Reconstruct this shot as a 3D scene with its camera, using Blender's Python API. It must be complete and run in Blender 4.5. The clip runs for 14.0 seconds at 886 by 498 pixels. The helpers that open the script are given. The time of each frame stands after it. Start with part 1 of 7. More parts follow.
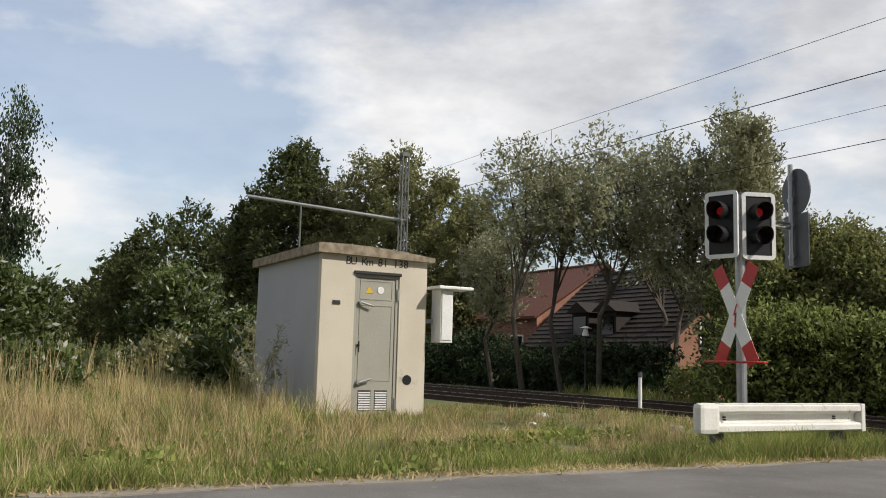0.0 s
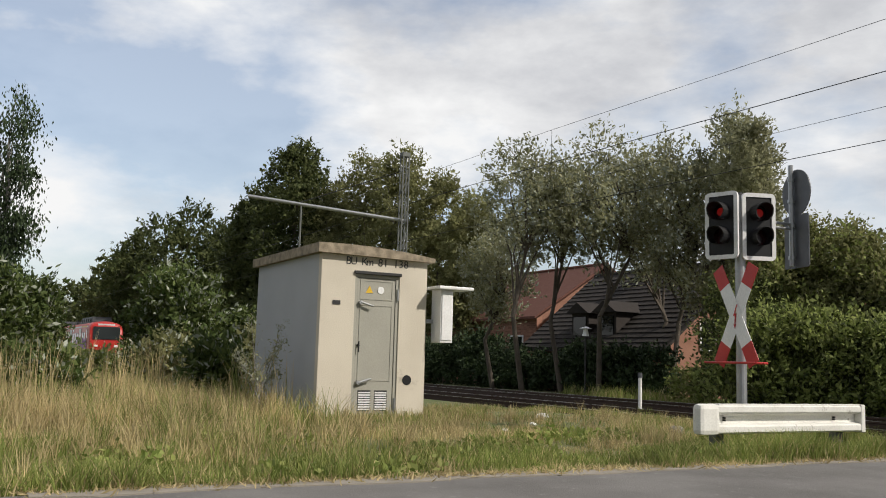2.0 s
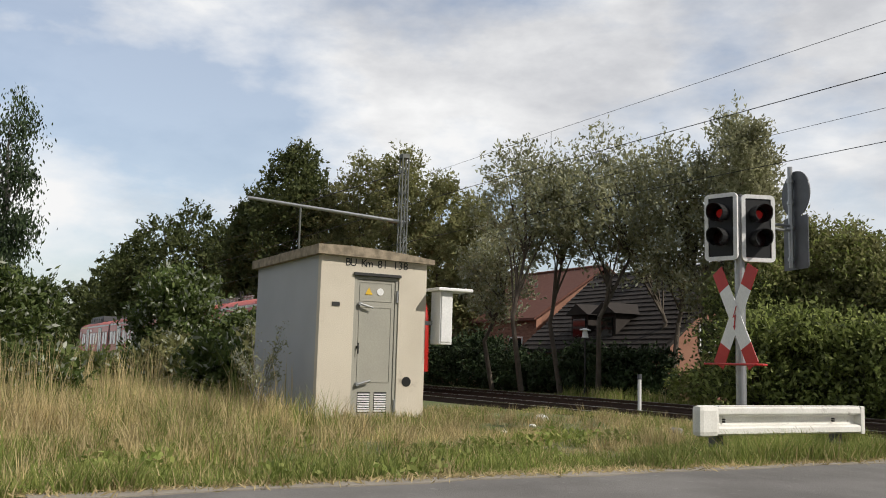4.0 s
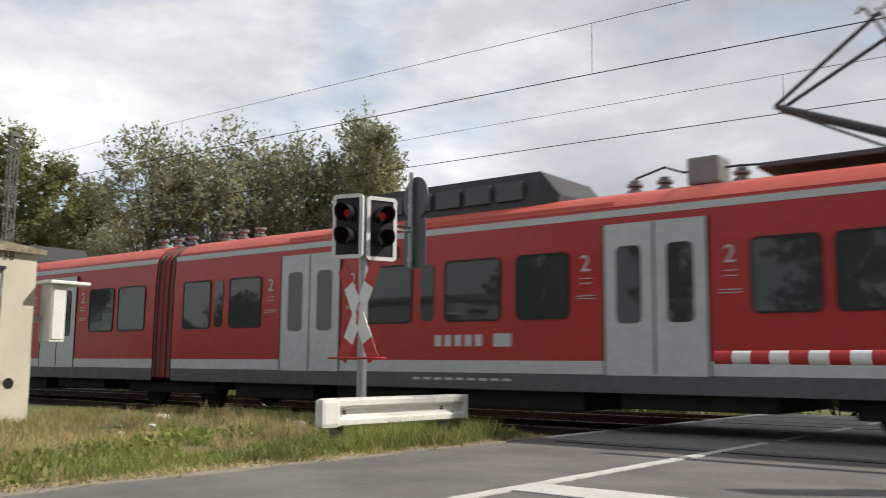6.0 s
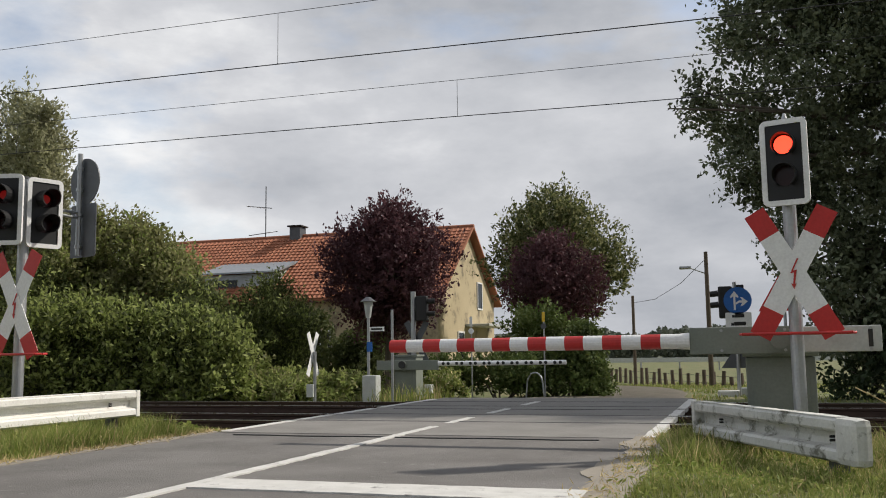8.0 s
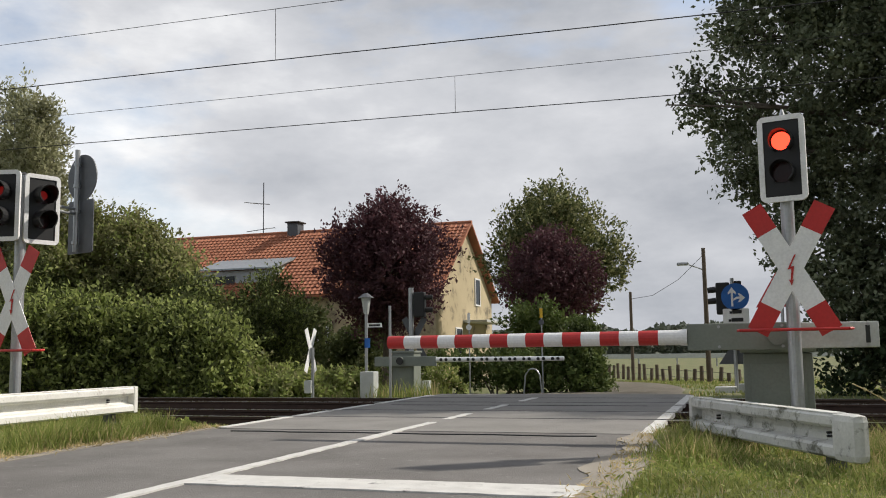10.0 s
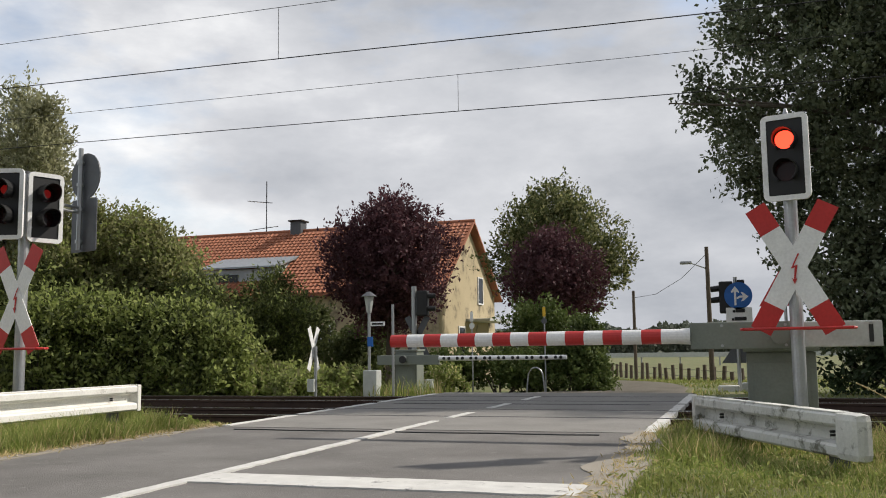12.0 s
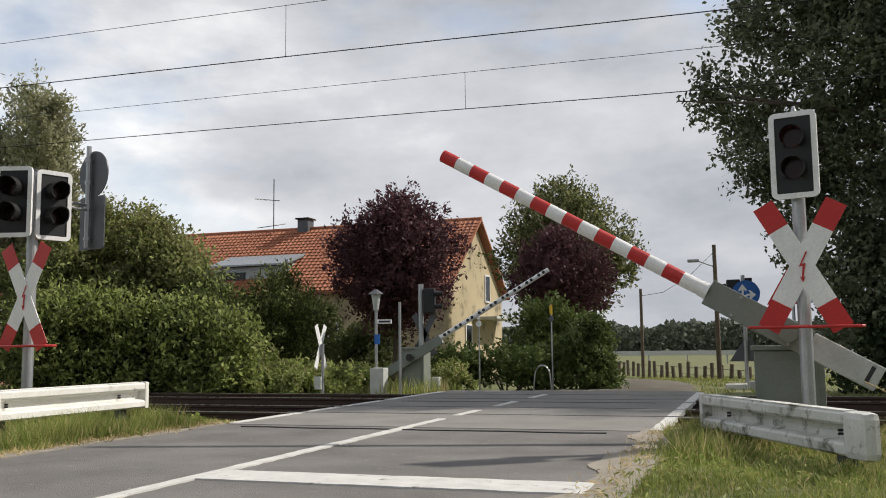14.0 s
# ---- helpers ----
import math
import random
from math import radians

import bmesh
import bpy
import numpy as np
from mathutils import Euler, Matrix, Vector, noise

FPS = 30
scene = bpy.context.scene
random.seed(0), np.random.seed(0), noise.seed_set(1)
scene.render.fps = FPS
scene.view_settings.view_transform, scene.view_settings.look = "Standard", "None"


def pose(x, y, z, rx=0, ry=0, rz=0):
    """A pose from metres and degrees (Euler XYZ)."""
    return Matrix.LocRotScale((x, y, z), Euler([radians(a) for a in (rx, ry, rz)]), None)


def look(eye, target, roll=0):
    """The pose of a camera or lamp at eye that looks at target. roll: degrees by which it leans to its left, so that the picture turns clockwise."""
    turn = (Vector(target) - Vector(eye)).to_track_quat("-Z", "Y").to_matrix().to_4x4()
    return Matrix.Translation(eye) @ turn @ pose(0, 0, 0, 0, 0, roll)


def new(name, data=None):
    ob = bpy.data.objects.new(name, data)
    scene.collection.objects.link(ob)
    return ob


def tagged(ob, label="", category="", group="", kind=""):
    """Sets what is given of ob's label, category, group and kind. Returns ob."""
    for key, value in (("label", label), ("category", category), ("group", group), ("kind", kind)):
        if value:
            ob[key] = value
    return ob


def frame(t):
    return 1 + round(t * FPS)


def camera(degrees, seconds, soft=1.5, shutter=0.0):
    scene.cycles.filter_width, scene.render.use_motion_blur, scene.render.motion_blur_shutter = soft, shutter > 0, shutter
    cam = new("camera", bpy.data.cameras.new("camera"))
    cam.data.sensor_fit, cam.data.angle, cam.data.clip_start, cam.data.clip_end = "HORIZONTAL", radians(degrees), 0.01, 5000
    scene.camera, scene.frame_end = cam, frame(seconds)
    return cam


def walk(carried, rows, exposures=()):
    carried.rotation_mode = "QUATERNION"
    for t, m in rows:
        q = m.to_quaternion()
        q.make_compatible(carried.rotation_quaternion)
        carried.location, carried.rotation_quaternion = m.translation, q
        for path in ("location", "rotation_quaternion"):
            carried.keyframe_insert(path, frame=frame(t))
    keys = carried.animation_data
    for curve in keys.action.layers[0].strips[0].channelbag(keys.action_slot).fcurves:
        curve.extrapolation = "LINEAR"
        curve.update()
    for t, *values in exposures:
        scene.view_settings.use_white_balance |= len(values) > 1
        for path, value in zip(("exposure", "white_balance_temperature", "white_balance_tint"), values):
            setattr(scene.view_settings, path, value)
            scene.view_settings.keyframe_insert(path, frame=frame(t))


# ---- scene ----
# ---- camera ----
EYE = (0.0, 0.0, 0.92)
cam = camera(51.66, 14.0, soft=1.0, shutter=0.12)


def aim(t, yaw, pitch, roll):
    """Yaw to the left of the track's normal, pitch up, roll as look()."""
    y, p = radians(yaw), radians(pitch)
    ahead = Vector((-math.sin(y) * math.cos(p), math.cos(y) * math.cos(p), math.sin(p)))
    return (t, look(EYE, Vector(EYE) + ahead, roll))


walk(cam, [
    aim(0.0, 61.18, 6.98, 1.50), aim(1.0, 61.19, 6.98, 1.53), aim(2.0, 61.19, 6.99, 1.61), aim(2.5, 61.18, 7.00, 1.66),
    aim(4.0, 61.16, 7.09, 1.60), aim(5.0, 61.14, 7.13, 1.50), aim(5.15, 60.75, 7.15, 1.50), aim(5.3, 58.6, 7.18, 1.50),
    aim(5.5, 53.6, 7.22, 1.35), aim(5.7, 46.9, 7.25, 1.05), aim(6.0, 38.1, 7.24, 0.50), aim(6.3, 29.74, 7.22, 0.22),
    aim(6.5, 25.3, 7.12, -0.10), aim(6.8, 21.6, 6.90, -0.62), aim(7.0, 20.2, 6.82, -0.74), aim(7.25, 19.05, 6.76, -0.75),
    aim(7.5, 18.50, 6.71, -0.75), aim(8.0, 18.25, 6.64, -0.79), aim(9.2, 18.15, 6.50, -0.80), aim(10.5, 18.11, 6.37, -0.80),
    aim(11.0, 18.15, 6.36, -0.76), aim(12.0, 18.30, 6.32, -0.75), aim(13.0, 18.50, 6.23, -0.71), aim(14.0, 18.74, 6.19, -0.66),
], exposures=[(0.0, 0.0), (5.2, 0.0), (6.0, 0.18), (6.6, 0.38), (7.2, 0.40), (7.8, 0.08), (10.5, 0.20), (14.0, 0.20)])

# ---- sky and sun ----
SUN_TO = Vector((0.80, 0.60, 0.0)).normalized()
SUN_EL = 40.0


def build_sky():
    w = bpy.data.worlds.new("sky")
    scene.world = w
    w.use_nodes = True
    nt = w.node_tree
    nt.nodes.clear()
    N, L = nt.nodes.new, nt.links.new
    sky = N("ShaderNodeTexSky")
    sky.sky_type = "NISHITA"
    sky.sun_disc = False
    sky.sun_elevation = radians(SUN_EL)
    sky.sun_rotation = math.atan2(SUN_TO.x, SUN_TO.y)
    sky.dust_density = 2.0
    co = N("ShaderNodeTexCoord")
    sep = N("ShaderNodeSeparateXYZ")
    L(co.outputs["Generated"], sep.inputs[0])
    flat = N("ShaderNodeMapping")
    flat.inputs["Scale"].default_value = (1.0, 1.0, 2.3)
    flat.inputs["Location"].default_value = (0.35, 0.2, 0.1)
    L(co.outputs["Generated"], flat.inputs["Vector"])
    # cover of cloud, thinner towards the left along the track
    n1 = N("ShaderNodeTexNoise")
    n1.inputs["Scale"].default_value = 2.9; n1.inputs["Detail"].default_value = 10; n1.inputs["Roughness"].default_value = 0.55
    L(flat.outputs[0], n1.inputs["Vector"])
    west = N("ShaderNodeMath"); west.operation = "MULTIPLY_ADD"; west.inputs[1].default_value = 0.22; west.inputs[2].default_value = 0.15
    L(sep.outputs[0], west.inputs[0])
    cov = N("ShaderNodeMath"); cov.operation = "ADD"
    L(n1.outputs["Fac"], cov.inputs[0]); L(west.outputs[0], cov.inputs[1])
    ramp = N("ShaderNodeValToRGB")
    ramp.color_ramp.elements[0].position = 0.40; ramp.color_ramp.elements[0].color = (0.30, 0.30, 0.30, 1)
    ramp.color_ramp.elements[1].position = 0.56; ramp.color_ramp.elements[1].color = (1, 1, 1, 1)
    L(cov.outputs[0], ramp.inputs[0])
    # light and shade inside the cloud, greyer above the crossing
    n2 = N("ShaderNodeTexNoise")
    n2.inputs["Scale"].default_value = 3.6; n2.inputs["Detail"].default_value = 10; n2.inputs["Roughness"].default_value = 0.58
    L(flat.outputs[0], n2.inputs["Vector"])
    grey = N("ShaderNodeMath"); grey.operation = "MULTIPLY_ADD"; grey.inputs[1].default_value = -0.44; grey.inputs[2].default_value = -0.29
    L(sep.outputs[0], grey.inputs[0])
    shade = N("ShaderNodeMath"); shade.operation = "ADD"
    L(n2.outputs["Fac"], shade.inputs[0]); L(grey.outputs[0], shade.inputs[1])
    tone = N("ShaderNodeValToRGB")
    tone.color_ramp.elements[0].position = 0.12; tone.color_ramp.elements[0].color = (0.36, 0.38, 0.42, 1)
    tone.color_ramp.elements[1].position = 0.66; tone.color_ramp.elements[1].color = (0.93, 0.93, 0.93, 1)
    mid = tone.color_ramp.elements.new(0.42); mid.color = (0.60, 0.61, 0.64, 1)
    L(shade.outputs[0], tone.inputs[0])
    clear = N("ShaderNodeVectorMath"); clear.operation = "SCALE"; clear.inputs["Scale"].default_value = 0.15
    L(sky.outputs[0], clear.inputs[0])
    mix = N("ShaderNodeMix"); mix.data_type = "RGBA"
    L(ramp.outputs[0], mix.inputs[0]); L(clear.outputs[0], mix.inputs[6]); L(tone.outputs[0], mix.inputs[7])
    bg = N("ShaderNodeBackground")
    L(mix.outputs[2], bg.inputs[0])
    out = N("ShaderNodeOutputWorld")
    L(bg.outputs[0], out.inputs[0])


build_sky()
sun = new("sun", bpy.data.lights.new("sun", "SUN"))
sun.data.energy, sun.data.angle, sun.data.color = 4.0, radians(1.5), (1.0, 0.93, 0.83)
sun.matrix_world = look(Vector((0, 0, 30)), Vector((0, 0, 30)) - SUN_TO * math.cos(radians(SUN_EL)) - Vector((0, 0, math.sin(radians(SUN_EL)))))


# ---- materials ----
def material(name, colour, rough=0.7, metal=0.0, second=None, scale=6.0, amount=0.5, fine=60.0, bump=0.15, island=0.0,
             specular=0.4, object_random=0.0, stain=None, stain_scale=1.2, stain_level=0.6):
    """A surface with large and fine variation of colour, roughness and relief."""
    m = bpy.data.materials.new(name)
    m.use_nodes = True
    nt = m.node_tree
    N, L = nt.nodes.new, nt.links.new
    b = nt.nodes["Principled BSDF"]
    co = N("ShaderNodeTexCoord")
    big = N("ShaderNodeTexNoise"); big.inputs["Scale"].default_value = scale; big.inputs["Detail"].default_value = 6
    small = N("ShaderNodeTexNoise"); small.inputs["Scale"].default_value = fine; small.inputs["Detail"].default_value = 3
    L(co.outputs["Object"], big.inputs["Vector"]); L(co.outputs["Object"], small.inputs["Vector"])
    mx = N("ShaderNodeMix"); mx.data_type = "RGBA"
    second = second or tuple(c * 0.72 for c in colour)
    mx.inputs[6].default_value = (*colour, 1); mx.inputs[7].default_value = (*second, 1)
    ramp = N("ShaderNodeMapRange"); ramp.inputs[1].default_value = 0.36; ramp.inputs[2].default_value = 0.66; ramp.inputs[4].default_value = amount
    L(big.outputs["Fac"], ramp.inputs[0]); L(ramp.outputs[0], mx.inputs[0])
    last = mx.outputs[2]
    if stain:
        sp = N("ShaderNodeTexNoise"); sp.inputs["Scale"].default_value = stain_scale; sp.inputs["Detail"].default_value = 9; sp.inputs["Roughness"].default_value = 0.7
        L(co.outputs["Object"], sp.inputs["Vector"])
        sr = N("ShaderNodeMapRange"); sr.inputs[1].default_value = stain_level; sr.inputs[2].default_value = stain_level + 0.1
        L(sp.outputs["Fac"], sr.inputs[0])
        sm = N("ShaderNodeMix"); sm.data_type = "RGBA"; sm.inputs[7].default_value = (*stain, 1)
        L(sr.outputs[0], sm.inputs[0]); L(last, sm.inputs[6]); last = sm.outputs[2]
    hsv = N("ShaderNodeHueSaturation")
    fv = N("ShaderNodeMapRange"); fv.inputs[3].default_value = 0.82; fv.inputs[4].default_value = 1.16
    L(small.outputs["Fac"], fv.inputs[0])
    value = fv.outputs[0]
    if island or object_random:
        src = N("ShaderNodeNewGeometry").outputs["Random Per Island"] if island else N("ShaderNodeObjectInfo").outputs["Random"]
        k = island or object_random
        iv = N("ShaderNodeMapRange"); iv.inputs[3].default_value = 1 - k; iv.inputs[4].default_value = 1 + k
        L(src, iv.inputs[0])
        mu = N("ShaderNodeMath"); mu.operation = "MULTIPLY"
        L(value, mu.inputs[0]); L(iv.outputs[0], mu.inputs[1]); value = mu.outputs[0]
    L(value, hsv.inputs["Value"]); L(last, hsv.inputs["Color"]); L(hsv.outputs[0], b.inputs["Base Color"])
    rr = N("ShaderNodeMapRange"); rr.inputs[3].default_value = max(0.02, rough - 0.1); rr.inputs[4].default_value = min(1, rough + 0.1)
    L(big.outputs["Fac"], rr.inputs[0]); L(rr.outputs[0], b.inputs["Roughness"])
    b.inputs["Metallic"].default_value = metal
    b.inputs["Specular IOR Level"].default_value = specular
    if bump:
        bp = N("ShaderNodeBump"); bp.inputs["Strength"].default_value = bump; bp.inputs["Distance"].default_value = 0.01
        L(small.outputs["Fac"], bp.inputs["Height"]); L(bp.outputs[0], b.inputs["Normal"])
    return m


def leaf_material(name, colour, second, translucent=0.35, spread=0.35, rough=0.62):
    """Leaves that let some light through; each one a little different."""
    m = bpy.data.materials.new(name)
    m.use_nodes = True
    nt = m.node_tree
    N, L = nt.nodes.new, nt.links.new
    b = nt.nodes["Principled BSDF"]
    geo = N("ShaderNodeNewGeometry")
    mx = N("ShaderNodeMix"); mx.data_type = "RGBA"
    mx.inputs[6].default_value = (*colour, 1); mx.inputs[7].default_value = (*second, 1)
    L(geo.outputs["Random Per Island"], mx.inputs[0])
    co = N("ShaderNodeTexCoord")
    n = N("ShaderNodeTexNoise"); n.inputs["Scale"].default_value = 0.9; n.inputs["Detail"].default_value = 3
    L(co.outputs["Object"], n.inputs["Vector"])
    mr = N("ShaderNodeMapRange"); mr.inputs[1].default_value = 0.3; mr.inputs[2].default_value = 0.7
    mr.inputs[3].default_value = 1 - spread; mr.inputs[4].default_value = 1 + spread
    L(n.outputs["Fac"], mr.inputs[0])
    hsv = N("ShaderNodeHueSaturation")
    L(mr.outputs[0], hsv.inputs["Value"]); L(mx.outputs[2], hsv.inputs["Color"])
    L(hsv.outputs[0], b.inputs["Base Color"])
    b.inputs["Roughness"].default_value = rough
    b.inputs["Specular IOR Level"].default_value = 0.2
    tr = N("ShaderNodeBsdfTranslucent")
    L(hsv.outputs[0], tr.inputs["Color"])
    ms = N("ShaderNodeMixShader"); ms.inputs[0].default_value = translucent
    L(b.outputs[0], ms.inputs[1]); L(tr.outputs[0], ms.inputs[2])
    L(ms.outputs[0], nt.nodes["Material Output"].inputs[0])
    return m


def glow(name, colour, strength):
    m = bpy.data.materials.new(name)
    m.use_nodes = True
    b = m.node_tree.nodes["Principled BSDF"]
    b.inputs["Base Color"].default_value = (*(c * 0.12 for c in colour), 1)
    b.inputs["Emission Color"].default_value = (*colour, 1)
    b.inputs["Emission Strength"].default_value = strength
    return m


def glass(name, colour, rough=0.05):
    m = bpy.data.materials.new(name)
    m.use_nodes = True
    b = m.node_tree.nodes["Principled BSDF"]
    b.inputs["Base Color"].default_value = (*colour, 1)
    b.inputs["Roughness"].default_value = rough
    b.inputs["Specular IOR Level"].default_value = 0.30
    return m


def tinted_pane(name):
    """Coated, tinted glass that mirrors part of what stands before it."""
    m = glass(name, (0.05, 0.06, 0.06), 0.03)
    b = m.node_tree.nodes["Principled BSDF"]
    b.inputs["Metallic"].default_value = 0.12
    b.inputs["Specular IOR Level"].default_value = 0.45
    return m


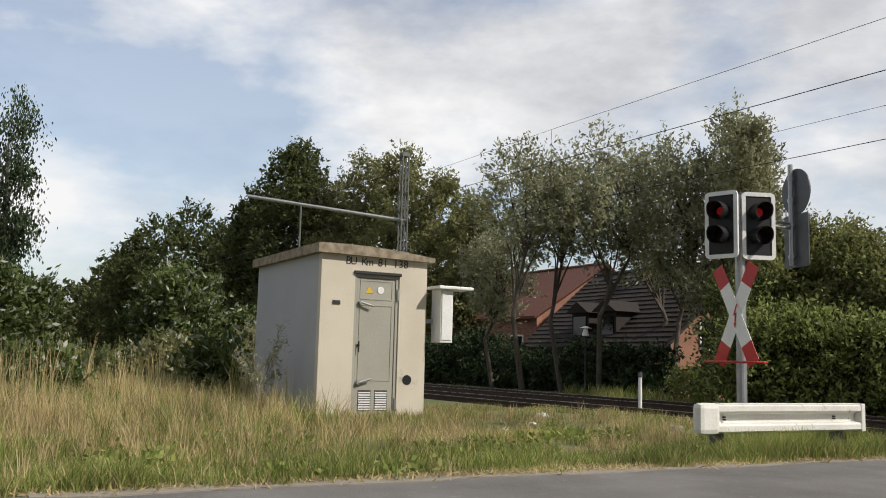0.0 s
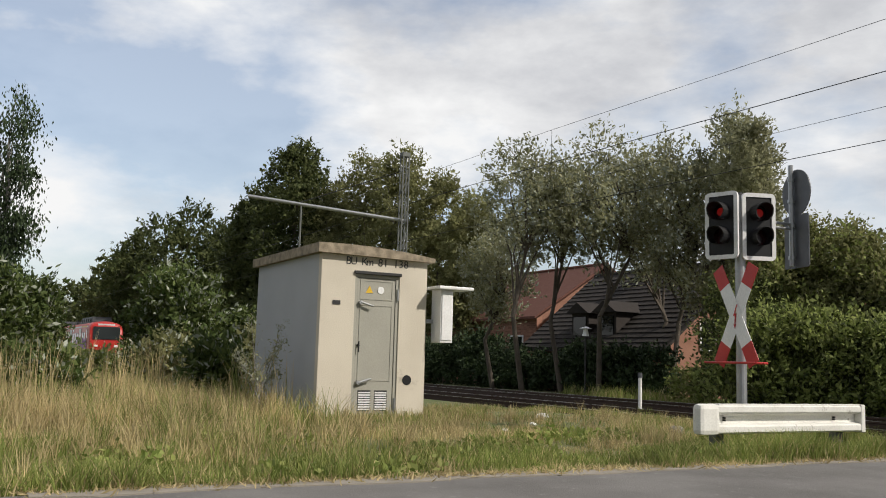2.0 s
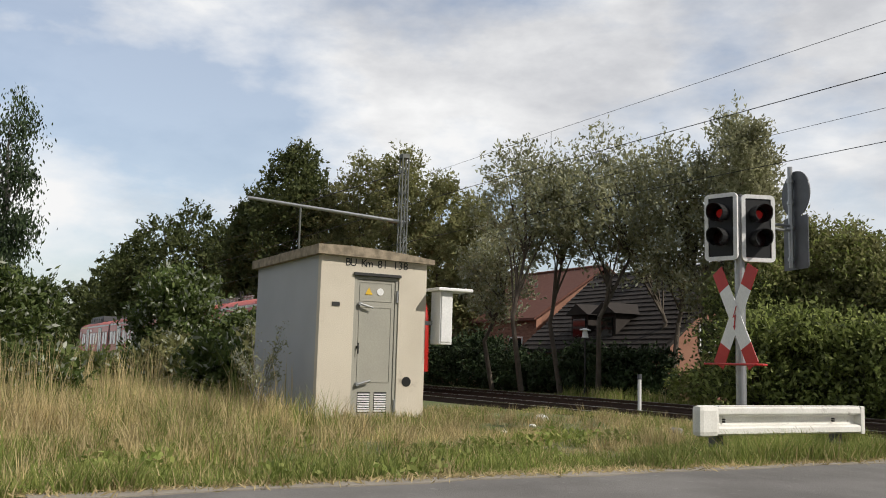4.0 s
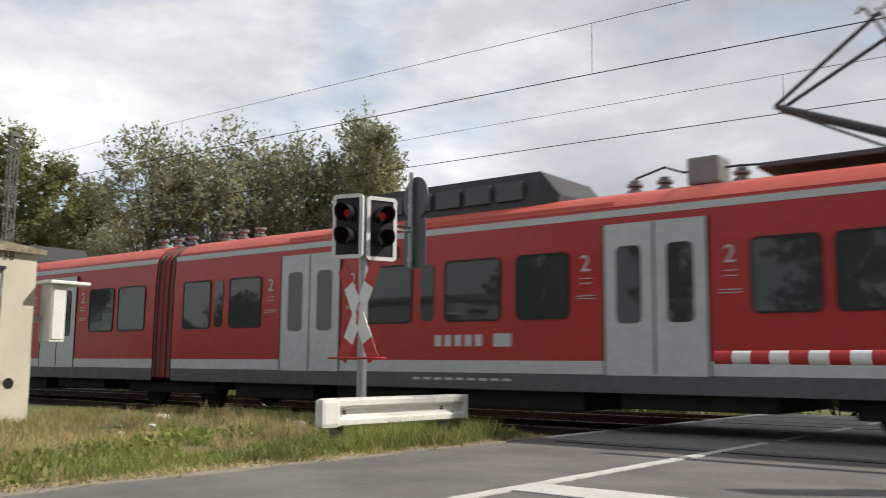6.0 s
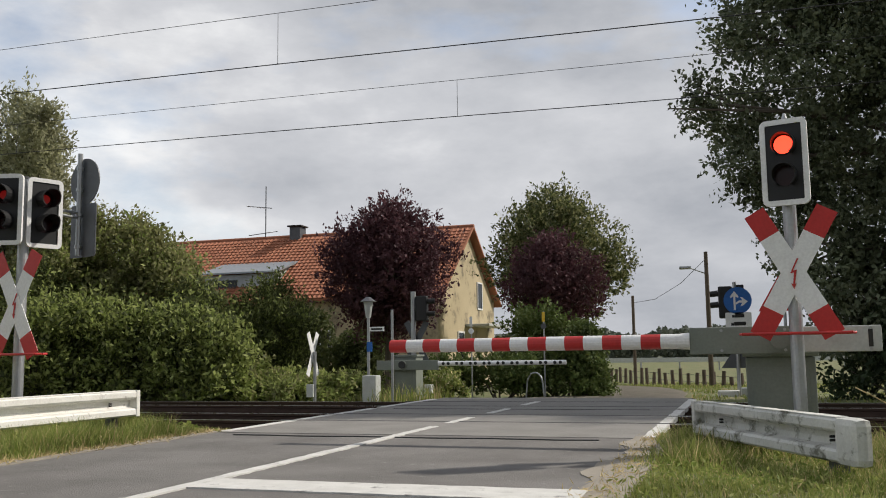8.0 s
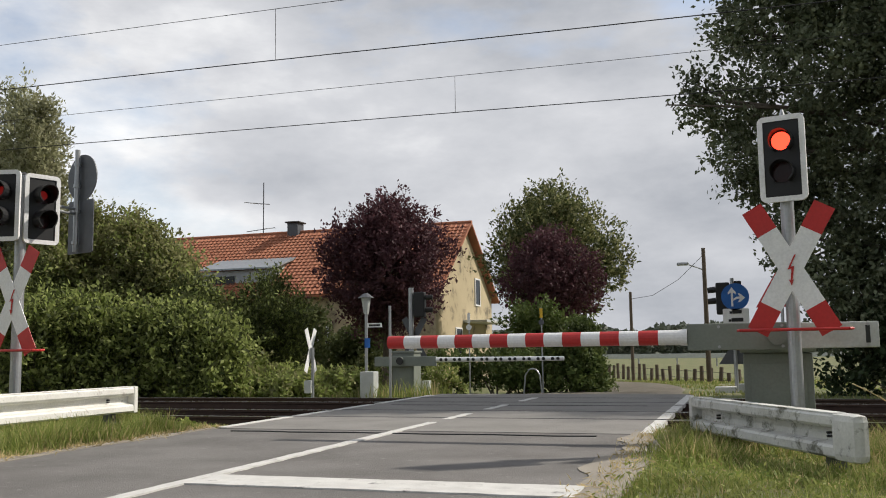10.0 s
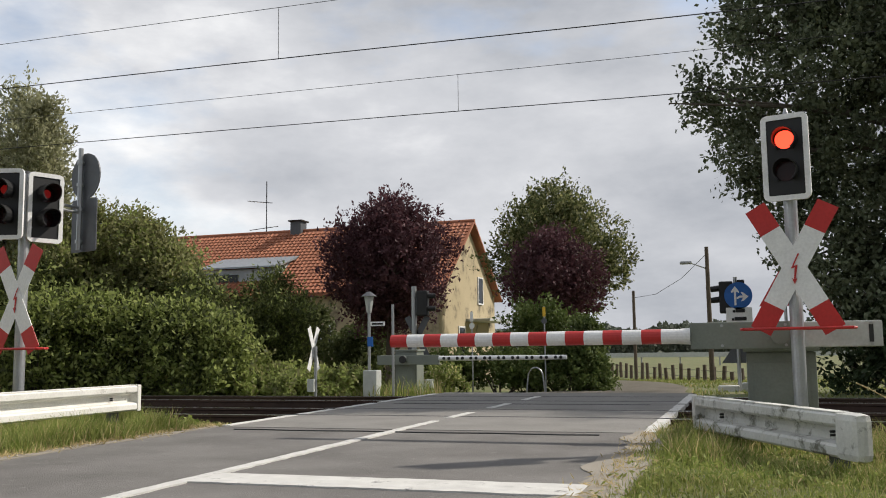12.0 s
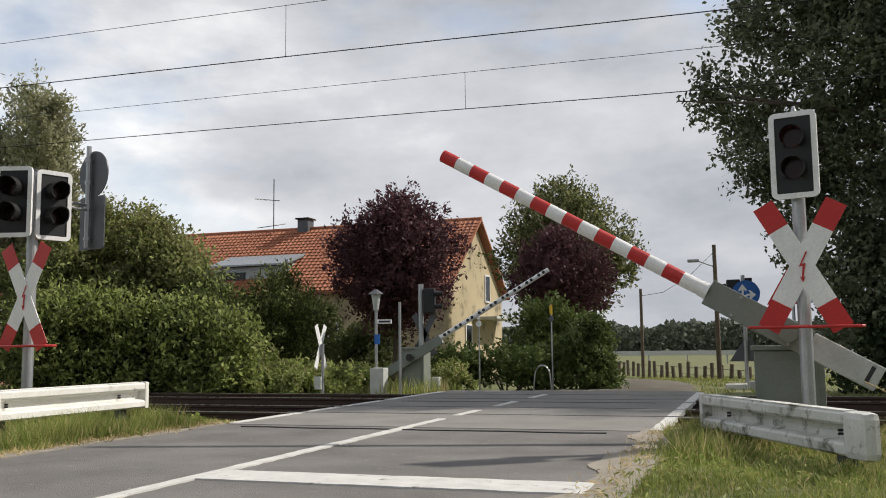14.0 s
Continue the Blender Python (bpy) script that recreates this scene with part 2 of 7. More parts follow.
M = dict(
    asphalt=material("asphalt", (0.18, 0.171, 0.161), 0.88, second=(0.115, 0.108, 0.101), scale=1.1, amount=0.8, fine=70, bump=0.9, stain=(0.255, 0.246, 0.234), stain_scale=11, stain_level=0.585),
    asphalt_pale=material("worn_road_edge", (0.30, 0.27, 0.225), 0.9, second=(0.20, 0.18, 0.15), scale=3, fine=120, bump=0.5),
    tar=material("tar_seam", (0.03, 0.03, 0.03), 0.6, fine=80),
    road_paint=material("road_paint", (0.62, 0.61, 0.58), 0.7, second=(0.42, 0.41, 0.39), scale=5, fine=90, stain=(0.13, 0.125, 0.12), stain_scale=7, stain_level=0.6),
    ground=material("grass_soil", (0.10, 0.125, 0.04), 0.95, second=(0.17, 0.15, 0.07), scale=0.7, amount=0.9, fine=30, bump=0.6),
    ballast=material("ballast", (0.085, 0.07, 0.058), 0.95, second=(0.05, 0.042, 0.036), scale=3, fine=30, bump=1.0),
    stone=material("ballast_stone", (0.12, 0.10, 0.085), 0.9, second=(0.07, 0.06, 0.05), scale=4, fine=40, island=0.4),
    rail=material("rail_steel", (0.07, 0.045, 0.035), 0.65, metal=0.4, fine=70),
    rail_top=material("polished_rail_head", (0.45, 0.44, 0.43), 0.28, metal=1.0, fine=90, bump=0.02),
    sleeper=material("concrete_sleeper", (0.14, 0.125, 0.11), 0.9, fine=60),
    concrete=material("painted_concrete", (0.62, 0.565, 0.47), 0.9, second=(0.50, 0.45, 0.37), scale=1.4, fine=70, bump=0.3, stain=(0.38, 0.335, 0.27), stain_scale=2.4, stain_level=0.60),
    # grey paint, with the shaded side's bluish sky light put into the colour
    shaded_side_paint=material("sky_tinted_grey_wall_paint", (0.43, 0.45, 0.475), 0.85, second=(0.37, 0.385, 0.405), scale=1.4, fine=70, bump=0.2, stain=(0.24, 0.24, 0.23), stain_scale=3.2, stain_level=0.64),
    coping=material("mossy_coping", (0.36, 0.30, 0.22), 0.95, second=(0.17, 0.14, 0.10), scale=9, amount=0.9, fine=60, bump=0.6),
    door=material("grey_steel_door", (0.36, 0.35, 0.30), 0.55, second=(0.31, 0.30, 0.26), scale=2, fine=50, bump=0.04),
    dark=material("dark_metal", (0.03, 0.03, 0.03), 0.6, fine=50, bump=0.05),
    black=material("black_plastic", (0.012, 0.012, 0.013), 0.5, fine=50, bump=0.03),
    galv=material("galvanised_steel", (0.42, 0.43, 0.44), 0.45, metal=0.75, second=(0.32, 0.33, 0.34), scale=5, fine=40, bump=0.06),
    sign_back=material("grey_sign_back", (0.10, 0.105, 0.115), 0.5, metal=0.2, fine=30, bump=0.03),
    white=material("white_enamel", (0.80, 0.80, 0.80), 0.4, second=(0.68, 0.68, 0.67), scale=3, fine=40, bump=0.04),
    beam=material("chipped_white_paint", (0.78, 0.77, 0.73), 0.6, second=(0.62, 0.60, 0.55), scale=4, fine=50, bump=0.15, stain=(0.22, 0.19, 0.15), stain_scale=6, stain_level=0.60),
    beam_old=material("weathered_white_paint", (0.60, 0.60, 0.57), 0.75, second=(0.40, 0.40, 0.37), scale=4, fine=50, bump=0.2, stain=(0.15, 0.15, 0.12), stain_scale=5, stain_level=0.525),
    red=material("signal_red", (0.50, 0.030, 0.028), 0.45, second=(0.40, 0.03, 0.028), scale=3, fine=40, bump=0.04),
    green_grey=material("grey_green_housing", (0.205, 0.225, 0.195), 0.6, second=(0.16, 0.18, 0.155), scale=3, fine=40, bump=0.08),
    pale_grey=material("pale_grey_paint", (0.50, 0.52, 0.50), 0.5, fine=40, bump=0.05),
    blue=material("sign_blue", (0.02, 0.13, 0.45), 0.4, fine=40, bump=0.02),
    yellow=material("yellow_paint", (0.75, 0.48, 0.04), 0.5, fine=40, bump=0.02),
    train_red=material("train_red", (0.43, 0.020, 0.014), 0.36, second=(0.37, 0.020, 0.014), scale=0.8, fine=6, bump=0.02, specular=0.5),
    # paler than the body red: sky light on the roof put into the colour
    train_roof=material("sky_paled_red_roof", (0.62, 0.115, 0.075), 0.5, second=(0.52, 0.09, 0.06), scale=0.9, fine=8, bump=0.03),
    train_white=material("train_pale_grey", (0.56, 0.58, 0.59), 0.4, second=(0.48, 0.50, 0.51), scale=1, fine=10, bump=0.02),
    train_skirt=material("train_dark_grey", (0.115, 0.12, 0.125), 0.55, fine=10, bump=0.03),
    train_under=material("underframe", (0.018, 0.016, 0.015), 0.85, fine=20, bump=0.2),
    ac=material("roof_unit_grey", (0.045, 0.047, 0.05), 0.6, fine=12, bump=0.03),
    bellows=material("bellows_rubber", (0.34, 0.045, 0.035), 0.7, fine=30),
    pane=glass("dark_pane", (0.012, 0.014, 0.015)),
    train_pane=tinted_pane("coated_train_pane"),
    mast_steel=material("weathered_mast_steel", (0.15, 0.16, 0.15), 0.7, second=(0.10, 0.105, 0.095), scale=5, fine=40, bump=0.06),
    crossing=material("crossing_surface", (0.23, 0.22, 0.205), 0.88, second=(0.165, 0.157, 0.147), scale=1.6, fine=160, bump=0.4),
    porcelain=material("insulator", (0.24, 0.25, 0.25), 0.4, fine=30, bump=0.02),
    purple=material("purple_spray", (0.22, 0.085, 0.30), 0.55, second=(0.17, 0.06, 0.24), scale=3, fine=20, bump=0.02),
    violet=material("violet_spray", (0.40, 0.16, 0.46), 0.55, fine=20, bump=0.02),
    deep=material("deep_purple_spray", (0.07, 0.03, 0.10), 0.55, fine=20, bump=0.02),
    tile=material("clay_tile", (0.37, 0.145, 0.078), 0.8, second=(0.28, 0.105, 0.06), scale=1.5, fine=30, object_random=0.10, island=0.16),
    slate=material("dark_roof_tile", (0.034, 0.028, 0.025), 0.95, fine=20, island=0.25),
    red_tile=material("red_brown_tile", (0.15, 0.062, 0.045), 0.9, fine=20, island=0.2),
    # render colour darkened and mottled for tree shade as well as weather stains
    yellow_wall=material("shaded_stained_yellow_render", (0.47, 0.39, 0.25), 0.9, second=(0.36, 0.30, 0.19), scale=0.8, fine=30, stain=(0.17, 0.145, 0.10), stain_scale=0.8, stain_level=0.54),
    brick=material("red_brick", (0.30, 0.155, 0.108), 0.9, second=(0.23, 0.115, 0.08), scale=2, fine=25, island=0.3),
    mortar=material("mortar", (0.34, 0.29, 0.25), 0.95, fine=40),
    zinc=material("zinc_sheet", (0.36, 0.39, 0.41), 0.45, metal=0.5, fine=12, bump=0.04),
    wood=material("weathered_post", (0.13, 0.10, 0.075), 0.9, second=(0.07, 0.055, 0.04), scale=6, fine=60, bump=0.4),
    bark=material("bark", (0.12, 0.10, 0.08), 0.95, second=(0.06, 0.05, 0.04), scale=5, fine=40, bump=0.8),
    birch=material("pale_bark", (0.36, 0.34, 0.31), 0.9, second=(0.08, 0.07, 0.06), scale=5, amount=0.9, fine=40, bump=0.4),
    wire=material("wire", (0.035, 0.035, 0.035), 0.6, metal=0.3, bump=0),
    lamp_red=glow("red_lamp", (1.0, 0.045, 0.02), 3.2),
    lamp_side=glow("red_lamp_seen_aslant", (0.8, 0.015, 0.012), 0.11),
    lens_off=glass("dark_red_lens", (0.018, 0.003, 0.003), 0.2),
    leaf=leaf_material("tree_leaves", (0.172, 0.18, 0.074), (0.30, 0.295, 0.135), 0.48),
    leaf_dark=leaf_material("dark_tree_leaves", (0.058, 0.076, 0.026), (0.115, 0.13, 0.048), 0.36),
    leaf_oak=leaf_material("deep_green_leaves", (0.022, 0.038, 0.016), (0.05, 0.075, 0.03), 0.12),
    leaf_crown=leaf_material("oak_leaves", (0.070, 0.090, 0.048), (0.185, 0.205, 0.125), 0.30, rough=0.45),
    leaf_pale=leaf_material("pale_willow_leaves", (0.225, 0.23, 0.115), (0.395, 0.39, 0.245), 0.48),
    leaf_bright=leaf_material("bright_shrub_leaves", (0.185, 0.235, 0.06), (0.36, 0.40, 0.14), 0.48),
    leaf_hedge=leaf_material("hedge_leaves", (0.060, 0.095, 0.024), (0.13, 0.16, 0.05), 0.3),
    leaf_plum=leaf_material("purple_plum_leaves", (0.060, 0.026, 0.032), (0.125, 0.058, 0.066), 0.3),
    leaf_white=leaf_material("pale_leaf_undersides", (0.30, 0.33, 0.25), (0.42, 0.44, 0.36), 0.3),
    petal=leaf_material("petals", (0.65, 0.62, 0.50), (0.70, 0.55, 0.25), 0.3),
    grass_green=leaf_material("green_grass", (0.145, 0.20, 0.042), (0.335, 0.35, 0.115), 0.38, 0.3),
    grass_dry=leaf_material("dry_grass", (0.60, 0.48, 0.27), (0.40, 0.33, 0.16), 0.35, 0.3),
    # leaf colour paled and greyed in place of distance haze
    wood_far=leaf_material("haze_tinted_wood", (0.075, 0.09, 0.065), (0.11, 0.125, 0.09), 0.2),
)


# ---- mesh helpers ----
def mesh_of(name, bm, mat, smooth=False):
    me = bpy.data.meshes.new(name)
    bm.normal_update()
    bm.to_mesh(me)
    bm.free()
    if mat:
        me.materials.append(mat)
    if smooth:
        for p in me.polygons:
            p.use_smooth = True
    return me


def part(name, bm, mat, parent, label="", smooth=False):
    ob = new(name, mesh_of(name, bm, mat, smooth))
    ob.parent = parent
    if label:
        ob["label"] = label
    return ob


def thing(name, m, label, category, group="", kind=""):
    ob = new(name)
    ob.empty_display_size = 0.2
    ob.matrix_basis = m
    return tagged(ob, label, category, group, kind)


def single(name, bm, mat, label, category, m=None, group="", kind="", smooth=False):
    ob = new(name, mesh_of(name, bm, mat, smooth))
    if m is not None:
        ob.matrix_basis = m
    return tagged(ob, label, category, group, kind)


def add_box(bm, x0, x1, y0, y1, z0, z1, bevel=0.0, m=None):
    r = bmesh.ops.create_cube(bm, size=1.0)
    vs = r["verts"]
    bmesh.ops.scale(bm, vec=(x1 - x0, y1 - y0, z1 - z0), verts=vs)
    bmesh.ops.translate(bm, vec=((x0 + x1) / 2, (y0 + y1) / 2, (z0 + z1) / 2), verts=vs)
    if bevel:
        es = list({e for v in vs for e in v.link_edges})
        r = bmesh.ops.bevel(bm, geom=es, offset=bevel, segments=2, affect="EDGES", profile=0.6)
        vs = list({v for f in r["faces"] for v in f.verts} | {v for v in vs if v.is_valid})
    if m is not None:
        bmesh.ops.transform(bm, matrix=m, verts=[v for v in vs if v.is_valid])
    return bm


def box(x0, x1, y0, y1, z0, z1, bevel=0.0, m=None):
    return add_box(bmesh.new(), x0, x1, y0, y1, z0, z1, bevel, m)


def add_rod(bm, a, b, r0, r1=None, n=10):
    a, b = Vector(a), Vector(b)
    r1 = r0 if r1 is None else r1
    d = b - a
    q = Vector((0, 0, 1)).rotation_difference(d.normalized()).to_matrix().to_4x4()
    r = bmesh.ops.create_cone(bm, cap_ends=True, segments=n, radius1=r0, radius2=r1, depth=d.length)
    bmesh.ops.transform(bm, matrix=Matrix.Translation((a + b) / 2) @ q, verts=r["verts"])
    return bm


def rod(a, b, r0, r1=None, n=10):
    return add_rod(bmesh.new(), a, b, r0, r1, n)


def add_prism(bm, pts, depth, m):
    """An outline in its own x and y, given a depth along z, laid by m."""
    lo = [bm.verts.new(m @ Vector((x, y, 0))) for x, y in pts]
    hi = [bm.verts.new(m @ Vector((x, y, depth))) for x, y in pts]
    bm.faces.new(hi)
    bm.faces.new(lo[::-1])
    n = len(pts)
    for i in range(n):
        bm.faces.new((lo[i], lo[(i + 1) % n], hi[(i + 1) % n], hi[i]))
    return bm


def prism(pts, depth, m=None):
    return add_prism(bmesh.new(), pts, depth, m or Matrix())


def rounded(w, h, r, n=4):
    pts = []
    for cx, cy, a in ((w / 2 - r, h / 2 - r, 0), (-w / 2 + r, h / 2 - r, 90), (-w / 2 + r, -h / 2 + r, 180), (w / 2 - r, -h / 2 + r, 270)):
        for k in range(n + 1):
            t = radians(a + 90 * k / n)
            pts.append((cx + r * math.cos(t), cy + r * math.sin(t)))
    return pts


def ring_frame(w, h, r, width, depth, m):
    """A rounded frame with an opening."""
    bm = bmesh.new()
    o, i = rounded(w, h, r, 5), rounded(w - 2 * width, h - 2 * width, max(r - width, 0.01), 5)
    n = len(o)
    v = [[bm.verts.new(m @ Vector((x, y, z))) for x, y in p] for p in (o, i) for z in (0, depth)]
    for k in range(n):
        j = (k + 1) % n
        bm.faces.new((v[0][k], v[0][j], v[1][j], v[1][k]))
        bm.faces.new((v[2][j], v[2][k], v[3][k], v[3][j]))
        bm.faces.new((v[1][k], v[1][j], v[3][j], v[3][k]))
        bm.faces.new((v[0][j], v[0][k], v[2][k], v[2][j]))
    return bm


def writing(name, text, size, m, mat, parent, extrude=0.002):
    cu = bpy.data.curves.new(name, "FONT")
    cu.body, cu.size, cu.extrude, cu.align_x = text, size, extrude, "CENTER"
    cu.resolution_u = 3
    tmp = bpy.data.objects.new(name, cu)
    scene.collection.objects.link(tmp)
    me = bpy.data.meshes.new_from_object(tmp.evaluated_get(bpy.context.evaluated_depsgraph_get()))
    bpy.data.objects.remove(tmp)
    me.name = name
    me.materials.clear()
    me.materials.append(mat)
    ob = new(name, me)
    ob.parent, ob.matrix_basis = parent, m
    return ob


def quads_mesh(name, verts, mats, index=None):
    """A mesh of loose four-cornered pieces from an array of corners."""
    n = len(verts) // 4
    me = bpy.data.meshes.new(name)
    me.vertices.add(4 * n)
    me.vertices.foreach_set("co", np.asarray(verts, np.float32).ravel())
    me.loops.add(4 * n)
    me.loops.foreach_set("vertex_index", np.arange(4 * n, dtype=np.int32))
    me.polygons.add(n)
    me.polygons.foreach_set("loop_start", np.arange(0, 4 * n, 4, dtype=np.int32))
    me.polygons.foreach_set("loop_total", np.full(n, 4, np.int32))
    for m in mats:
        me.materials.append(m)
    if index is not None:
        me.polygons.foreach_set("material_index", np.asarray(index, np.int32))
    me.update(calc_edges=True)
    return me


def leaves(rng, centres, size, droop=0.0, slim=0.5):
    """Leaf-shaped quads round the centres, turned every way."""
    n = len(centres)
    d = rng.normal(size=(n, 3)); d[:, 2] -= droop
    d /= np.linalg.norm(d, axis=1)[:, None]
    s = rng.normal(size=(n, 3))
    s -= d * (s * d).sum(1)[:, None]
    s /= np.linalg.norm(s, axis=1)[:, None]
    ln = size * rng.uniform(0.6, 1.4, (n, 1))
    w = ln * slim
    a = centres - d * ln / 2
    b = centres + d * ln / 2
    mid = centres - d * ln * 0.08
    return np.stack([a, mid + s * w / 2, b, mid - s * w / 2], 1).reshape(-1, 3)


def sprays(rng, lobes, count, per, length, leaf, slim=0.5, rise=0.5, droop=0.0, jag=0.22, inner=0.35):
    """Leafy twigs that stand out of the lobes (x, y, z, radius) of a crown; each leaf turns its face outwards and up."""
    lob = np.array(lobes, float)
    share = lob[:, 3] ** 2
    which = rng.choice(len(lob), count, p=share / share.sum())
    d = rng.normal(size=(count, 3))
    d /= np.linalg.norm(d, axis=1)[:, None]
    ph = lob[which, 0] * 5 + lob[which, 2] * 3
    bump = 1 + jag * np.sin(4 * d[:, 0] + ph) * np.sin(5 * d[:, 2] + 1.7 * ph) + jag * 0.6 * np.sin(9 * d[:, 1] + 7 * d[:, 2] + ph)
    root = lob[which, :3] + d * (rng.uniform(inner, 1.0, count) ** 0.5 * bump * lob[which, 3] * 0.92)[:, None] * np.array([1, 1, 0.88])
    ax = d * 0.7 + np.array([0, 0, rise - droop]) + rng.normal(size=(count, 3)) * 0.4
    ax /= np.linalg.norm(ax, axis=1)[:, None]
    ln = length * rng.uniform(0.5, 1.5, (count, 1, 1))
    t = rng.uniform(0, 1, (count, per, 1))
    c = (root[:, None] + ax[:, None] * ln * t + rng.normal(size=(count, per, 3)) * ln * 0.20 * (1.1 - 0.7 * t)).reshape(-1, 3)
    m = count * per
    way = np.repeat(ax, per, 0) * 0.6 + rng.normal(size=(m, 3)) * 0.55 - np.array([0, 0, droop * 0.6])
    way /= np.linalg.norm(way, axis=1)[:, None]
    face = np.repeat(d, per, 0) * 0.55 + np.array([0, 0, 0.35]) + rng.normal(size=(m, 3)) * 0.5
    side = np.cross(way, face)
    side /= np.linalg.norm(side, axis=1)[:, None] + 1e-6
    ll = leaf * rng.uniform(0.6, 1.4, (m, 1))
    mid = c - way * ll * 0.06
    return np.stack([c - way * ll / 2, mid + side * ll * slim / 2, c + way * ll / 2, mid - side * ll * slim / 2], 1).reshape(-1, 3)


# ---- ground, road and track ----
TRACKS = (13.0, 16.8)
ROAD_L, ROAD_R, ROAD_C = -6.45, -1.0, -3.85


def ground_height(x, y):
    if y < 10.9:
        bank = 0.10 * max(0.0, min(1.0, (-x - 8.0) / 4.0))
        return -0.03 + bank
    if y < 11.6:
        return -0.03 + (10.9 - y) * 0.24
    if y < 18.4:
        return -0.20
    return -0.10 - 0.20 * max(0.0, min(1.0, (y - 19.6) / 13.0)) - 0.65 * max(0.0, min(1.0, (y - 32.6) / 22.4))


def build_ground():
    bm = bmesh.new()
    xs = [-3000, -800, -250, -120, -70, -45, -30] + [-24 + k * 0.75 for k in range(47)] + [16, 30, 60, 120, 300, 900, 3000]
    ys = [-3000, -500, -80, -20, -6, -2] + [k * 0.75 for k in range(14)] + [10.9, 11.25, 11.6, 12.5, 14, 16, 18.4, 18.9, 19.6, 21, 23, 25, 28, 32.6, 40, 48, 55, 70, 120, 300, 900, 3000]
    grid = [[bm.verts.new((x, y, ground_height(x, y) - (0.04 if ROAD_L - 0.1 < x < ROAD_R + 0.1 else 0))) for y in ys] for x in xs]
    for i in range(len(xs) - 1):
        for j in range(len(ys) - 1):
            bm.faces.new((grid[i][j], grid[i + 1][j], grid[i + 1][j + 1], grid[i][j + 1]))
    single("ground", bm, M["ground"], "dry and green verge and meadow ground", "ground", kind="structure")


def strip(pts, z, half=None):
    bm = bmesh.new()
    f = bm.faces.new([bm.verts.new((x, y, z)) for x, y in pts])
    r = bmesh.ops.extrude_face_region(bm, geom=[f])
    bmesh.ops.translate(bm, vec=(0, 0, -0.06), verts=[v for v in r["geom"] if isinstance(v, bmesh.types.BMVert)])
    bmesh.ops.recalc_face_normals(bm, faces=bm.faces)
    return bm


def build_road():
    rng = random.Random(5)
    left = [(ROAD_L + rng.uniform(-0.05, 0.05), -30 + k * 0.6) for k in range(68)]
    right = [(ROAD_R + rng.uniform(-0.06, 0.06), -30 + k * 0.6) for k in range(68)]
    road = single("road", strip([p for p in left] + [p for p in right[::-1]], 0.0), M["asphalt"], "worn grey asphalt road up to the level crossing", "road", kind="structure")
    single("road", strip([(ROAD_L + 0.1, 10.2), (ROAD_L + 0.1, 19.2), (ROAD_R - 0.1, 19.2), (ROAD_R - 0.1, 10.2)], 0.006), M["crossing"],
           "asphalt and rubber panels between the rails", "crossing surface", kind="structure")
    # the lane beyond the tracks bends to the right
    bm = bmesh.new()
    rows = []
    way = ((19.1, -3.75, 2.7), (20.2, -3.5, 2.4), (22, -3.05, 1.6), (25, -2.65, 1.1), (28, -3.0, 1.1), (31, -3.5, 1.05), (34, -4.1, 1.0), (38, -5.0, 1.0), (44, -6.5, 1.0), (52, -10, 1.1), (62, -18, 1.2))
    for y, x, w in way:
        z = ground_height(x, y) + 0.03 if y > 20 else 0.0
        rows.append((bm.verts.new((x - w, y, z)), bm.verts.new((x + w, y, z))))
    for a, b in zip(rows, rows[1:]):
        bm.faces.new((a[0], a[1], b[1], b[0]))
    bmesh.ops.solidify(bm, geom=bm.faces[:], thickness=0.05)
    single("road", bm, M["asphalt_pale"], "pale narrow lane leading on beyond the tracks", "road", kind="structure")
    # worn gravel edge beside the verge
    rng = random.Random(8)
    bm = bmesh.new()
    pts = [(ROAD_R - 0.18 - 0.09 * math.sin(k * 0.45) - 0.04 * math.sin(k * 1.3) - rng.uniform(0, 0.015), 4.6 + k * 0.165) for k in range(38)]
    bm = strip(pts + [(ROAD_R + 0.2, 10.8), (ROAD_R + 0.2, 4.6)], 0.008)
    single("road_edge", bm, M["asphalt_pale"], "crumbling sandy edge of the asphalt", "road edge", kind="structure")
    pts = [(ROAD_L + 0.08 + 0.05 * math.sin(k * 1.3) + rng.uniform(0, 0.05), 0.6 + k * 0.4) for k in range(25)]
    single("road_edge", strip(pts + [(ROAD_L - 0.16, 10.4), (ROAD_L - 0.16, 0.6)], 0.010), M["asphalt_pale"], "sandy edge of the asphalt beside the grass", "road edge", kind="structure")


def paint(name, x0, x1, y0, y1, label, seed=0, z=0.012):
    """A painted stroke with a worn outline."""
    rng = random.Random(seed)
    n = max(4, int(max(x1 - x0, y1 - y0) / 0.12))
    w = 0.010
    if x1 - x0 > y1 - y0:
        a = [(x0 + (x1 - x0) * k / n, y0 + rng.uniform(-w, w)) for k in range(n + 1)]
        b = [(x0 + (x1 - x0) * k / n, y1 + rng.uniform(-w, w)) for k in range(n + 1)]
        pts = a + b[::-1]
    else:
        a = [(x1 + rng.uniform(-w, w), y0 + (y1 - y0) * k / n) for k in range(n + 1)]
        b = [(x0 + rng.uniform(-w, w), y0 + (y1 - y0) * k / n) for k in range(n + 1)]
        pts = a + b[::-1]
    bm = strip(pts, z)
    return single(name, bm, M["road_paint"], label, "road marking", kind="structure", group="road markings")


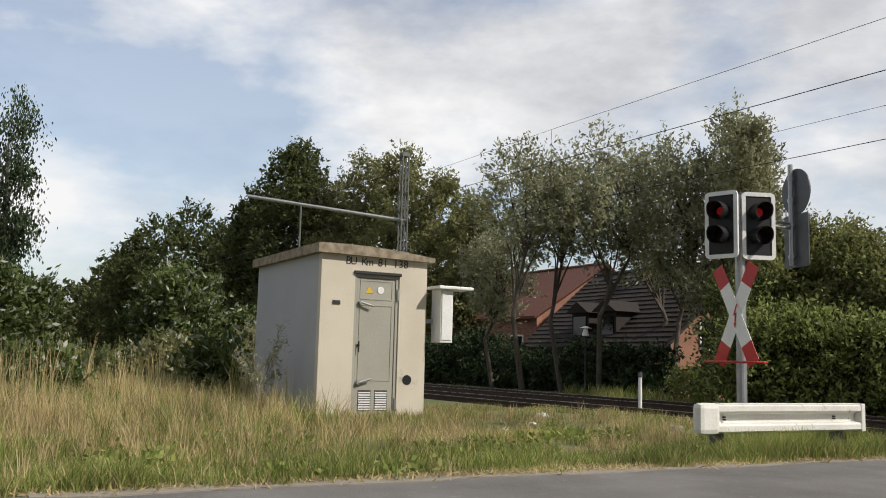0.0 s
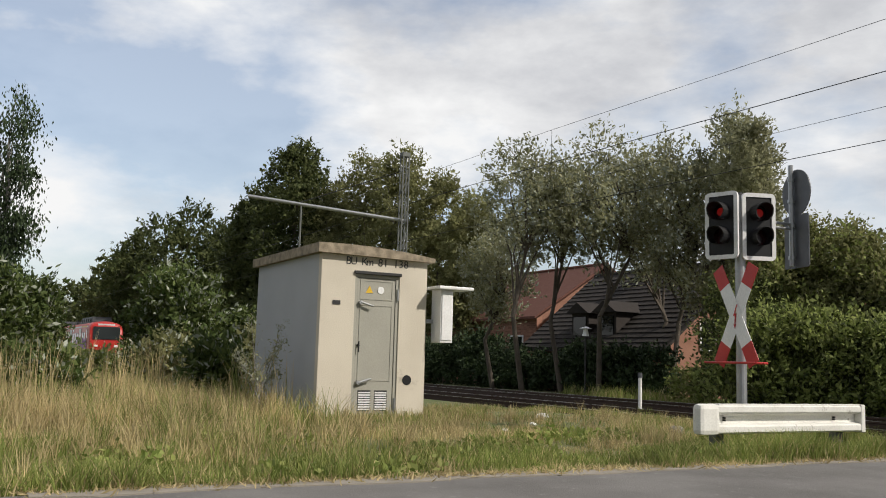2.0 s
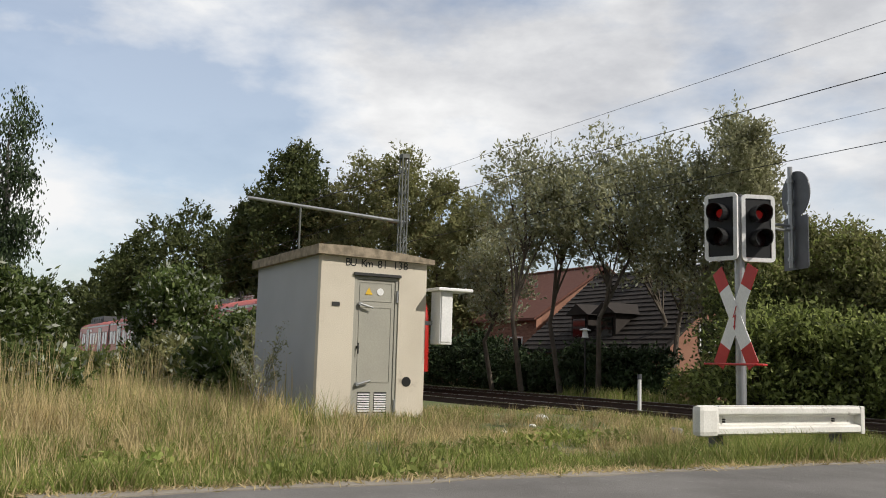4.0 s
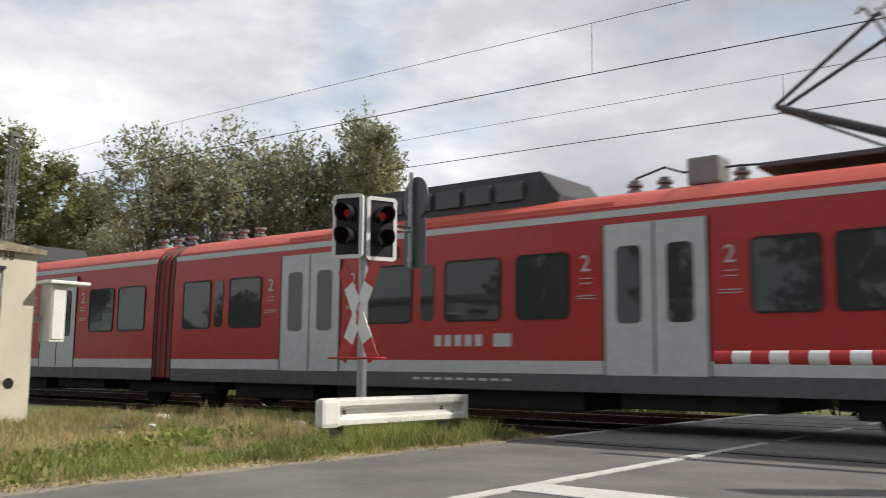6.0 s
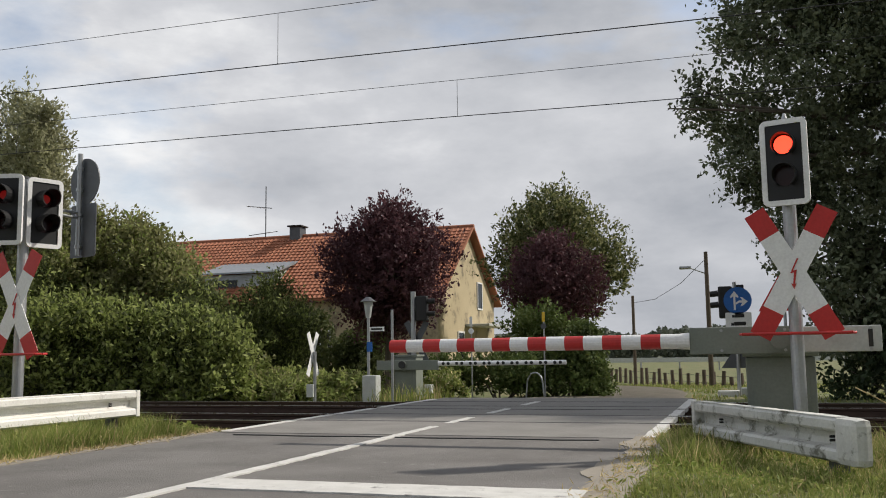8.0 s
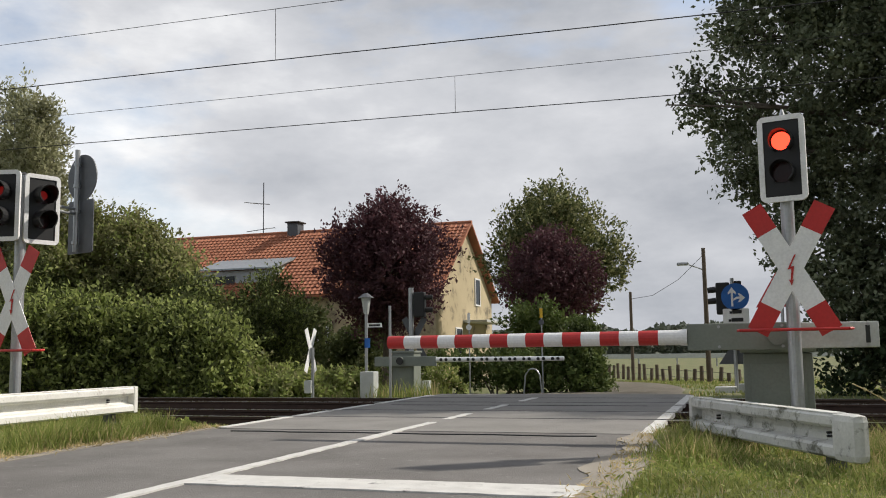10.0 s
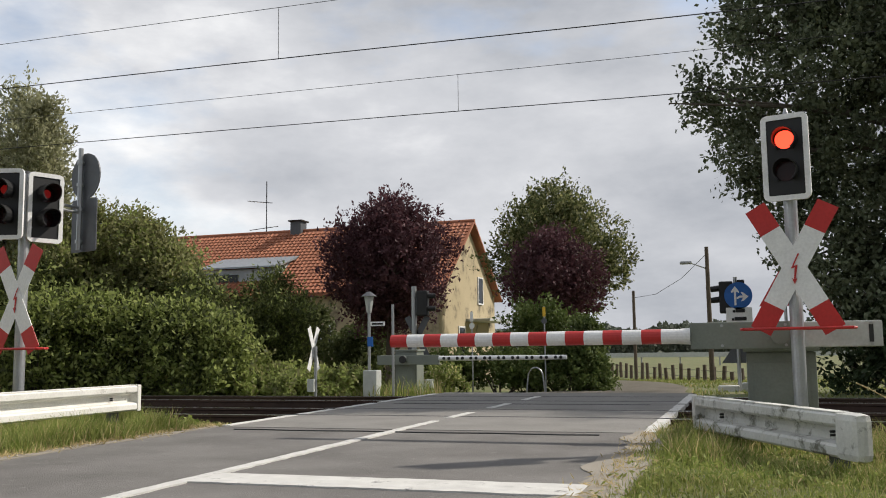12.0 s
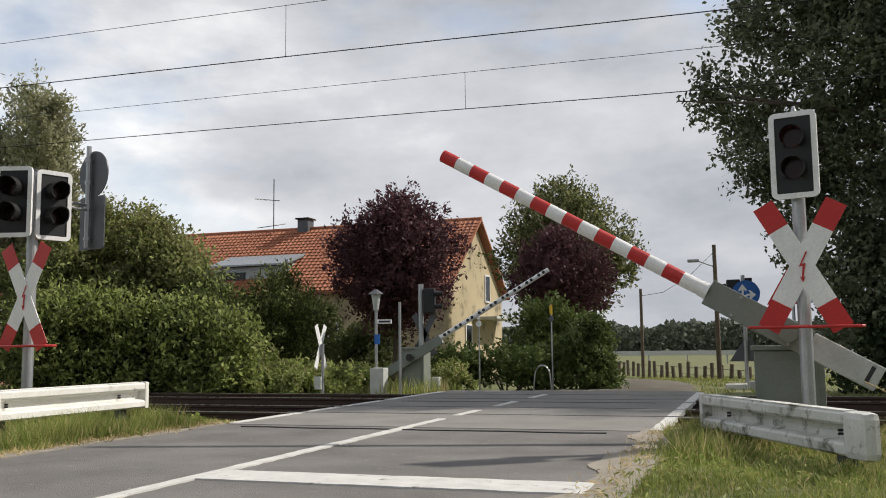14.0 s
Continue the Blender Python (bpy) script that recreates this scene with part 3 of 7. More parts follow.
def build_markings():
    paint("stop_line", -3.86, ROAD_R - 0.06, 5.78, 6.26, "wide worn white stop line on the asphalt", 1)
    paint("centre_line", -3.98, -3.86, -6, 11.45, "white centre line along the asphalt road", 2)
    for k, (a, b) in enumerate(((12.0, 13.1), (14.1, 15.3), (16.4, 17.6))):
        paint("centre_line", -3.98, -3.86, a, b, "short white centre dash across the crossing", 10 + k)
    for k, (a, b) in enumerate(((10.3, 12.15), (12.35, 13.5), (13.7, 15.2), (15.5, 18.6))):
        paint("edge_line", -6.42, -6.28, a, b, "white edge line over the level crossing", 20 + k)
        paint("edge_line", -1.14, -1.0, a, b, "white edge line over the level crossing", 30 + k)
    # tar seams across the road
    for k, y in enumerate((9.85, 15.15)):
        rng = random.Random(40 + k)
        pts = [(ROAD_L + 0.5 + i * 0.4, y + rng.uniform(-0.03, 0.03)) for i in range(12)]
        single("tar_seam", strip(pts + [(x, yy + 0.045) for x, yy in pts[::-1]], 0.011), M["tar"], "dark tar seam across the asphalt", "tar seam", kind="structure")


def build_track():
    for n, yc in enumerate(TRACKS):
        for side in (-0.75, 0.75):
            y = yc + side
            prof = [(-0.07, -0.172), (0.07, -0.172), (0.07, -0.155), (0.012, -0.14), (0.012, -0.05), (0.034, -0.035), (0.034, -0.004), (-0.034, -0.004), (-0.034, -0.035), (-0.012, -0.05), (-0.012, -0.14), (-0.07, -0.155)]
            bm = prism(prof, 330, Matrix.Translation((-250, y, 0)) @ Matrix(((0, 0, 1, 0), (1, 0, 0, 0), (0, 1, 0, 0), (0, 0, 0, 1))))
            rail = single("rail", bm, M["rail"], "rusty steel rail with a bright running surface", "rail", group="rails", kind="structure")
            part("running_surface", box(-250, 80, y - 0.03, y + 0.03, -0.006, 0.004), M["rail_top"], rail, "bright polished top of the rail")
            # groove along the rail in the crossing
            part("flange_groove", box(ROAD_L - 0.2, ROAD_R + 0.4, y + 0.034, y + 0.11, -0.03, 0.0085), M["tar"], rail, "dark flangeway beside the rail")
    bm = bmesh.new()
    for yc in TRACKS:
        pr = [(-2.0, -0.3), (2.0, -0.3), (1.55, -0.17), (-1.55, -0.17)]
        add_prism(bm, pr, 330, Matrix.Translation((-250, yc, 0)) @ Matrix(((0, 0, 1, 0), (1, 0, 0, 0), (0, 1, 0, 0), (0, 0, 0, 1))))
    bed = single("ballast_bed", bm, M["ballast"], "dark brown ballast under both tracks", "ballast", kind="structure")
    me = None
    for n, yc in enumerate(TRACKS):
        for k in range(75):
            x = -38 + k * 0.62
            if ROAD_L - 0.3 < x < ROAD_R + 0.3:
                continue
            if me is None:
                me = mesh_of("sleeper", box(-0.13, 0.13, -1.28, 1.28, -0.2, -0.155, 0.015), M["sleeper"])
            s = new("sleeper", me)
            s.parent, s.matrix_basis = bed, Matrix.Translation((x, yc, 0))
    rng = np.random.default_rng(3)
    n = 9000
    c = np.stack([rng.uniform(-32, 6, n), rng.choice(TRACKS, n) + rng.uniform(-1.95, 1.95, n), np.full(n, -0.165)], 1)
    c = c[(c[:, 0] < ROAD_L - 0.2) | (c[:, 0] > ROAD_R + 0.3)]
    q = leaves(rng, c, 0.07, slim=0.9)
    ob = new("ballast_stones", quads_mesh("ballast_stones", q, [M["stone"]]))
    tagged(ob, "loose brown ballast stones between the sleepers", "ballast", kind="stuff")


build_ground()
build_road()
build_markings()
build_track()


# ---- relay hut ----
def build_hut():
    m = pose(-12.56, 4.89, 0.04)
    hut = thing("relay_hut", m, "small beige concrete relay hut with a grey steel door", "hut")
    W, D, H0, H1 = 1.75, 3.0, 2.40, 2.40
    bm = bmesh.new()
    # walls as one shell with a real doorway
    add_box(bm, -D, -0.12, 0, 0.12, -0.2, 2.42)
    part("side_wall", bm, M["shaded_side_paint"], hut, "grey painted side wall with the shade's bluish tint in its colour")
    part("side_wall", box(-D, -0.12, W - 0.12, W, -0.2, 2.42), M["shaded_side_paint"], hut, "grey painted side wall with the shade's bluish tint in its colour")
    part("rear_wall", box(-D, -D + 0.12, 0.121, W - 0.121, -0.2, 2.42), M["shaded_side_paint"], hut)
    bm = bmesh.new()
    d0, d1, dh = 0.54, 1.28, 2.15
    add_box(bm, -0.12, 0, 0, d0, -0.2, 2.42)
    add_box(bm, -0.12, 0, d1, W, -0.2, 2.42)
    add_box(bm, -0.12, 0, d0, d1, dh, 2.42)
    add_box(bm, -0.12, 0, d0, d1, -0.2, 0.0)
    part("front_wall", bm, M["concrete"], hut, "beige concrete front wall")
    # lintel shade built as a dark strip, frame, door leaf in two fields
    part("door_lintel", box(-0.02, 0.035, d0 - 0.02, d1 + 0.02, dh - 0.005, dh + 0.04, 0.006), M["dark"], hut, "dark strip standing for the shade over the door")
    bm = bmesh.new()
    add_box(bm, -0.09, -0.02, d0, d0 + 0.05, 0, dh - 0.006)
    add_box(bm, -0.09, -0.02, d1 - 0.05, d1, 0, dh - 0.006)
    add_box(bm, -0.09, -0.02, d0 + 0.05, d1 - 0.05, dh - 0.056, dh - 0.006)
    part("door_frame", bm, M["door"], hut)
    door = part("door", box(-0.075, -0.035, d0 + 0.053, d1 - 0.053, 0.01, dh - 0.06, 0.008), M["door"], hut, "grey-beige sheet steel door")
    for z0, z1 in ((1.77, 2.06), (0.56, 1.69)):
        part("door_panel", ring_panel(d0 + 0.10, d1 - 0.10, z0, z1), M["door"], door)
    for y0 in (d0 + 0.13, d0 + 0.40):
        bm = bmesh.new()
        for k in range(8):
            add_box(bm, -0.036, -0.026, y0, y0 + 0.19, 0.13 + k * 0.035, 0.15 + k * 0.035)
        part("vent_slats", bm, M["white"], door, "pale louvre slats")
        part("vent_backing", box(-0.036, -0.033, y0 - 0.01, y0 + 0.20, 0.11, 0.42), M["dark"], door)
    for z in (1.72, 0.53):
        bm = rod((-0.035, d0 + 0.10, z), (0.03, d0 + 0.10, z), 0.03)
        add_rod(bm, (0.02, d0 + 0.10, z), (0.03, d0 + 0.30, z - (0.05 if z > 1 else -0.06)), 0.018, 0.014)
        part("handle", bm, M["galv"], door, "steel lever handle")
    bm = rod((-0.035, d0 + 0.09, 1.08), (0.01, d0 + 0.09, 1.08), 0.018)
    add_rod(bm, (0.01, d0 + 0.09, 1.14), (0.01, d0 + 0.09, 0.98), 0.012)
    part("lock", bm, M["dark"], door, "small dark lock")
    for z in (1.86, 0.22):
        part("hinge", rod((-0.01, d1 - 0.02, z - 0.09), (-0.01, d1 - 0.02, z + 0.09), 0.016), M["galv"], hut)
    tri = prism([(-0.06, -0.05), (0.06, -0.05), (0, 0.06)], 0.006, Matrix.Translation((-0.033, d0 + 0.25, 1.92)) @ Matrix(((0, 0, 1, 0), (1, 0, 0, 0), (0, 1, 0, 0), (0, 0, 0, 1))))
    part("warning_sticker", tri, M["yellow"], door, "small yellow triangular warning sticker")
    part("round_sticker", rod((-0.034, d0 + 0.44, 1.92), (-0.027, d0 + 0.44, 1.92), 0.055, n=20), M["white"], door, "round white sticker")
    part("plate", box(0.002, 0.012, 0.19, 0.31, 1.67, 1.73), M["dark"], hut, "small dark enamel plate")
    part("cable_hole", rod((-0.02, 1.45, 0.58), (0.006, 1.45, 0.58), 0.075, n=24), M["black"], hut, "round black opening")
    turn = Matrix(((0, 0, 1, 0), (1, 0, 0, 0), (0, 1, 0, 0), (0, 0, 0, 1)))
    for k, ch in enumerate("B\u00dc Km 81 138"):
        if ch != " ":
            writing("letter", ch, 0.165, Matrix.Translation((0.004, 0.42 + k * 0.087, 2.28)) @ turn, M["dark"], hut)
    # roof slab, sloping to the sides with a rough edge
    bm = bmesh.new()
    segs = 7
    o = 0.09
    top, bot = [], []
    for k in range(segs + 1):
        y = -o + (W + 2 * o) * k / segs
        z = 2.56 - 0.10 * (k / segs) ** 1.4 + 0.03 * math.sin(math.pi * k / segs)
        top.append(((y, z), (y, 2.42 - 0.03 * k / segs)))
    ra = [[bm.verts.new((x, y, z)) for (y, z), _ in top] for x in (-D - o, o)]
    rb = [[bm.verts.new((x, y, z)) for _, (y, z) in top] for x in (-D - o, o)]
    for k in range(segs):
        bm.faces.new((ra[0][k], ra[1][k], ra[1][k + 1], ra[0][k + 1]))
        bm.faces.new((rb[0][k + 1], rb[1][k + 1], rb[1][k], rb[0][k]))
        for s in (0, 1):
            bm.faces.new((ra[s][k], ra[s][k + 1], rb[s][k + 1], rb[s][k]))
    for e in (0, -1):
        bm.faces.new((ra[0][e], rb[0][e], rb[1][e], ra[1][e]))
    bmesh.ops.recalc_face_normals(bm, faces=bm.faces)
    part("roof_slab", bm, M["coping"], hut, "weathered mossy concrete roof slab")


def ring_panel(y0, y1, z0, z1):
    """A pressed rim round a door field."""
    bm = bmesh.new()
    for a in ((y0, y0 + 0.012, z0, z1), (y1 - 0.012, y1, z0, z1), (y0 + 0.012, y1 - 0.012, z0, z0 + 0.012), (y0 + 0.012, y1 - 0.012, z1 - 0.012, z1)):
        add_box(bm, -0.036, -0.027, *a)
    return bm


def build_cabinet():
    cab = thing("meter_cabinet", pose(-12.35, 6.78, 0), "white steel switch cabinet with a projecting lid beside the hut", "cabinet")
    part("body", box(-0.30, 0.0, 0, 0.22, 1.20, 2.02, 0.012), M["white"], cab)
    part("door", box(0.002, 0.014, 0.02, 0.20, 1.24, 1.98, 0.004), M["white"], cab)
    part("lid", box(-0.36, 0.10, -0.08, 0.53, 2.022, 2.07, 0.012), M["white"], cab, "projecting white lid")
    part("bracket", box(-0.30, -0.24, -0.14, 0.0, 1.5, 1.56), M["galv"], cab)


build_hut()
build_cabinet()


# ---- crossing signals ----
def face_to(x, y, z, tx, ty):
    """Own x to the right, own y up, own z towards the target, seen from it."""
    zv = Vector((tx - x, ty - y, 0)).normalized()
    yv = Vector((0, 0, 1))
    xv = yv.cross(zv)
    return Matrix.Translation((x, y, z)) @ Matrix((xv, yv, zv)).transposed().to_4x4()


def st_andrew_cross(parent, m, height=1.36, back=False):
    """Two crossed blades with red ends, the hoop under them and the bolt of lightning."""
    half = height / 2
    for sgn in (1, -1):
        a = radians(sgn * 29)
        rot = m @ Matrix.Rotation(a, 4, "Z") @ Matrix.Translation((0, 0, 0.004 * sgn))
        L = half / math.cos(a) * 0.98
        w = 0.10
        f = 0.40
        part("cross_blade", prism([(-w, -L * (1 - f)), (w, -L * (1 - f)), (w, L * (1 - f)), (-w, L * (1 - f))], 0.006, rot), M["pale_grey"] if back else M["white"], parent, "white reflective blade")
        for s in (1, -1):
            y0, y1 = sorted((s * L * (1 - f), s * L))
            part("blade_tip", prism([(-w, y0), (w, y0), (w, y1), (-w, y1)], 0.006, rot), M["pale_grey"] if back else M["red"], parent, "" if back else "red end of the blade")
    if not back:
        bolt = [(0.035, 0.13), (-0.03, -0.01), (0.004, 0.0), (-0.008, -0.11), (-0.025, -0.10), (0.0, -0.16), (0.022, -0.10), (0.008, -0.11), (0.03, 0.025), (-0.005, 0.015), (0.05, 0.13)]
        part("lightning_bolt", prism(bolt, 0.004, m @ Matrix.Translation((0, 0, 0.016))), M["red"], parent, "red lightning arrow")
        # red hoop guard under the cross
        bm = bmesh.new()
        z0 = -half + 0.03
        pts = [(-0.50, 0.03), (-0.47, 0.10), (0.47, 0.10), (0.50, 0.03), (0.47, -0.06), (-0.47, -0.06)]
        for a, b in zip(pts, pts[1:] + pts[:1]):
            add_rod(bm, m @ Vector((a[0], z0, a[1])), m @ Vector((b[0], z0, b[1])), 0.014, n=8)
        part("hoop_guard", bm, M["red"], parent, "thin red tube guard")


def light_unit(parent, m, w, h, lit, reach=0.22, glow_r=0.098):
    """A two-lamp signal head on a white-rimmed board. lit: material of the glowing insert."""
    part("rim", ring_frame(w, h, 0.06, 0.050, 0.035, m), M["white"], parent, "white rounded rim", smooth=False)
    board = part("board", prism(rounded(w - 0.085, h - 0.085, 0.03), 0.02, m @ Matrix.Translation((0, 0, 0.004))), M["black"], parent, "black backing board")
    part("housing", box(-w * 0.34, w * 0.34, -h * 0.42, h * 0.42, -0.14, 0.003, 0.02, m), M["black"], parent)
    inserts = []
    for k, dy in enumerate((0.20 * h, -0.16 * h)):
        r = 0.102
        bm = bmesh.new()
        n = 20
        # visor: a tube cut open below
        for i in range(n - 5):
            a0, a1 = radians(-55 + i * 290 / (n - 5)), radians(-55 + (i + 1) * 290 / (n - 5))
            q = []
            for rr in (r + 0.012, r):
                for a in (a0, a1):
                    c = max(0.0, math.sin(a)) * reach * 0.25 + reach * 0.75
                    q.append((m @ Vector((rr * math.cos(a), dy + rr * math.sin(a), 0.02)), m @ Vector((rr * math.cos(a), dy + rr * math.sin(a), 0.02 + c))))
            v = [[bm.verts.new(p_) for p_ in e] for e in q]
            bm.faces.new((v[0][0], v[1][0], v[1][1], v[0][1]))
            bm.faces.new((v[3][0], v[2][0], v[2][1], v[3][1]))
            bm.faces.new((v[0][1], v[1][1], v[3][1], v[2][1]))
        bmesh.ops.remove_doubles(bm, verts=bm.verts, dist=0.0005)
        part("visor", bm, M["black"], parent, "black visor")
        lm = m @ Matrix.Translation((0, dy, 0))
        part("lens", add_rod(bmesh.new(), lm @ Vector((0, 0, 0.018)), lm @ Vector((0, 0, 0.030)), r, r * 0.97, 24), M["lens_off"], parent, "dark red glass lens")
        if k == 0 and lit:
            disc = part("lamp_disc", prism([(glow_r * math.cos(radians(i * 15)), glow_r * math.sin(radians(i * 15))) for i in range(24)], 0.004), lit, parent, "glowing red lamp")
            part("dark_back", prism([((glow_r + 0.003) * math.cos(radians(i * 15)), (glow_r + 0.003) * math.sin(radians(i * 15))) for i in range(24)], 0.004, Matrix.Translation((0, 0, -0.0045))), M["lens_off"], disc, "unlit dark side")
            disc.matrix_basis = lm @ Matrix.Translation((0, 0, 0.036))
            inserts.append((disc, lm))
    return inserts


LAMPS = []


def build_left_signal():
    x, y = -8.0, 8.56
    sig = thing("crossing_signal", pose(x, y, 0), "crossing signal post with two red lamps and a red-white cross", "signal", "crossing signals")
    part("post", rod((0, 0, -0.25), (0, 0, 3.05), 0.062, n=16), M["galv"], sig, "galvanised steel post")
    part("post_cap", rod((0, 0, 3.05), (0, 0, 3.09), 0.066, 0.03, n=16), M["dark"], sig)
    # local directions: one head looks along the road, the other up the side lane
    m1 = face_to(-0.02, -0.30, 2.66, -0.02 + 0.30, -0.30 - 1.0)
    m2 = face_to(0.20, 0.20, 2.66, 0.20 + 0.93, 0.20 - 0.37)
    m1.translation = Vector((-0.093, -0.198, 2.67))
    m2.translation = Vector((0.137, 0.16, 2.66))
    for m in (m1, m2):
        LAMPS.extend(light_unit(sig, m, 0.43, 0.83, M["lamp_side"], glow_r=0.052))
        c = m.translation
        part("bracket", rod((0, 0, c.z), (c.x, c.y, c.z), 0.025), M["galv"], sig)
    mc = face_to(0, 0, 1.56, -0.14, -1.0)
    mc.translation = Vector((0.0, -0.085, 1.57))
    st_andrew_cross(sig, mc, 1.20)
    # road signs seen from behind on their own pipe, held by an arm
    q = Vector((0.0, 0.92, 0))
    part("sign_pipe", rod((q.x, q.y, 2.24), (q.x, q.y, 3.55), 0.032), M["galv"], sig)
    back = face_to(q.x, q.y, 3.19, q.x - 0.28, q.y - 0.96)
    part("round_sign", add_rod(bmesh.new(), back @ Vector((0.04, 0, -0.06)), back @ Vector((0.04, 0, -0.045)), 0.30, n=32), M["sign_back"], sig, "dark grey back of a round sign")
    part("oblong_sign", prism(rounded(0.52, 0.68, 0.03), 0.012, back @ Matrix.Translation((0.03, -0.63, -0.06))), M["sign_back"], sig, "dark grey back of an oblong sign")
    for z in (3.36, 3.08, 2.76, 2.35):
        part("clamp", rod((q.x, q.y, z - 0.02), (q.x, q.y, z + 0.02), 0.045), M["galv"], sig)
    for z in (2.78, 2.72):
        part("arm", rod((0.0, 0, z), (q.x, q.y, z), 0.018), M["galv"], sig)


def build_right_signal():
    x, y = 0.44, 9.25
    sig = thing("crossing_signal", pose(x, y, 0), "crossing signal post with a bright red lamp over a red-white cross", "signal", "crossing signals")
    part("post", rod((0, 0, -0.25), (0, 0, 3.0), 0.062, n=16), M["galv"], sig, "galvanised steel post")
    part("post_cap", rod((0, 0, 3.14), (0, 0, 3.2), 0.03, 0.012, n=12), M["galv"], sig)
    m = face_to(0, 0, 2.72, -0.24, -1.0)
    m.translation = Vector((-0.02, -0.10, 2.70))
    LAMPS.extend(light_unit(sig, m, 0.43, 0.83, M["lamp_red"], 0.14, glow_r=0.088))
    mc = face_to(0, 0, 1.66, -0.10, -1.0)
    mc.translation = Vector((0.0, -0.085, 1.65))
    st_andrew_cross(sig, mc, 1.20)


build_left_signal()
build_right_signal()


# ---- guard beams ----
def guard_beam(name, a, b, z0, z1, mat, label, posts, s=1):
    """A W-profile beam between two places, with rounded end pieces."""
    a, b = Vector((*a, 0)), Vector((*b, 0))
    L = (b - a).length
    d = (b - a).normalized()
    n = Vector((d.y, -d.x, 0))
    m = Matrix.Translation(a) @ Matrix((d, -n, Vector((0, 0, 1)))).transposed().to_4x4()
    ob = thing(name, m, label, "guard rail", "guard beams")
    h = z1 - z0
    p = [(0, 0), (-0.055, 0.015), (-0.075, 0.07), (-0.075, 0.25), (-0.06, 0.31), (0.02, 0.36), (0.025, 0.50), (0.02, 0.64), (-0.06, 0.69), (-0.075, 0.75), (-0.075, 0.93), (-0.055, 0.985), (0, 1.0)]
    bm = bmesh.new()
    rows = []
    for x in (0.12, L * 0.35, L * 0.7, L - 0.06):
        rows.append([bm.verts.new((x, s * q[0], z0 + q[1] * h)) for q in p])
    for ra, rb in zip(rows, rows[1:]):
        for k in range(len(p) - 1):
            bm.faces.new((ra[k], rb[k], rb[k + 1], ra[k + 1]))
    bmesh.ops.recalc_face_normals(bm, faces=bm.faces)
    bmesh.ops.solidify(bm, geom=bm.faces[:], thickness=0.012)
    part("beam", bm, mat, ob, "chipped white painted beam")
    part("top_flange", box(0.201, L - 0.071, *sorted((-0.06 * s, 0.05 * s)), z1 - 0.004, z1 + 0.006, 0.002), mat, ob)
    bm = box(-0.10, 0.20, *sorted((-0.086 * s, 0.05 * s)), z0 - 0.008, z1 + 0.008, 0.055)
    part("end_piece", bm, mat, ob, "rounded white end piece")
    part("end_plate", box(L - 0.07, L, *sorted((-0.082 * s, 0.03 * s)), z0 - 0.004, z1 + 0.004, 0.01), mat, ob)
    for x in posts:
        part("post", box(x * L - 0.06, x * L + 0.06, *sorted((0.045 * s, 0.15 * s)), -0.3, z1 - 0.06, 0.008), M["sign_back"], ob, "dark steel post")
    for x in (0.13, 0.82):
        for zz in (0.46, 0.54):
            part("bolt", rod((x * L, -0.015 * s, z0 + zz * h), (x * L, 0.03 * s, z0 + zz * h), 0.010, n=6), M["dark"], ob)
    return ob


guard_beam("guard_beam", (-7.42, 7.33), (-7.42, 9.93), 0.215, 0.535, M["beam"], "short white guard beam beside the signal post", (0.12, 0.88))
guard_beam("guard_beam", (0.72, 7.2), (-0.50, 9.68), 0.10, 0.43, M["beam_old"], "weathered white guard beam in front of the barrier", (0.16, 0.9), -1)


# ---- barriers ----
def boom_barrier(name, x, y, z, to, length, tube, cabinet_w, cabinet_h, label, reflectors):
    """A half barrier: housing, tail arms with counterweight and a striped boom, level along its own -x. to: +1 or -1 along x."""
    ob = thing(name, pose(x, y, z), label, "barrier", "barriers")
    part("housing", box(-cabinet_w / 2, cabinet_w / 2, -0.02, 0.46, -0.3, cabinet_h, 0.015), M["green_grey"], ob, "grey-green machine housing")
    part("housing_door", box(-cabinet_w * 0.4, cabinet_w * 0.4, -0.032, -0.022, 0.1, cabinet_h - 0.1, 0.004), M["green_grey"], ob)
    part("housing_lid", box(-cabinet_w / 2 - 0.03, cabinet_w / 2 + 0.03, -0.05, 0.49, cabinet_h + 0.002, cabinet_h + 0.05, 0.012), M["green_grey"], ob)
    arm = part("arm", rod((0, -0.10, 0), (0, 0.10, 0), 0.09, n=16), M["green_grey"], ob, "swinging arm with a red and white boom")
    return ob, arm


ARMS = []


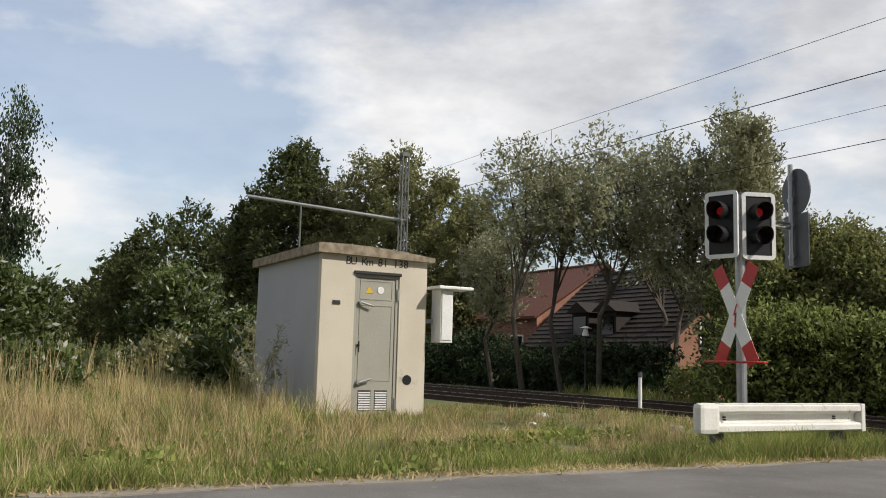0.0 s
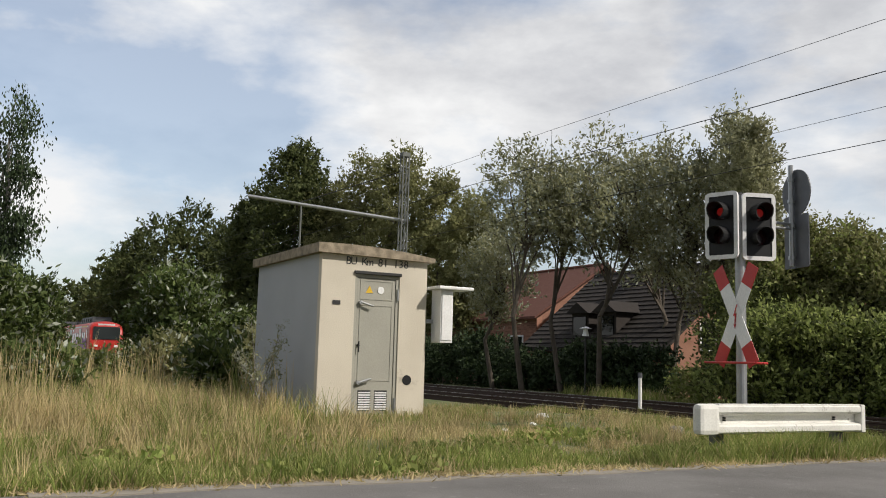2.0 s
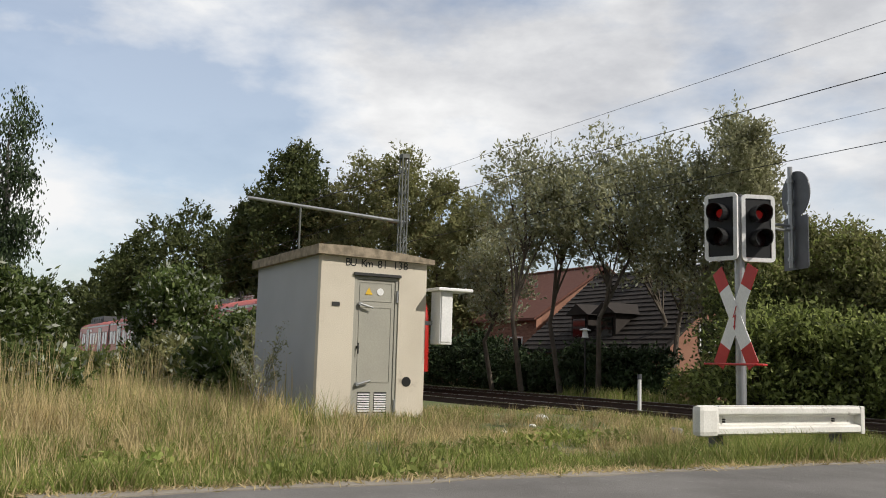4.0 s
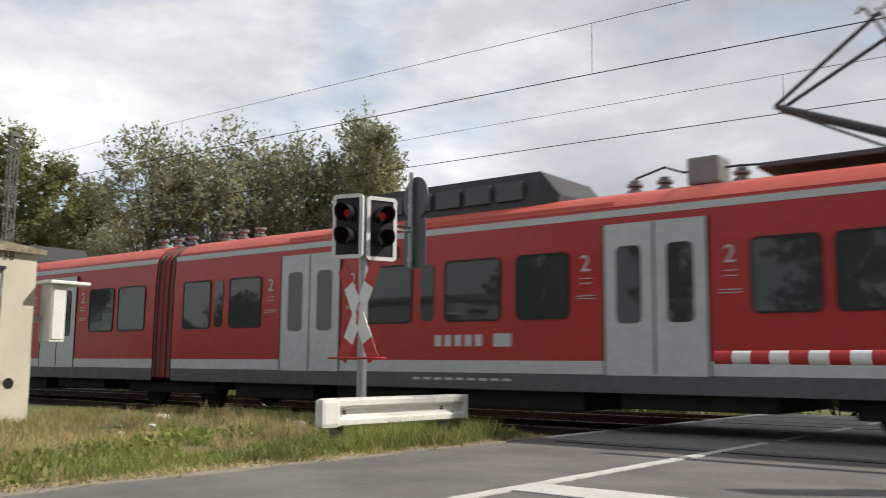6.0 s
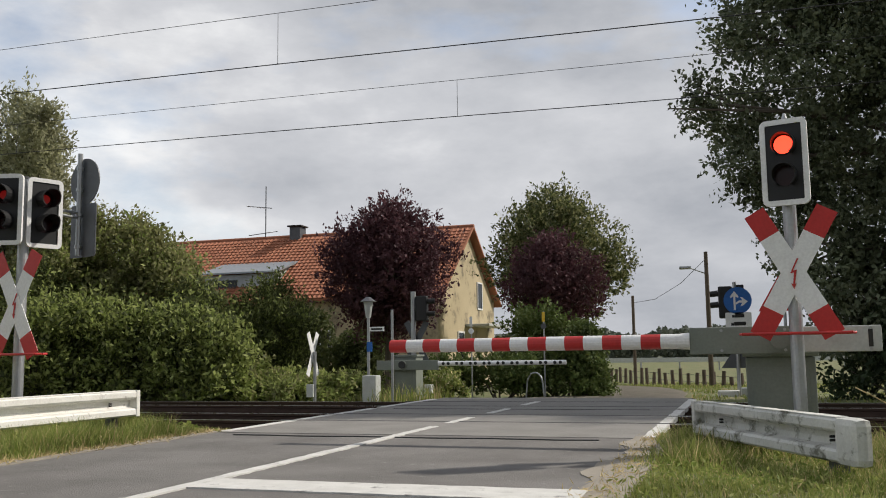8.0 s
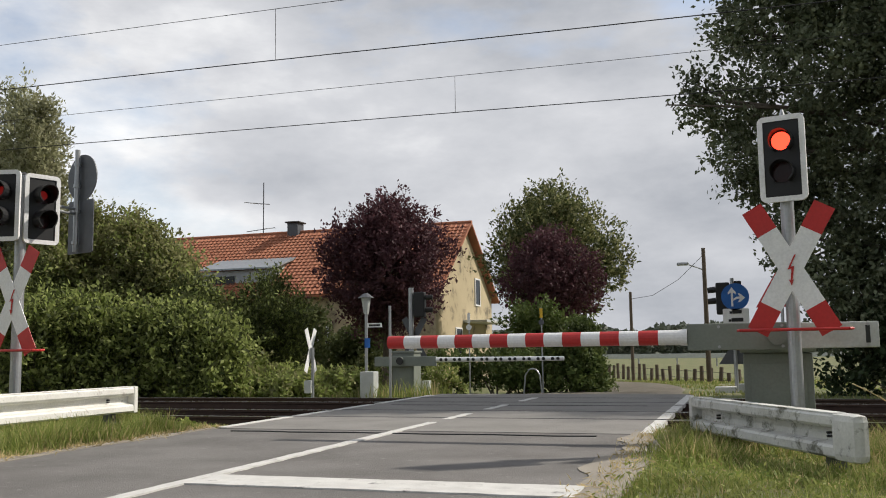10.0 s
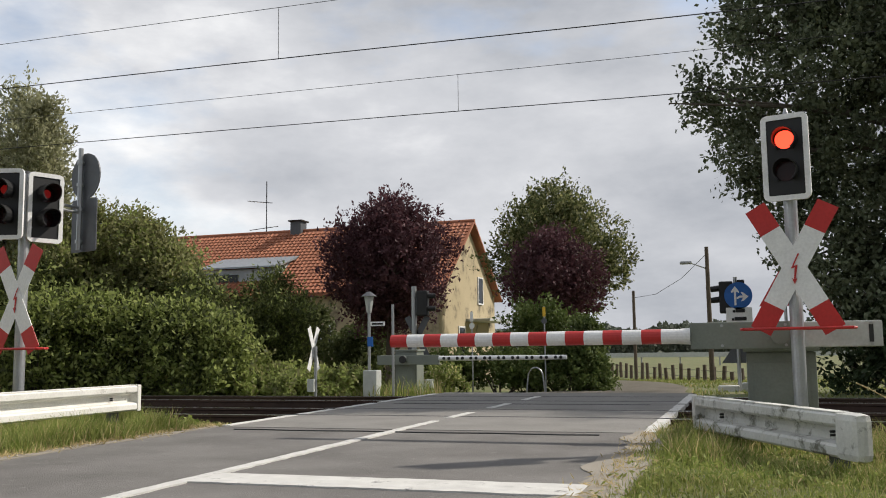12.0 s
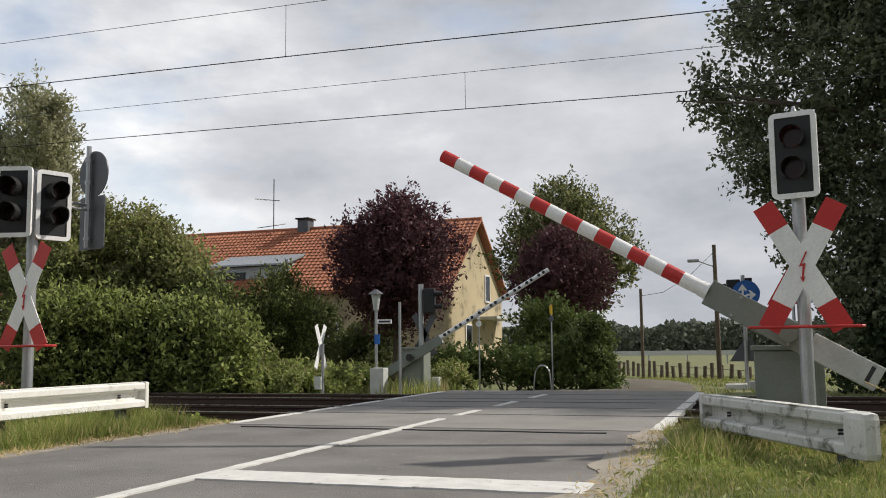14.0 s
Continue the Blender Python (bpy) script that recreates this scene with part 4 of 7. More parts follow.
def build_near_barrier():
    px, py, pz = 0.30, 9.86, 1.03
    ob, arm = boom_barrier("level_crossing_barrier", px, py, 0.0, -1, 3.4, 0.075, 0.66, 0.86, "level crossing barrier with a red and white boom and grey-green housing", False)
    arm.matrix_basis = pose(0, -0.16, pz)
    s = 0.135
    part("counterweight", box(0.22, 0.92, -0.06, 0.06, -s + 0.01, s - 0.01, 0.012), M["pale_grey"], arm, "pale grey counterweight plate")
    part("arm_plate", box(-0.86, 0.21, -0.05, 0.05, -s, s, 0.01), M["green_grey"], arm, "grey-green arm plate")
    for x in (-0.55, 0.05, 0.82):
        for zz in (-0.10, 0.10):
            part("bolt", rod((x, -0.072, zz), (x, -0.045, zz), 0.016, n=6), M["galv"], arm)
    part("weight_slot", box(0.80, 0.84, -0.066, -0.058, -0.08, 0.09), M["dark"], arm)
    part("collar", rod((-0.86, 0, 0), (-0.95, 0, 0), 0.088, 0.080, n=18), M["white"], arm)
    x = -0.95
    n = 16
    L = 3.18 / n
    for k in range(n):
        red = k % 2 == 1
        part("boom_band", rod((x - k * L, 0, 0), (x - (k + 1) * L, 0, 0), 0.078 - 0.0004 * k, n=18), M["red"] if red else M["white"], arm, "red reflective band" if red else "white reflective band", smooth=False)
    ARMS.append((arm, arm.matrix_basis.copy(), 1))


def build_far_barrier():
    px, py, pz = -7.55, 20.0, 0.72
    ob, arm = boom_barrier("level_crossing_barrier", px, py, -0.12, 1, 3, 0.05, 0.54, 1.02, "far level crossing barrier with white boom and grey-green housing", True)
    arm.matrix_basis = pose(0, -0.12, pz + 0.12)
    part("arm_plate", box(-0.65, 0.85, -0.05, 0.05, -0.12, 0.10, 0.01), M["green_grey"], arm)
    part("hub", rod((0, -0.13, 0.0), (0, -0.05, 0.0), 0.085, n=16), M["dark"], arm, "dark hub plate")
    part("boom", rod((0.85, 0, 0.02), (3.78, 0, 0.02), 0.058, 0.05, n=14), M["white"], arm, "white rear side of the boom")
    for k in range(9):
        for dx in (0, 0.12):
            part("reflector", rod((0.98 + k * 0.32 + dx, -0.064, 0.02), (0.98 + k * 0.32 + dx, -0.045, 0.02), 0.036, n=12), M["dark"], arm, "dark round reflector")
    ARMS.append((arm, arm.matrix_basis.copy(), -1))


build_near_barrier()
build_far_barrier()


# ---- train ----
TRAIN_SPEED = 28.3
TRAIN_FRONT = 38.33         # place of the nose at 6.3 s
CAR_LEN = (16.2, 15.1, 15.1, 16.2)
SIDE = 1.42


def body_profile():
    return [(-SIDE, 0.62), (SIDE, 0.62), (SIDE, 1.0), (SIDE, 1.9), (SIDE - 0.01, 2.6), (SIDE - 0.04, 3.04), (SIDE - 0.10, 3.18), (SIDE - 0.27, 3.34), (SIDE - 0.60, 3.46), (0.40, 3.53), (0, 3.55),
            (-0.40, 3.53), (-SIDE + 0.60, 3.46), (-SIDE + 0.27, 3.34), (-SIDE + 0.10, 3.18), (-SIDE + 0.04, 3.04), (-SIDE + 0.01, 2.6), (-SIDE, 1.9), (-SIDE, 1.0)]


def loft(sections):
    """Joins cross-sections, each a place along x with its outline of (y, z)."""
    bm = bmesh.new()
    rows = [[bm.verts.new((x, y, z)) for y, z in pts] for x, pts in sections]
    n = len(rows[0])
    for a, b in zip(rows, rows[1:]):
        for k in range(n):
            bm.faces.new((a[k], a[(k + 1) % n], b[(k + 1) % n], b[k]))
    bm.faces.new(rows[0])
    bm.faces.new(rows[-1][::-1])
    bmesh.ops.recalc_face_normals(bm, faces=bm.faces)
    return bm


def nose_sections(x_tip, inward):
    """Cross-sections from the nose backwards; inward is the sign of x towards the car."""
    out = []
    for d, zt, w in ((0.0, 1.60, 0.84), (0.05, 2.15, 0.92), (0.13, 2.65, 0.955), (0.24, 3.10, 0.975), (0.40, 3.38, 0.988), (0.62, 3.51, 0.996), (1.0, 3.55, 1.0)):
        k = (zt - 0.62) / (3.55 - 0.62)
        out.append((x_tip + inward * d, [(y * w, 0.62 + (z - 0.62) * (k if z > 1.0 else min(1, k + 0.0))) for y, z in body_profile()]))
    return out


def side_panel(x0, x1, z0, z1, r, proud=0.006, side=-1, depth=0.02):
    """A rounded plate on the car's side; side -1 faces the road's near end."""
    y = side * (SIDE + proud)
    m = Matrix.Translation(((x0 + x1) / 2, y, (z0 + z1) / 2)) @ Matrix(((1, 0, 0, 0), (0, 0, 1, 0), (0, 1, 0, 0), (0, 0, 0, 1)))
    bm = prism(rounded(abs(x1 - x0), z1 - z0, min(r, (z1 - z0) / 2.01, abs(x1 - x0) / 2.01), 3), depth, m if side < 0 else m @ Matrix.Translation((0, 0, -depth)))
    bmesh.ops.recalc_face_normals(bm, faces=bm.faces)
    return bm


def side_bands(name, x0, x1, z0, z1, proud, mat, parent, label="", inset=0.0):
    """The same band along both sides, each a part of its own."""
    for s in (-1, 1):
        ys = sorted((s * (SIDE + proud - inset), s * (SIDE + proud - 0.012 - inset)))
        part(name, box(x0, x1, ys[0], ys[1], z0, z1), mat, parent, label)


def build_car(train, k, x0, x1, first_class):
    """A car from x0 (rear) to x1 (front), with doors and windows on both sides."""
    L = x1 - x0
    front_end, rear_end = k == 0, k == 3
    gap = 0.34
    a = x0 + (1.3 if rear_end else gap)
    b = x1 - (1.3 if front_end else gap)
    secs = []
    if rear_end:
        secs += nose_sections(x0, 1)
    else:
        secs.append((a, body_profile()))
    if front_end:
        secs += nose_sections(x1, -1)[::-1]
    else:
        secs.append((b, body_profile()))
    car = part("car_body", loft(secs), M["train_red"], train, "red multiple-unit car with pale doors and dark windows", smooth=False)
    # roof skin over the red shell, its red paled for sky light on top
    prof = [p for p in body_profile() if p[1] > 3.1]
    bm = bmesh.new()
    rows = []
    for x in (a, b):
        rows.append([bm.verts.new((x, y * 1.002, z + 0.008)) for y, z in prof])
    for i in range(len(prof) - 1):
        bm.faces.new((rows[0][i], rows[0][i + 1], rows[1][i + 1], rows[1][i]))
    bmesh.ops.recalc_face_normals(bm, faces=bm.faces)
    part("roof_skin", bm, M["train_roof"], car, "red roof with sky light put into its paler colour", smooth=True)
    xs0, xs1 = (x0 + 0.12 if rear_end else a), (x1 - 0.12 if front_end else b)
    side_bands("white_band", xs0 + (0.2 if rear_end else 0), xs1 - (0.2 if front_end else 0), 0.81, 1.0, 0.004, M["train_white"], car, "pale grey band along the sill")
    side_bands("skirt", xs0 + (0.3 if rear_end else 0), xs1 - (0.3 if front_end else 0), 0.56, 0.808, 0.003, M["train_skirt"], car, "dark grey skirt")
    side_bands("eaves_band", a, b, 3.03, 3.13, 0.004, M["train_white"], car, "pale grey band under the roof", inset=0.035)
    if front_end or rear_end:
        e0, e1 = (x0 + 1.6, x0 + 4.9) if rear_end else (x1 - 4.9, x1 - 1.6)
        side_bands("first_class_band", e0, e1, 3.035, 3.125, 0.009, M["yellow"], car, "yellow first class band", inset=0.035)
    # doors
    if k in (1, 2):
        doors = (x0 + 4.42, x1 - 3.95) if k == 2 else (x0 + 3.95, x1 - 4.42)
    elif rear_end:
        doors = (x0 + 5.6, x1 - 4.18)
    else:
        doors = (x0 + 4.18, x1 - 5.6)
    for xd in doors:
        for s in (-1, 1):
            d = part("door", side_panel(xd - 0.76, xd + 0.76, 0.80, 2.92, 0.03, 0.012, s), M["train_white"], car, "pale grey double door")
            for sx in (-1, 1):
                part("door_window", side_panel(xd + sx * 0.38 - 0.19, xd + sx * 0.38 + 0.19, 1.52, 2.60, 0.08, 0.017, s), M["train_pane"], d)
            part("door_gap", side_panel(xd - 0.012, xd + 0.012, 0.82, 2.90, 0.004, 0.0165, s), M["black"], d)
            for q in (-0.765, 0.765):
                part("door_seal", side_panel(xd + q - 0.014, xd + q + 0.014, 0.80, 2.92, 0.004, 0.014, s), M["black"], d)
        for sx in (-1, 1):
            xm = xd + sx * 1.06
            num = "1" if first_class and xd == doors[0 if rear_end else 1] and sx == (-1 if rear_end else 1) else "2"
            fm = Matrix.Translation((xm, -SIDE - 0.008, 2.28)) @ Matrix(((1, 0, 0, 0), (0, 0, -1, 0), (0, 1, 0, 0), (0, 0, 0, 1)))
            writing("class_number", num, 0.34, fm, M["train_white"], car)
            bm = bmesh.new()
            for z in (2.17, 2.10, 1.92, 1.88):
                ln = 0.10 if z > 2 else 0.15
                add_box(bm, xm - ln, xm + ln, -SIDE - 0.008, -SIDE - 0.002, z, z + 0.012)
            part("notice_bars", bm, M["train_white"], car)["kind"] = "stuff"
    # windows between the doors and beyond them
    spans = [(a + (1.15 if rear_end else 0.35), doors[0] - 1.35), (doors[0] + 1.35, doors[1] - 1.35), (doors[1] + 1.35, b - (1.15 if front_end else 0.35))]
    for n, (u, v) in enumerate(spans):
        w = v - u
        if w < 0.8:
            continue
        lay = [(0.0, 0.36), (0.42, 0.53), (0.62, 1.0)] if w > 2.2 else [(0.0, 0.44), (0.54, 1.0)]
        if n == 1:
            lay = [(0.0, 0.26), (0.31, 0.38), (0.44, 0.70), (0.78, 1.0)]
        for f0, f1 in lay:
            for s in (-1, 1):
                win = part("window", side_panel(u + w * f0, u + w * f1, 1.63, 2.56, 0.09, 0.006, s), M["train_pane"], car, "dark tinted window")
                if f1 - f0 > 0.2:
                    part("seal", ring_frame(w * (f1 - f0) + 0.05, 0.98, 0.10, 0.03, 0.012, Matrix.Translation((u + w * (f0 + f1) / 2, s * (SIDE + 0.002), 2.095)) @ Matrix(((1, 0, 0, 0), (0, 0, s, 0), (0, 1, 0, 0), (0, 0, 0, 1)))), M["black"], win)
    # dark sign window over the middle
    part("destination_window", side_panel(doors[0] + 1.3, doors[0] + 2.1, 2.70, 2.90, 0.03, 0.006, -1), M["train_pane"], car)
    # bars in place of the operator's mark
    if k != 0:
        c = (doors[0] + doors[1]) / 2 + 0.3
        for i in range(5):
            part("mark_bar", box(c - 0.75 + i * 0.20, c - 0.75 + i * 0.20 + 0.13, -SIDE - 0.008, -SIDE - 0.001, 1.22, 1.40), M["train_white"], car)
        part("mark_bar", box(c + 0.40, c + 0.72, -SIDE - 0.008, -SIDE - 0.001, 1.21, 1.41), M["train_white"], car)
        bm = bmesh.new()
        for i in range(9):
            add_box(bm, c - 1.2 + i * 0.22, c - 1.2 + i * 0.22 + 0.15, -SIDE - 0.008, -SIDE - 0.001, 0.69, 0.73)
        part("notice_bars", bm, M["train_white"], car)["kind"] = "stuff"
    # roof equipment
    if k in (0, 3):
        e0, e1 = (x0 + 2.9, x0 + 9.6) if rear_end else (x1 - 9.6, x1 - 2.9)
    else:
        e0, e1 = (x0 + 4.9, x0 + 9.3) if k == 2 else (x1 - 9.3, x1 - 4.9)
    unit = part("roof_unit", loft([(e0, [(-0.85, 3.4), (0.85, 3.4), (0.80, 3.6), (-0.80, 3.6)]), (e0 + 0.35, [(-0.95, 3.4), (0.95, 3.4), (0.80, 4.0), (-0.80, 4.0)]),
                                   (e1 - 0.35, [(-0.95, 3.4), (0.95, 3.4), (0.80, 4.0), (-0.80, 4.0)]), (e1, [(-0.85, 3.4), (0.85, 3.4), (0.80, 3.6), (-0.80, 3.6)])]), M["ac"], train, "dark grey roof equipment fairing")
    for i in range(5):
        xg = e0 + 0.8 + i * (e1 - e0 - 1.9) / 4
        part("grille", box(xg, xg + 0.5, -0.955, -0.90, 3.55, 3.85, m=None), M["sign_back"], unit)
    part("roof_seam", box(e0 - 1.2, e1 + 1.2, -SIDE + 0.13, -SIDE + 0.22, 3.20, 3.27), M["train_roof"], car)
    # underframe boxes
    u0, u1 = x0 + (4.2 if rear_end else 2.0), x1 - (4.2 if front_end else 2.0)
    for i in range(4):
        c0 = u0 + (u1 - u0) * (i + 0.08) / 4
        c1 = u0 + (u1 - u0) * (i + 0.86) / 4
        part("underfloor_box", box(c0, c1, -1.25, 1.25, 0.28 + 0.06 * (i % 2), 0.60, 0.02), M["train_under"], train)
    if rear_end or front_end:
        tip, inw = (x0, 1) if rear_end else (x1, -1)
        sx = tip + inw * 0.20
        # windscreen on the sloping front, lamps, coupler, cab doors
        bm = bmesh.new()
        v = [bm.verts.new(p) for p in ((tip - inw * 0.045, -1.12, 1.98), (tip - inw * 0.045, 1.12, 1.98), (tip + inw * 0.155, 1.10, 3.06), (tip + inw * 0.155, -1.10, 3.06))]
        bm.faces.new(v)
        bmesh.ops.solidify(bm, geom=bm.faces[:], thickness=0.03)
        part("windscreen", bm, M["train_pane"], car, "dark raked windscreen")
        part("brow", box(tip + inw * 0.4 - 0.1, tip + inw * 0.4 + 0.1, -0.7, 0.7, 3.16, 3.32, 0.03), M["train_white"], car, "pale destination panel over the windscreen")
        for sy in (-1, 1):
            part("headlight", box(tip - 0.03, tip + 0.06, sy * 0.82 - 0.16, sy * 0.82 + 0.16, 1.32, 1.50, 0.03), M["white"], car, "pale lamp glass")
            cd = part("cab_door", side_panel(tip + inw * 1.08, tip + inw * 1.78, 1.05, 2.90, 0.08, 0.005, sy), M["train_red"], car, "red cab door")
            part("door_seam", ring_frame(0.73, 1.88, 0.09, 0.018, 0.010, Matrix.Translation((tip + inw * 1.43, sy * (SIDE + 0.004), 1.975)) @ Matrix(((1, 0, 0, 0), (0, 0, sy, 0), (0, 1, 0, 0), (0, 0, 0, 1)))), M["bellows"], cd)
            part("cab_handle", rod((tip + inw * 1.70, sy * (SIDE + 0.03), 1.15), (tip + inw * 1.70, sy * (SIDE + 0.03), 1.50), 0.014, n=8), M["train_white"], cd)
            part("cab_door_window", side_panel(tip + inw * 1.18, tip + inw * 1.68, 2.02, 2.80, 0.06, 0.010, sy), M["train_pane"], cd)
            part("crest_patch", side_panel(tip + inw * 1.30, tip + inw * 1.54, 1.58, 1.84, 0.06, 0.010, sy), M["train_white"], cd, "small pale patch on the door")
            part("step", box(min(tip + inw * 1.1, tip + inw * 1.7), max(tip + inw * 1.1, tip + inw * 1.7), sy * 1.36 - 0.06, sy * 1.36 + 0.06, 0.36, 0.58), M["sign_back"], car)
        part("bumper", box(min(tip, tip + inw * 0.5), max(tip, tip + inw * 0.5), -1.05, 1.05, 0.42, 1.0, 0.06), M["train_white"], car, "pale grey bumper skirt")
        part("coupler", rod((tip - inw * 0.28, 0, 0.72), (tip + inw * 0.2, 0, 0.72), 0.12), M["train_under"], car)
    return car


def bogie(train, xc):
    b = part("bogie", box(xc - 1.75, xc + 1.75, -1.08, 1.08, 0.40, 0.66, 0.05), M["train_under"], train, "black bogie")
    for sx in (-0.95, 0.95):
        for sy in (-0.78, 0.78):
            w = part("wheel", rod((xc + sx, sy - 0.06, 0.39), (xc + sx, sy + 0.06, 0.39), 0.385, n=24), M["train_under"], b, "dark steel wheel")
    for sy in (-1.12, 1.12):
        part("side_frame", box(xc - 1.5, xc + 1.5, sy - 0.06, sy + 0.06, 0.30, 0.52, 0.04), M["train_under"], b)


def pantograph(train, xc):
    base = part("pantograph", box(xc - 1.3, xc + 1.3, -0.55, 0.55, 3.66, 3.74, 0.02), M["sign_back"], train, "raised grey pantograph")
    knee, head = xc - 1.15, xc + 0.35
    for sy in (-0.45, 0.45):
        part("lower_arm", rod((xc + 0.9, sy * 0.5, 3.78), (knee, sy * 0.25, 4.62), 0.045), M["sign_back"], base)
        part("upper_arm", rod((knee, sy * 0.25, 4.62), (head, sy, 5.56), 0.03), M["sign_back"], base)
    part("control_rod", rod((xc + 0.4, 0, 3.78), (knee + 0.1, 0, 4.55), 0.02), M["sign_back"], base)
    for dx in (-0.16, 0.16):
        bm = bmesh.new()
        ys = [-0.95, -0.75, -0.5, 0, 0.5, 0.75, 0.95]
        zs = [5.42, 5.56, 5.615, 5.625, 5.615, 5.56, 5.42]
        for i in range(6):
            add_rod(bm, (head + dx, ys[i], zs[i]), (head + dx, ys[i + 1], zs[i + 1]), 0.022, n=8)
        part("contact_strip", bm, M["dark"], base)
    part("cross_tube", rod((head, -0.6, 5.56), (head, 0.6, 5.56), 0.022), M["sign_back"], base)
    for i, dx in enumerate((-3.4, -2.9, -1.7, 1.9, 2.6)):
        bm = bmesh.new()
        for j in range(5):
            add_rod(bm, (xc + dx, 0, 3.56 + j * 0.055), (xc + dx, 0, 3.56 + j * 0.055 + 0.04), 0.13 if j % 2 else 0.085, n=14)
        part("insulator", bm, M["porcelain"], base, "ribbed grey insulator")
    part("breaker", box(xc - 2.45, xc - 1.95, -0.25, 0.25, 3.6, 4.02, 0.05), M["porcelain"], base)
    bm = bmesh.new()
    p = [(xc - 3.4, 3.85), (xc - 2.9, 3.98), (xc - 2.6, 3.86), (xc - 1.75, 3.86), (xc - 0.9, 3.8)]
    for (u, z), (u2, z2) in zip(p, p[1:]):
        add_rod(bm, (u, 0, z), (u2, 0, z2), 0.018, n=6)
    part("conductor", bm, M["dark"], base)


def roof_cable(train, xc):
    """The looped high-voltage line over a gangway."""
    bm = bmesh.new()
    for s in (-1, 1):
        pts = [(xc + s * 0.4, 3.62), (xc + s * 0.55, 3.80), (xc + s * 1.2, 3.86), (xc + s * 1.7, 3.86)]
        for a, b in zip(pts, pts[1:]):
            add_rod(bm, (a[0], -0.3, a[1]), (b[0], -0.3, b[1]), 0.016, n=6)
    add_rod(bm, (xc - 0.4, -0.3, 3.60), (xc + 0.4, -0.3, 3.60), 0.016, n=6)
    line = part("roof_line", bm, M["dark"], train, "black high-voltage line along the roof")
    for dx in (-0.22, 0.22):
        bm = bmesh.new()
        prev = None
        for i in range(11):
            a = math.pi * i / 10
            p = (xc + dx + 0.16 * math.cos(a), -0.3, 3.62 + 0.42 * math.sin(a) ** 0.7)
            if prev:
                add_rod(bm, prev, p, 0.016, n=6)
            prev = p
        part("cable_loop", bm, M["dark"], line, "dark cable loop over the gangway")
    for s in (-1, 1):
        for d in (0.6, 1.15, 1.7):
            b2 = bmesh.new()
            for j in range(4):
                add_rod(b2, (xc + s * d, -0.3, 3.50 + j * 0.075), (xc + s * d, -0.3, 3.55 + j * 0.075), 0.12 if j % 2 else 0.075, n=12)
            part("insulator", b2, M["porcelain"], line)


def gangway(train, xc):
    bm = bmesh.new()
    secs = []
    n = 13
    for i in range(n):
        x = xc - 0.36 + 0.72 * i / (n - 1)
        k = 0.985 if i % 2 else 0.945
        secs.append((x, [(y * k, 0.62 + (z - 0.62) * (0.995 if i % 2 else 0.975)) for y, z in body_profile()]))
    part("gangway_bellows", loft(secs), M["train_red"], train, "ribbed red gangway bellows")
    for d in (-0.27, -0.09, 0.09, 0.27):
        ring = [(y * 0.997, 0.62 + (z - 0.62) * 0.998) for y, z in body_profile()]
        part("bellows_rib", loft([(xc + d - 0.010, ring), (xc + d + 0.010, ring)]), M["train_skirt"], train, "dark rib of the bellows")
    side_bands("sill_gap", xc - 0.3, xc + 0.3, 0.83, 0.98, -0.06, M["train_skirt"], train)


def graffiti(train, x_front):
    """Round, purple sprayed letters along the lower side of the leading car."""
    rng = random.Random(11)
    y = -SIDE - 0.020
    def plate(name, cx, cz, rx, rz, off, mat, wob=0.12):
        pts = []
        ph = rng.uniform(0, 6)
        for i in range(22):
            a = 2 * math.pi * i / 22
            r = 1 + wob * math.sin(3 * a + ph) + wob * 0.5 * math.sin(5 * a)
            pts.append((cx + rx * r * math.cos(a), max(0.64, min(2.08, cz + rz * r * math.sin(a)))))
        m = Matrix(((1, 0, 0, 0), (0, 0, 1, y - off), (0, 1, 0, 0), (0, 0, 0, 1)))
        bm = prism(pts, 0.004, m)
        bmesh.ops.recalc_face_normals(bm, faces=bm.faces)
        return bm
    big = bmesh.new()
    add_box(big, x_front - 7.1, x_front - 1.6, y - 0.0035, y + 0.002, 0.66, 1.62)
    base = part("graffiti", big, M["purple"], train, "purple spray-painted bubble letters")
    k = 0
    x = x_front - 7.3
    while x < x_front - 1.6:
        rx, rz = rng.uniform(0.42, 0.6), rng.uniform(0.55, 0.68)
        cx, cz = x + rx * 0.8, 1.34 + rng.uniform(-0.06, 0.06)
        part("letter_edge", plate("e", cx, cz, rx * 1.06, rz * 1.06, 0.004 + k * 0.0016, M["violet"]), M["violet"], base)
        part("letter", plate("l", cx, cz, rx * 0.97, rz * 0.97, 0.0048 + k * 0.0016, M["purple"]), M["purple"], base)
        part("letter_core", plate("c", cx + 0.05, cz - 0.05, rx * 0.30, rz * 0.34, 0.0056 + k * 0.0016, M["deep"], 0.2), M["deep"], base)
        part("letter_core", plate("c", cx + 0.06, cz - 0.05, rx * 0.22, rz * 0.25, 0.0062 + k * 0.0016, M["violet"], 0.2), M["violet"], base)
        x += rx * 1.35
        k += 1


def build_train():
    """Along its own x, with the nose at 0 and the rear at minus its length."""
    train = thing("regional_train", pose(TRAIN_FRONT - TRAIN_SPEED * 6.3, TRACKS[0], 0), "red four-car electric regional train with pale grey doors", "train")
    x = 0.0
    joints = []
    for k, L in enumerate(CAR_LEN):
        build_car(train, k, x - L, x, k in (0, 3))
        x -= L
        joints.append(x)
    for j in joints[:-1]:
        gangway(train, j)
        bogie(train, j)
    bogie(train, -2.9)
    bogie(train, joints[-1] + 2.9)
    pantograph(train, joints[1] - 1.5)
    roof_cable(train, joints[0])
    roof_cable(train, joints[2])
    graffiti(train, 0.0)
    return train


TRAIN = build_train()


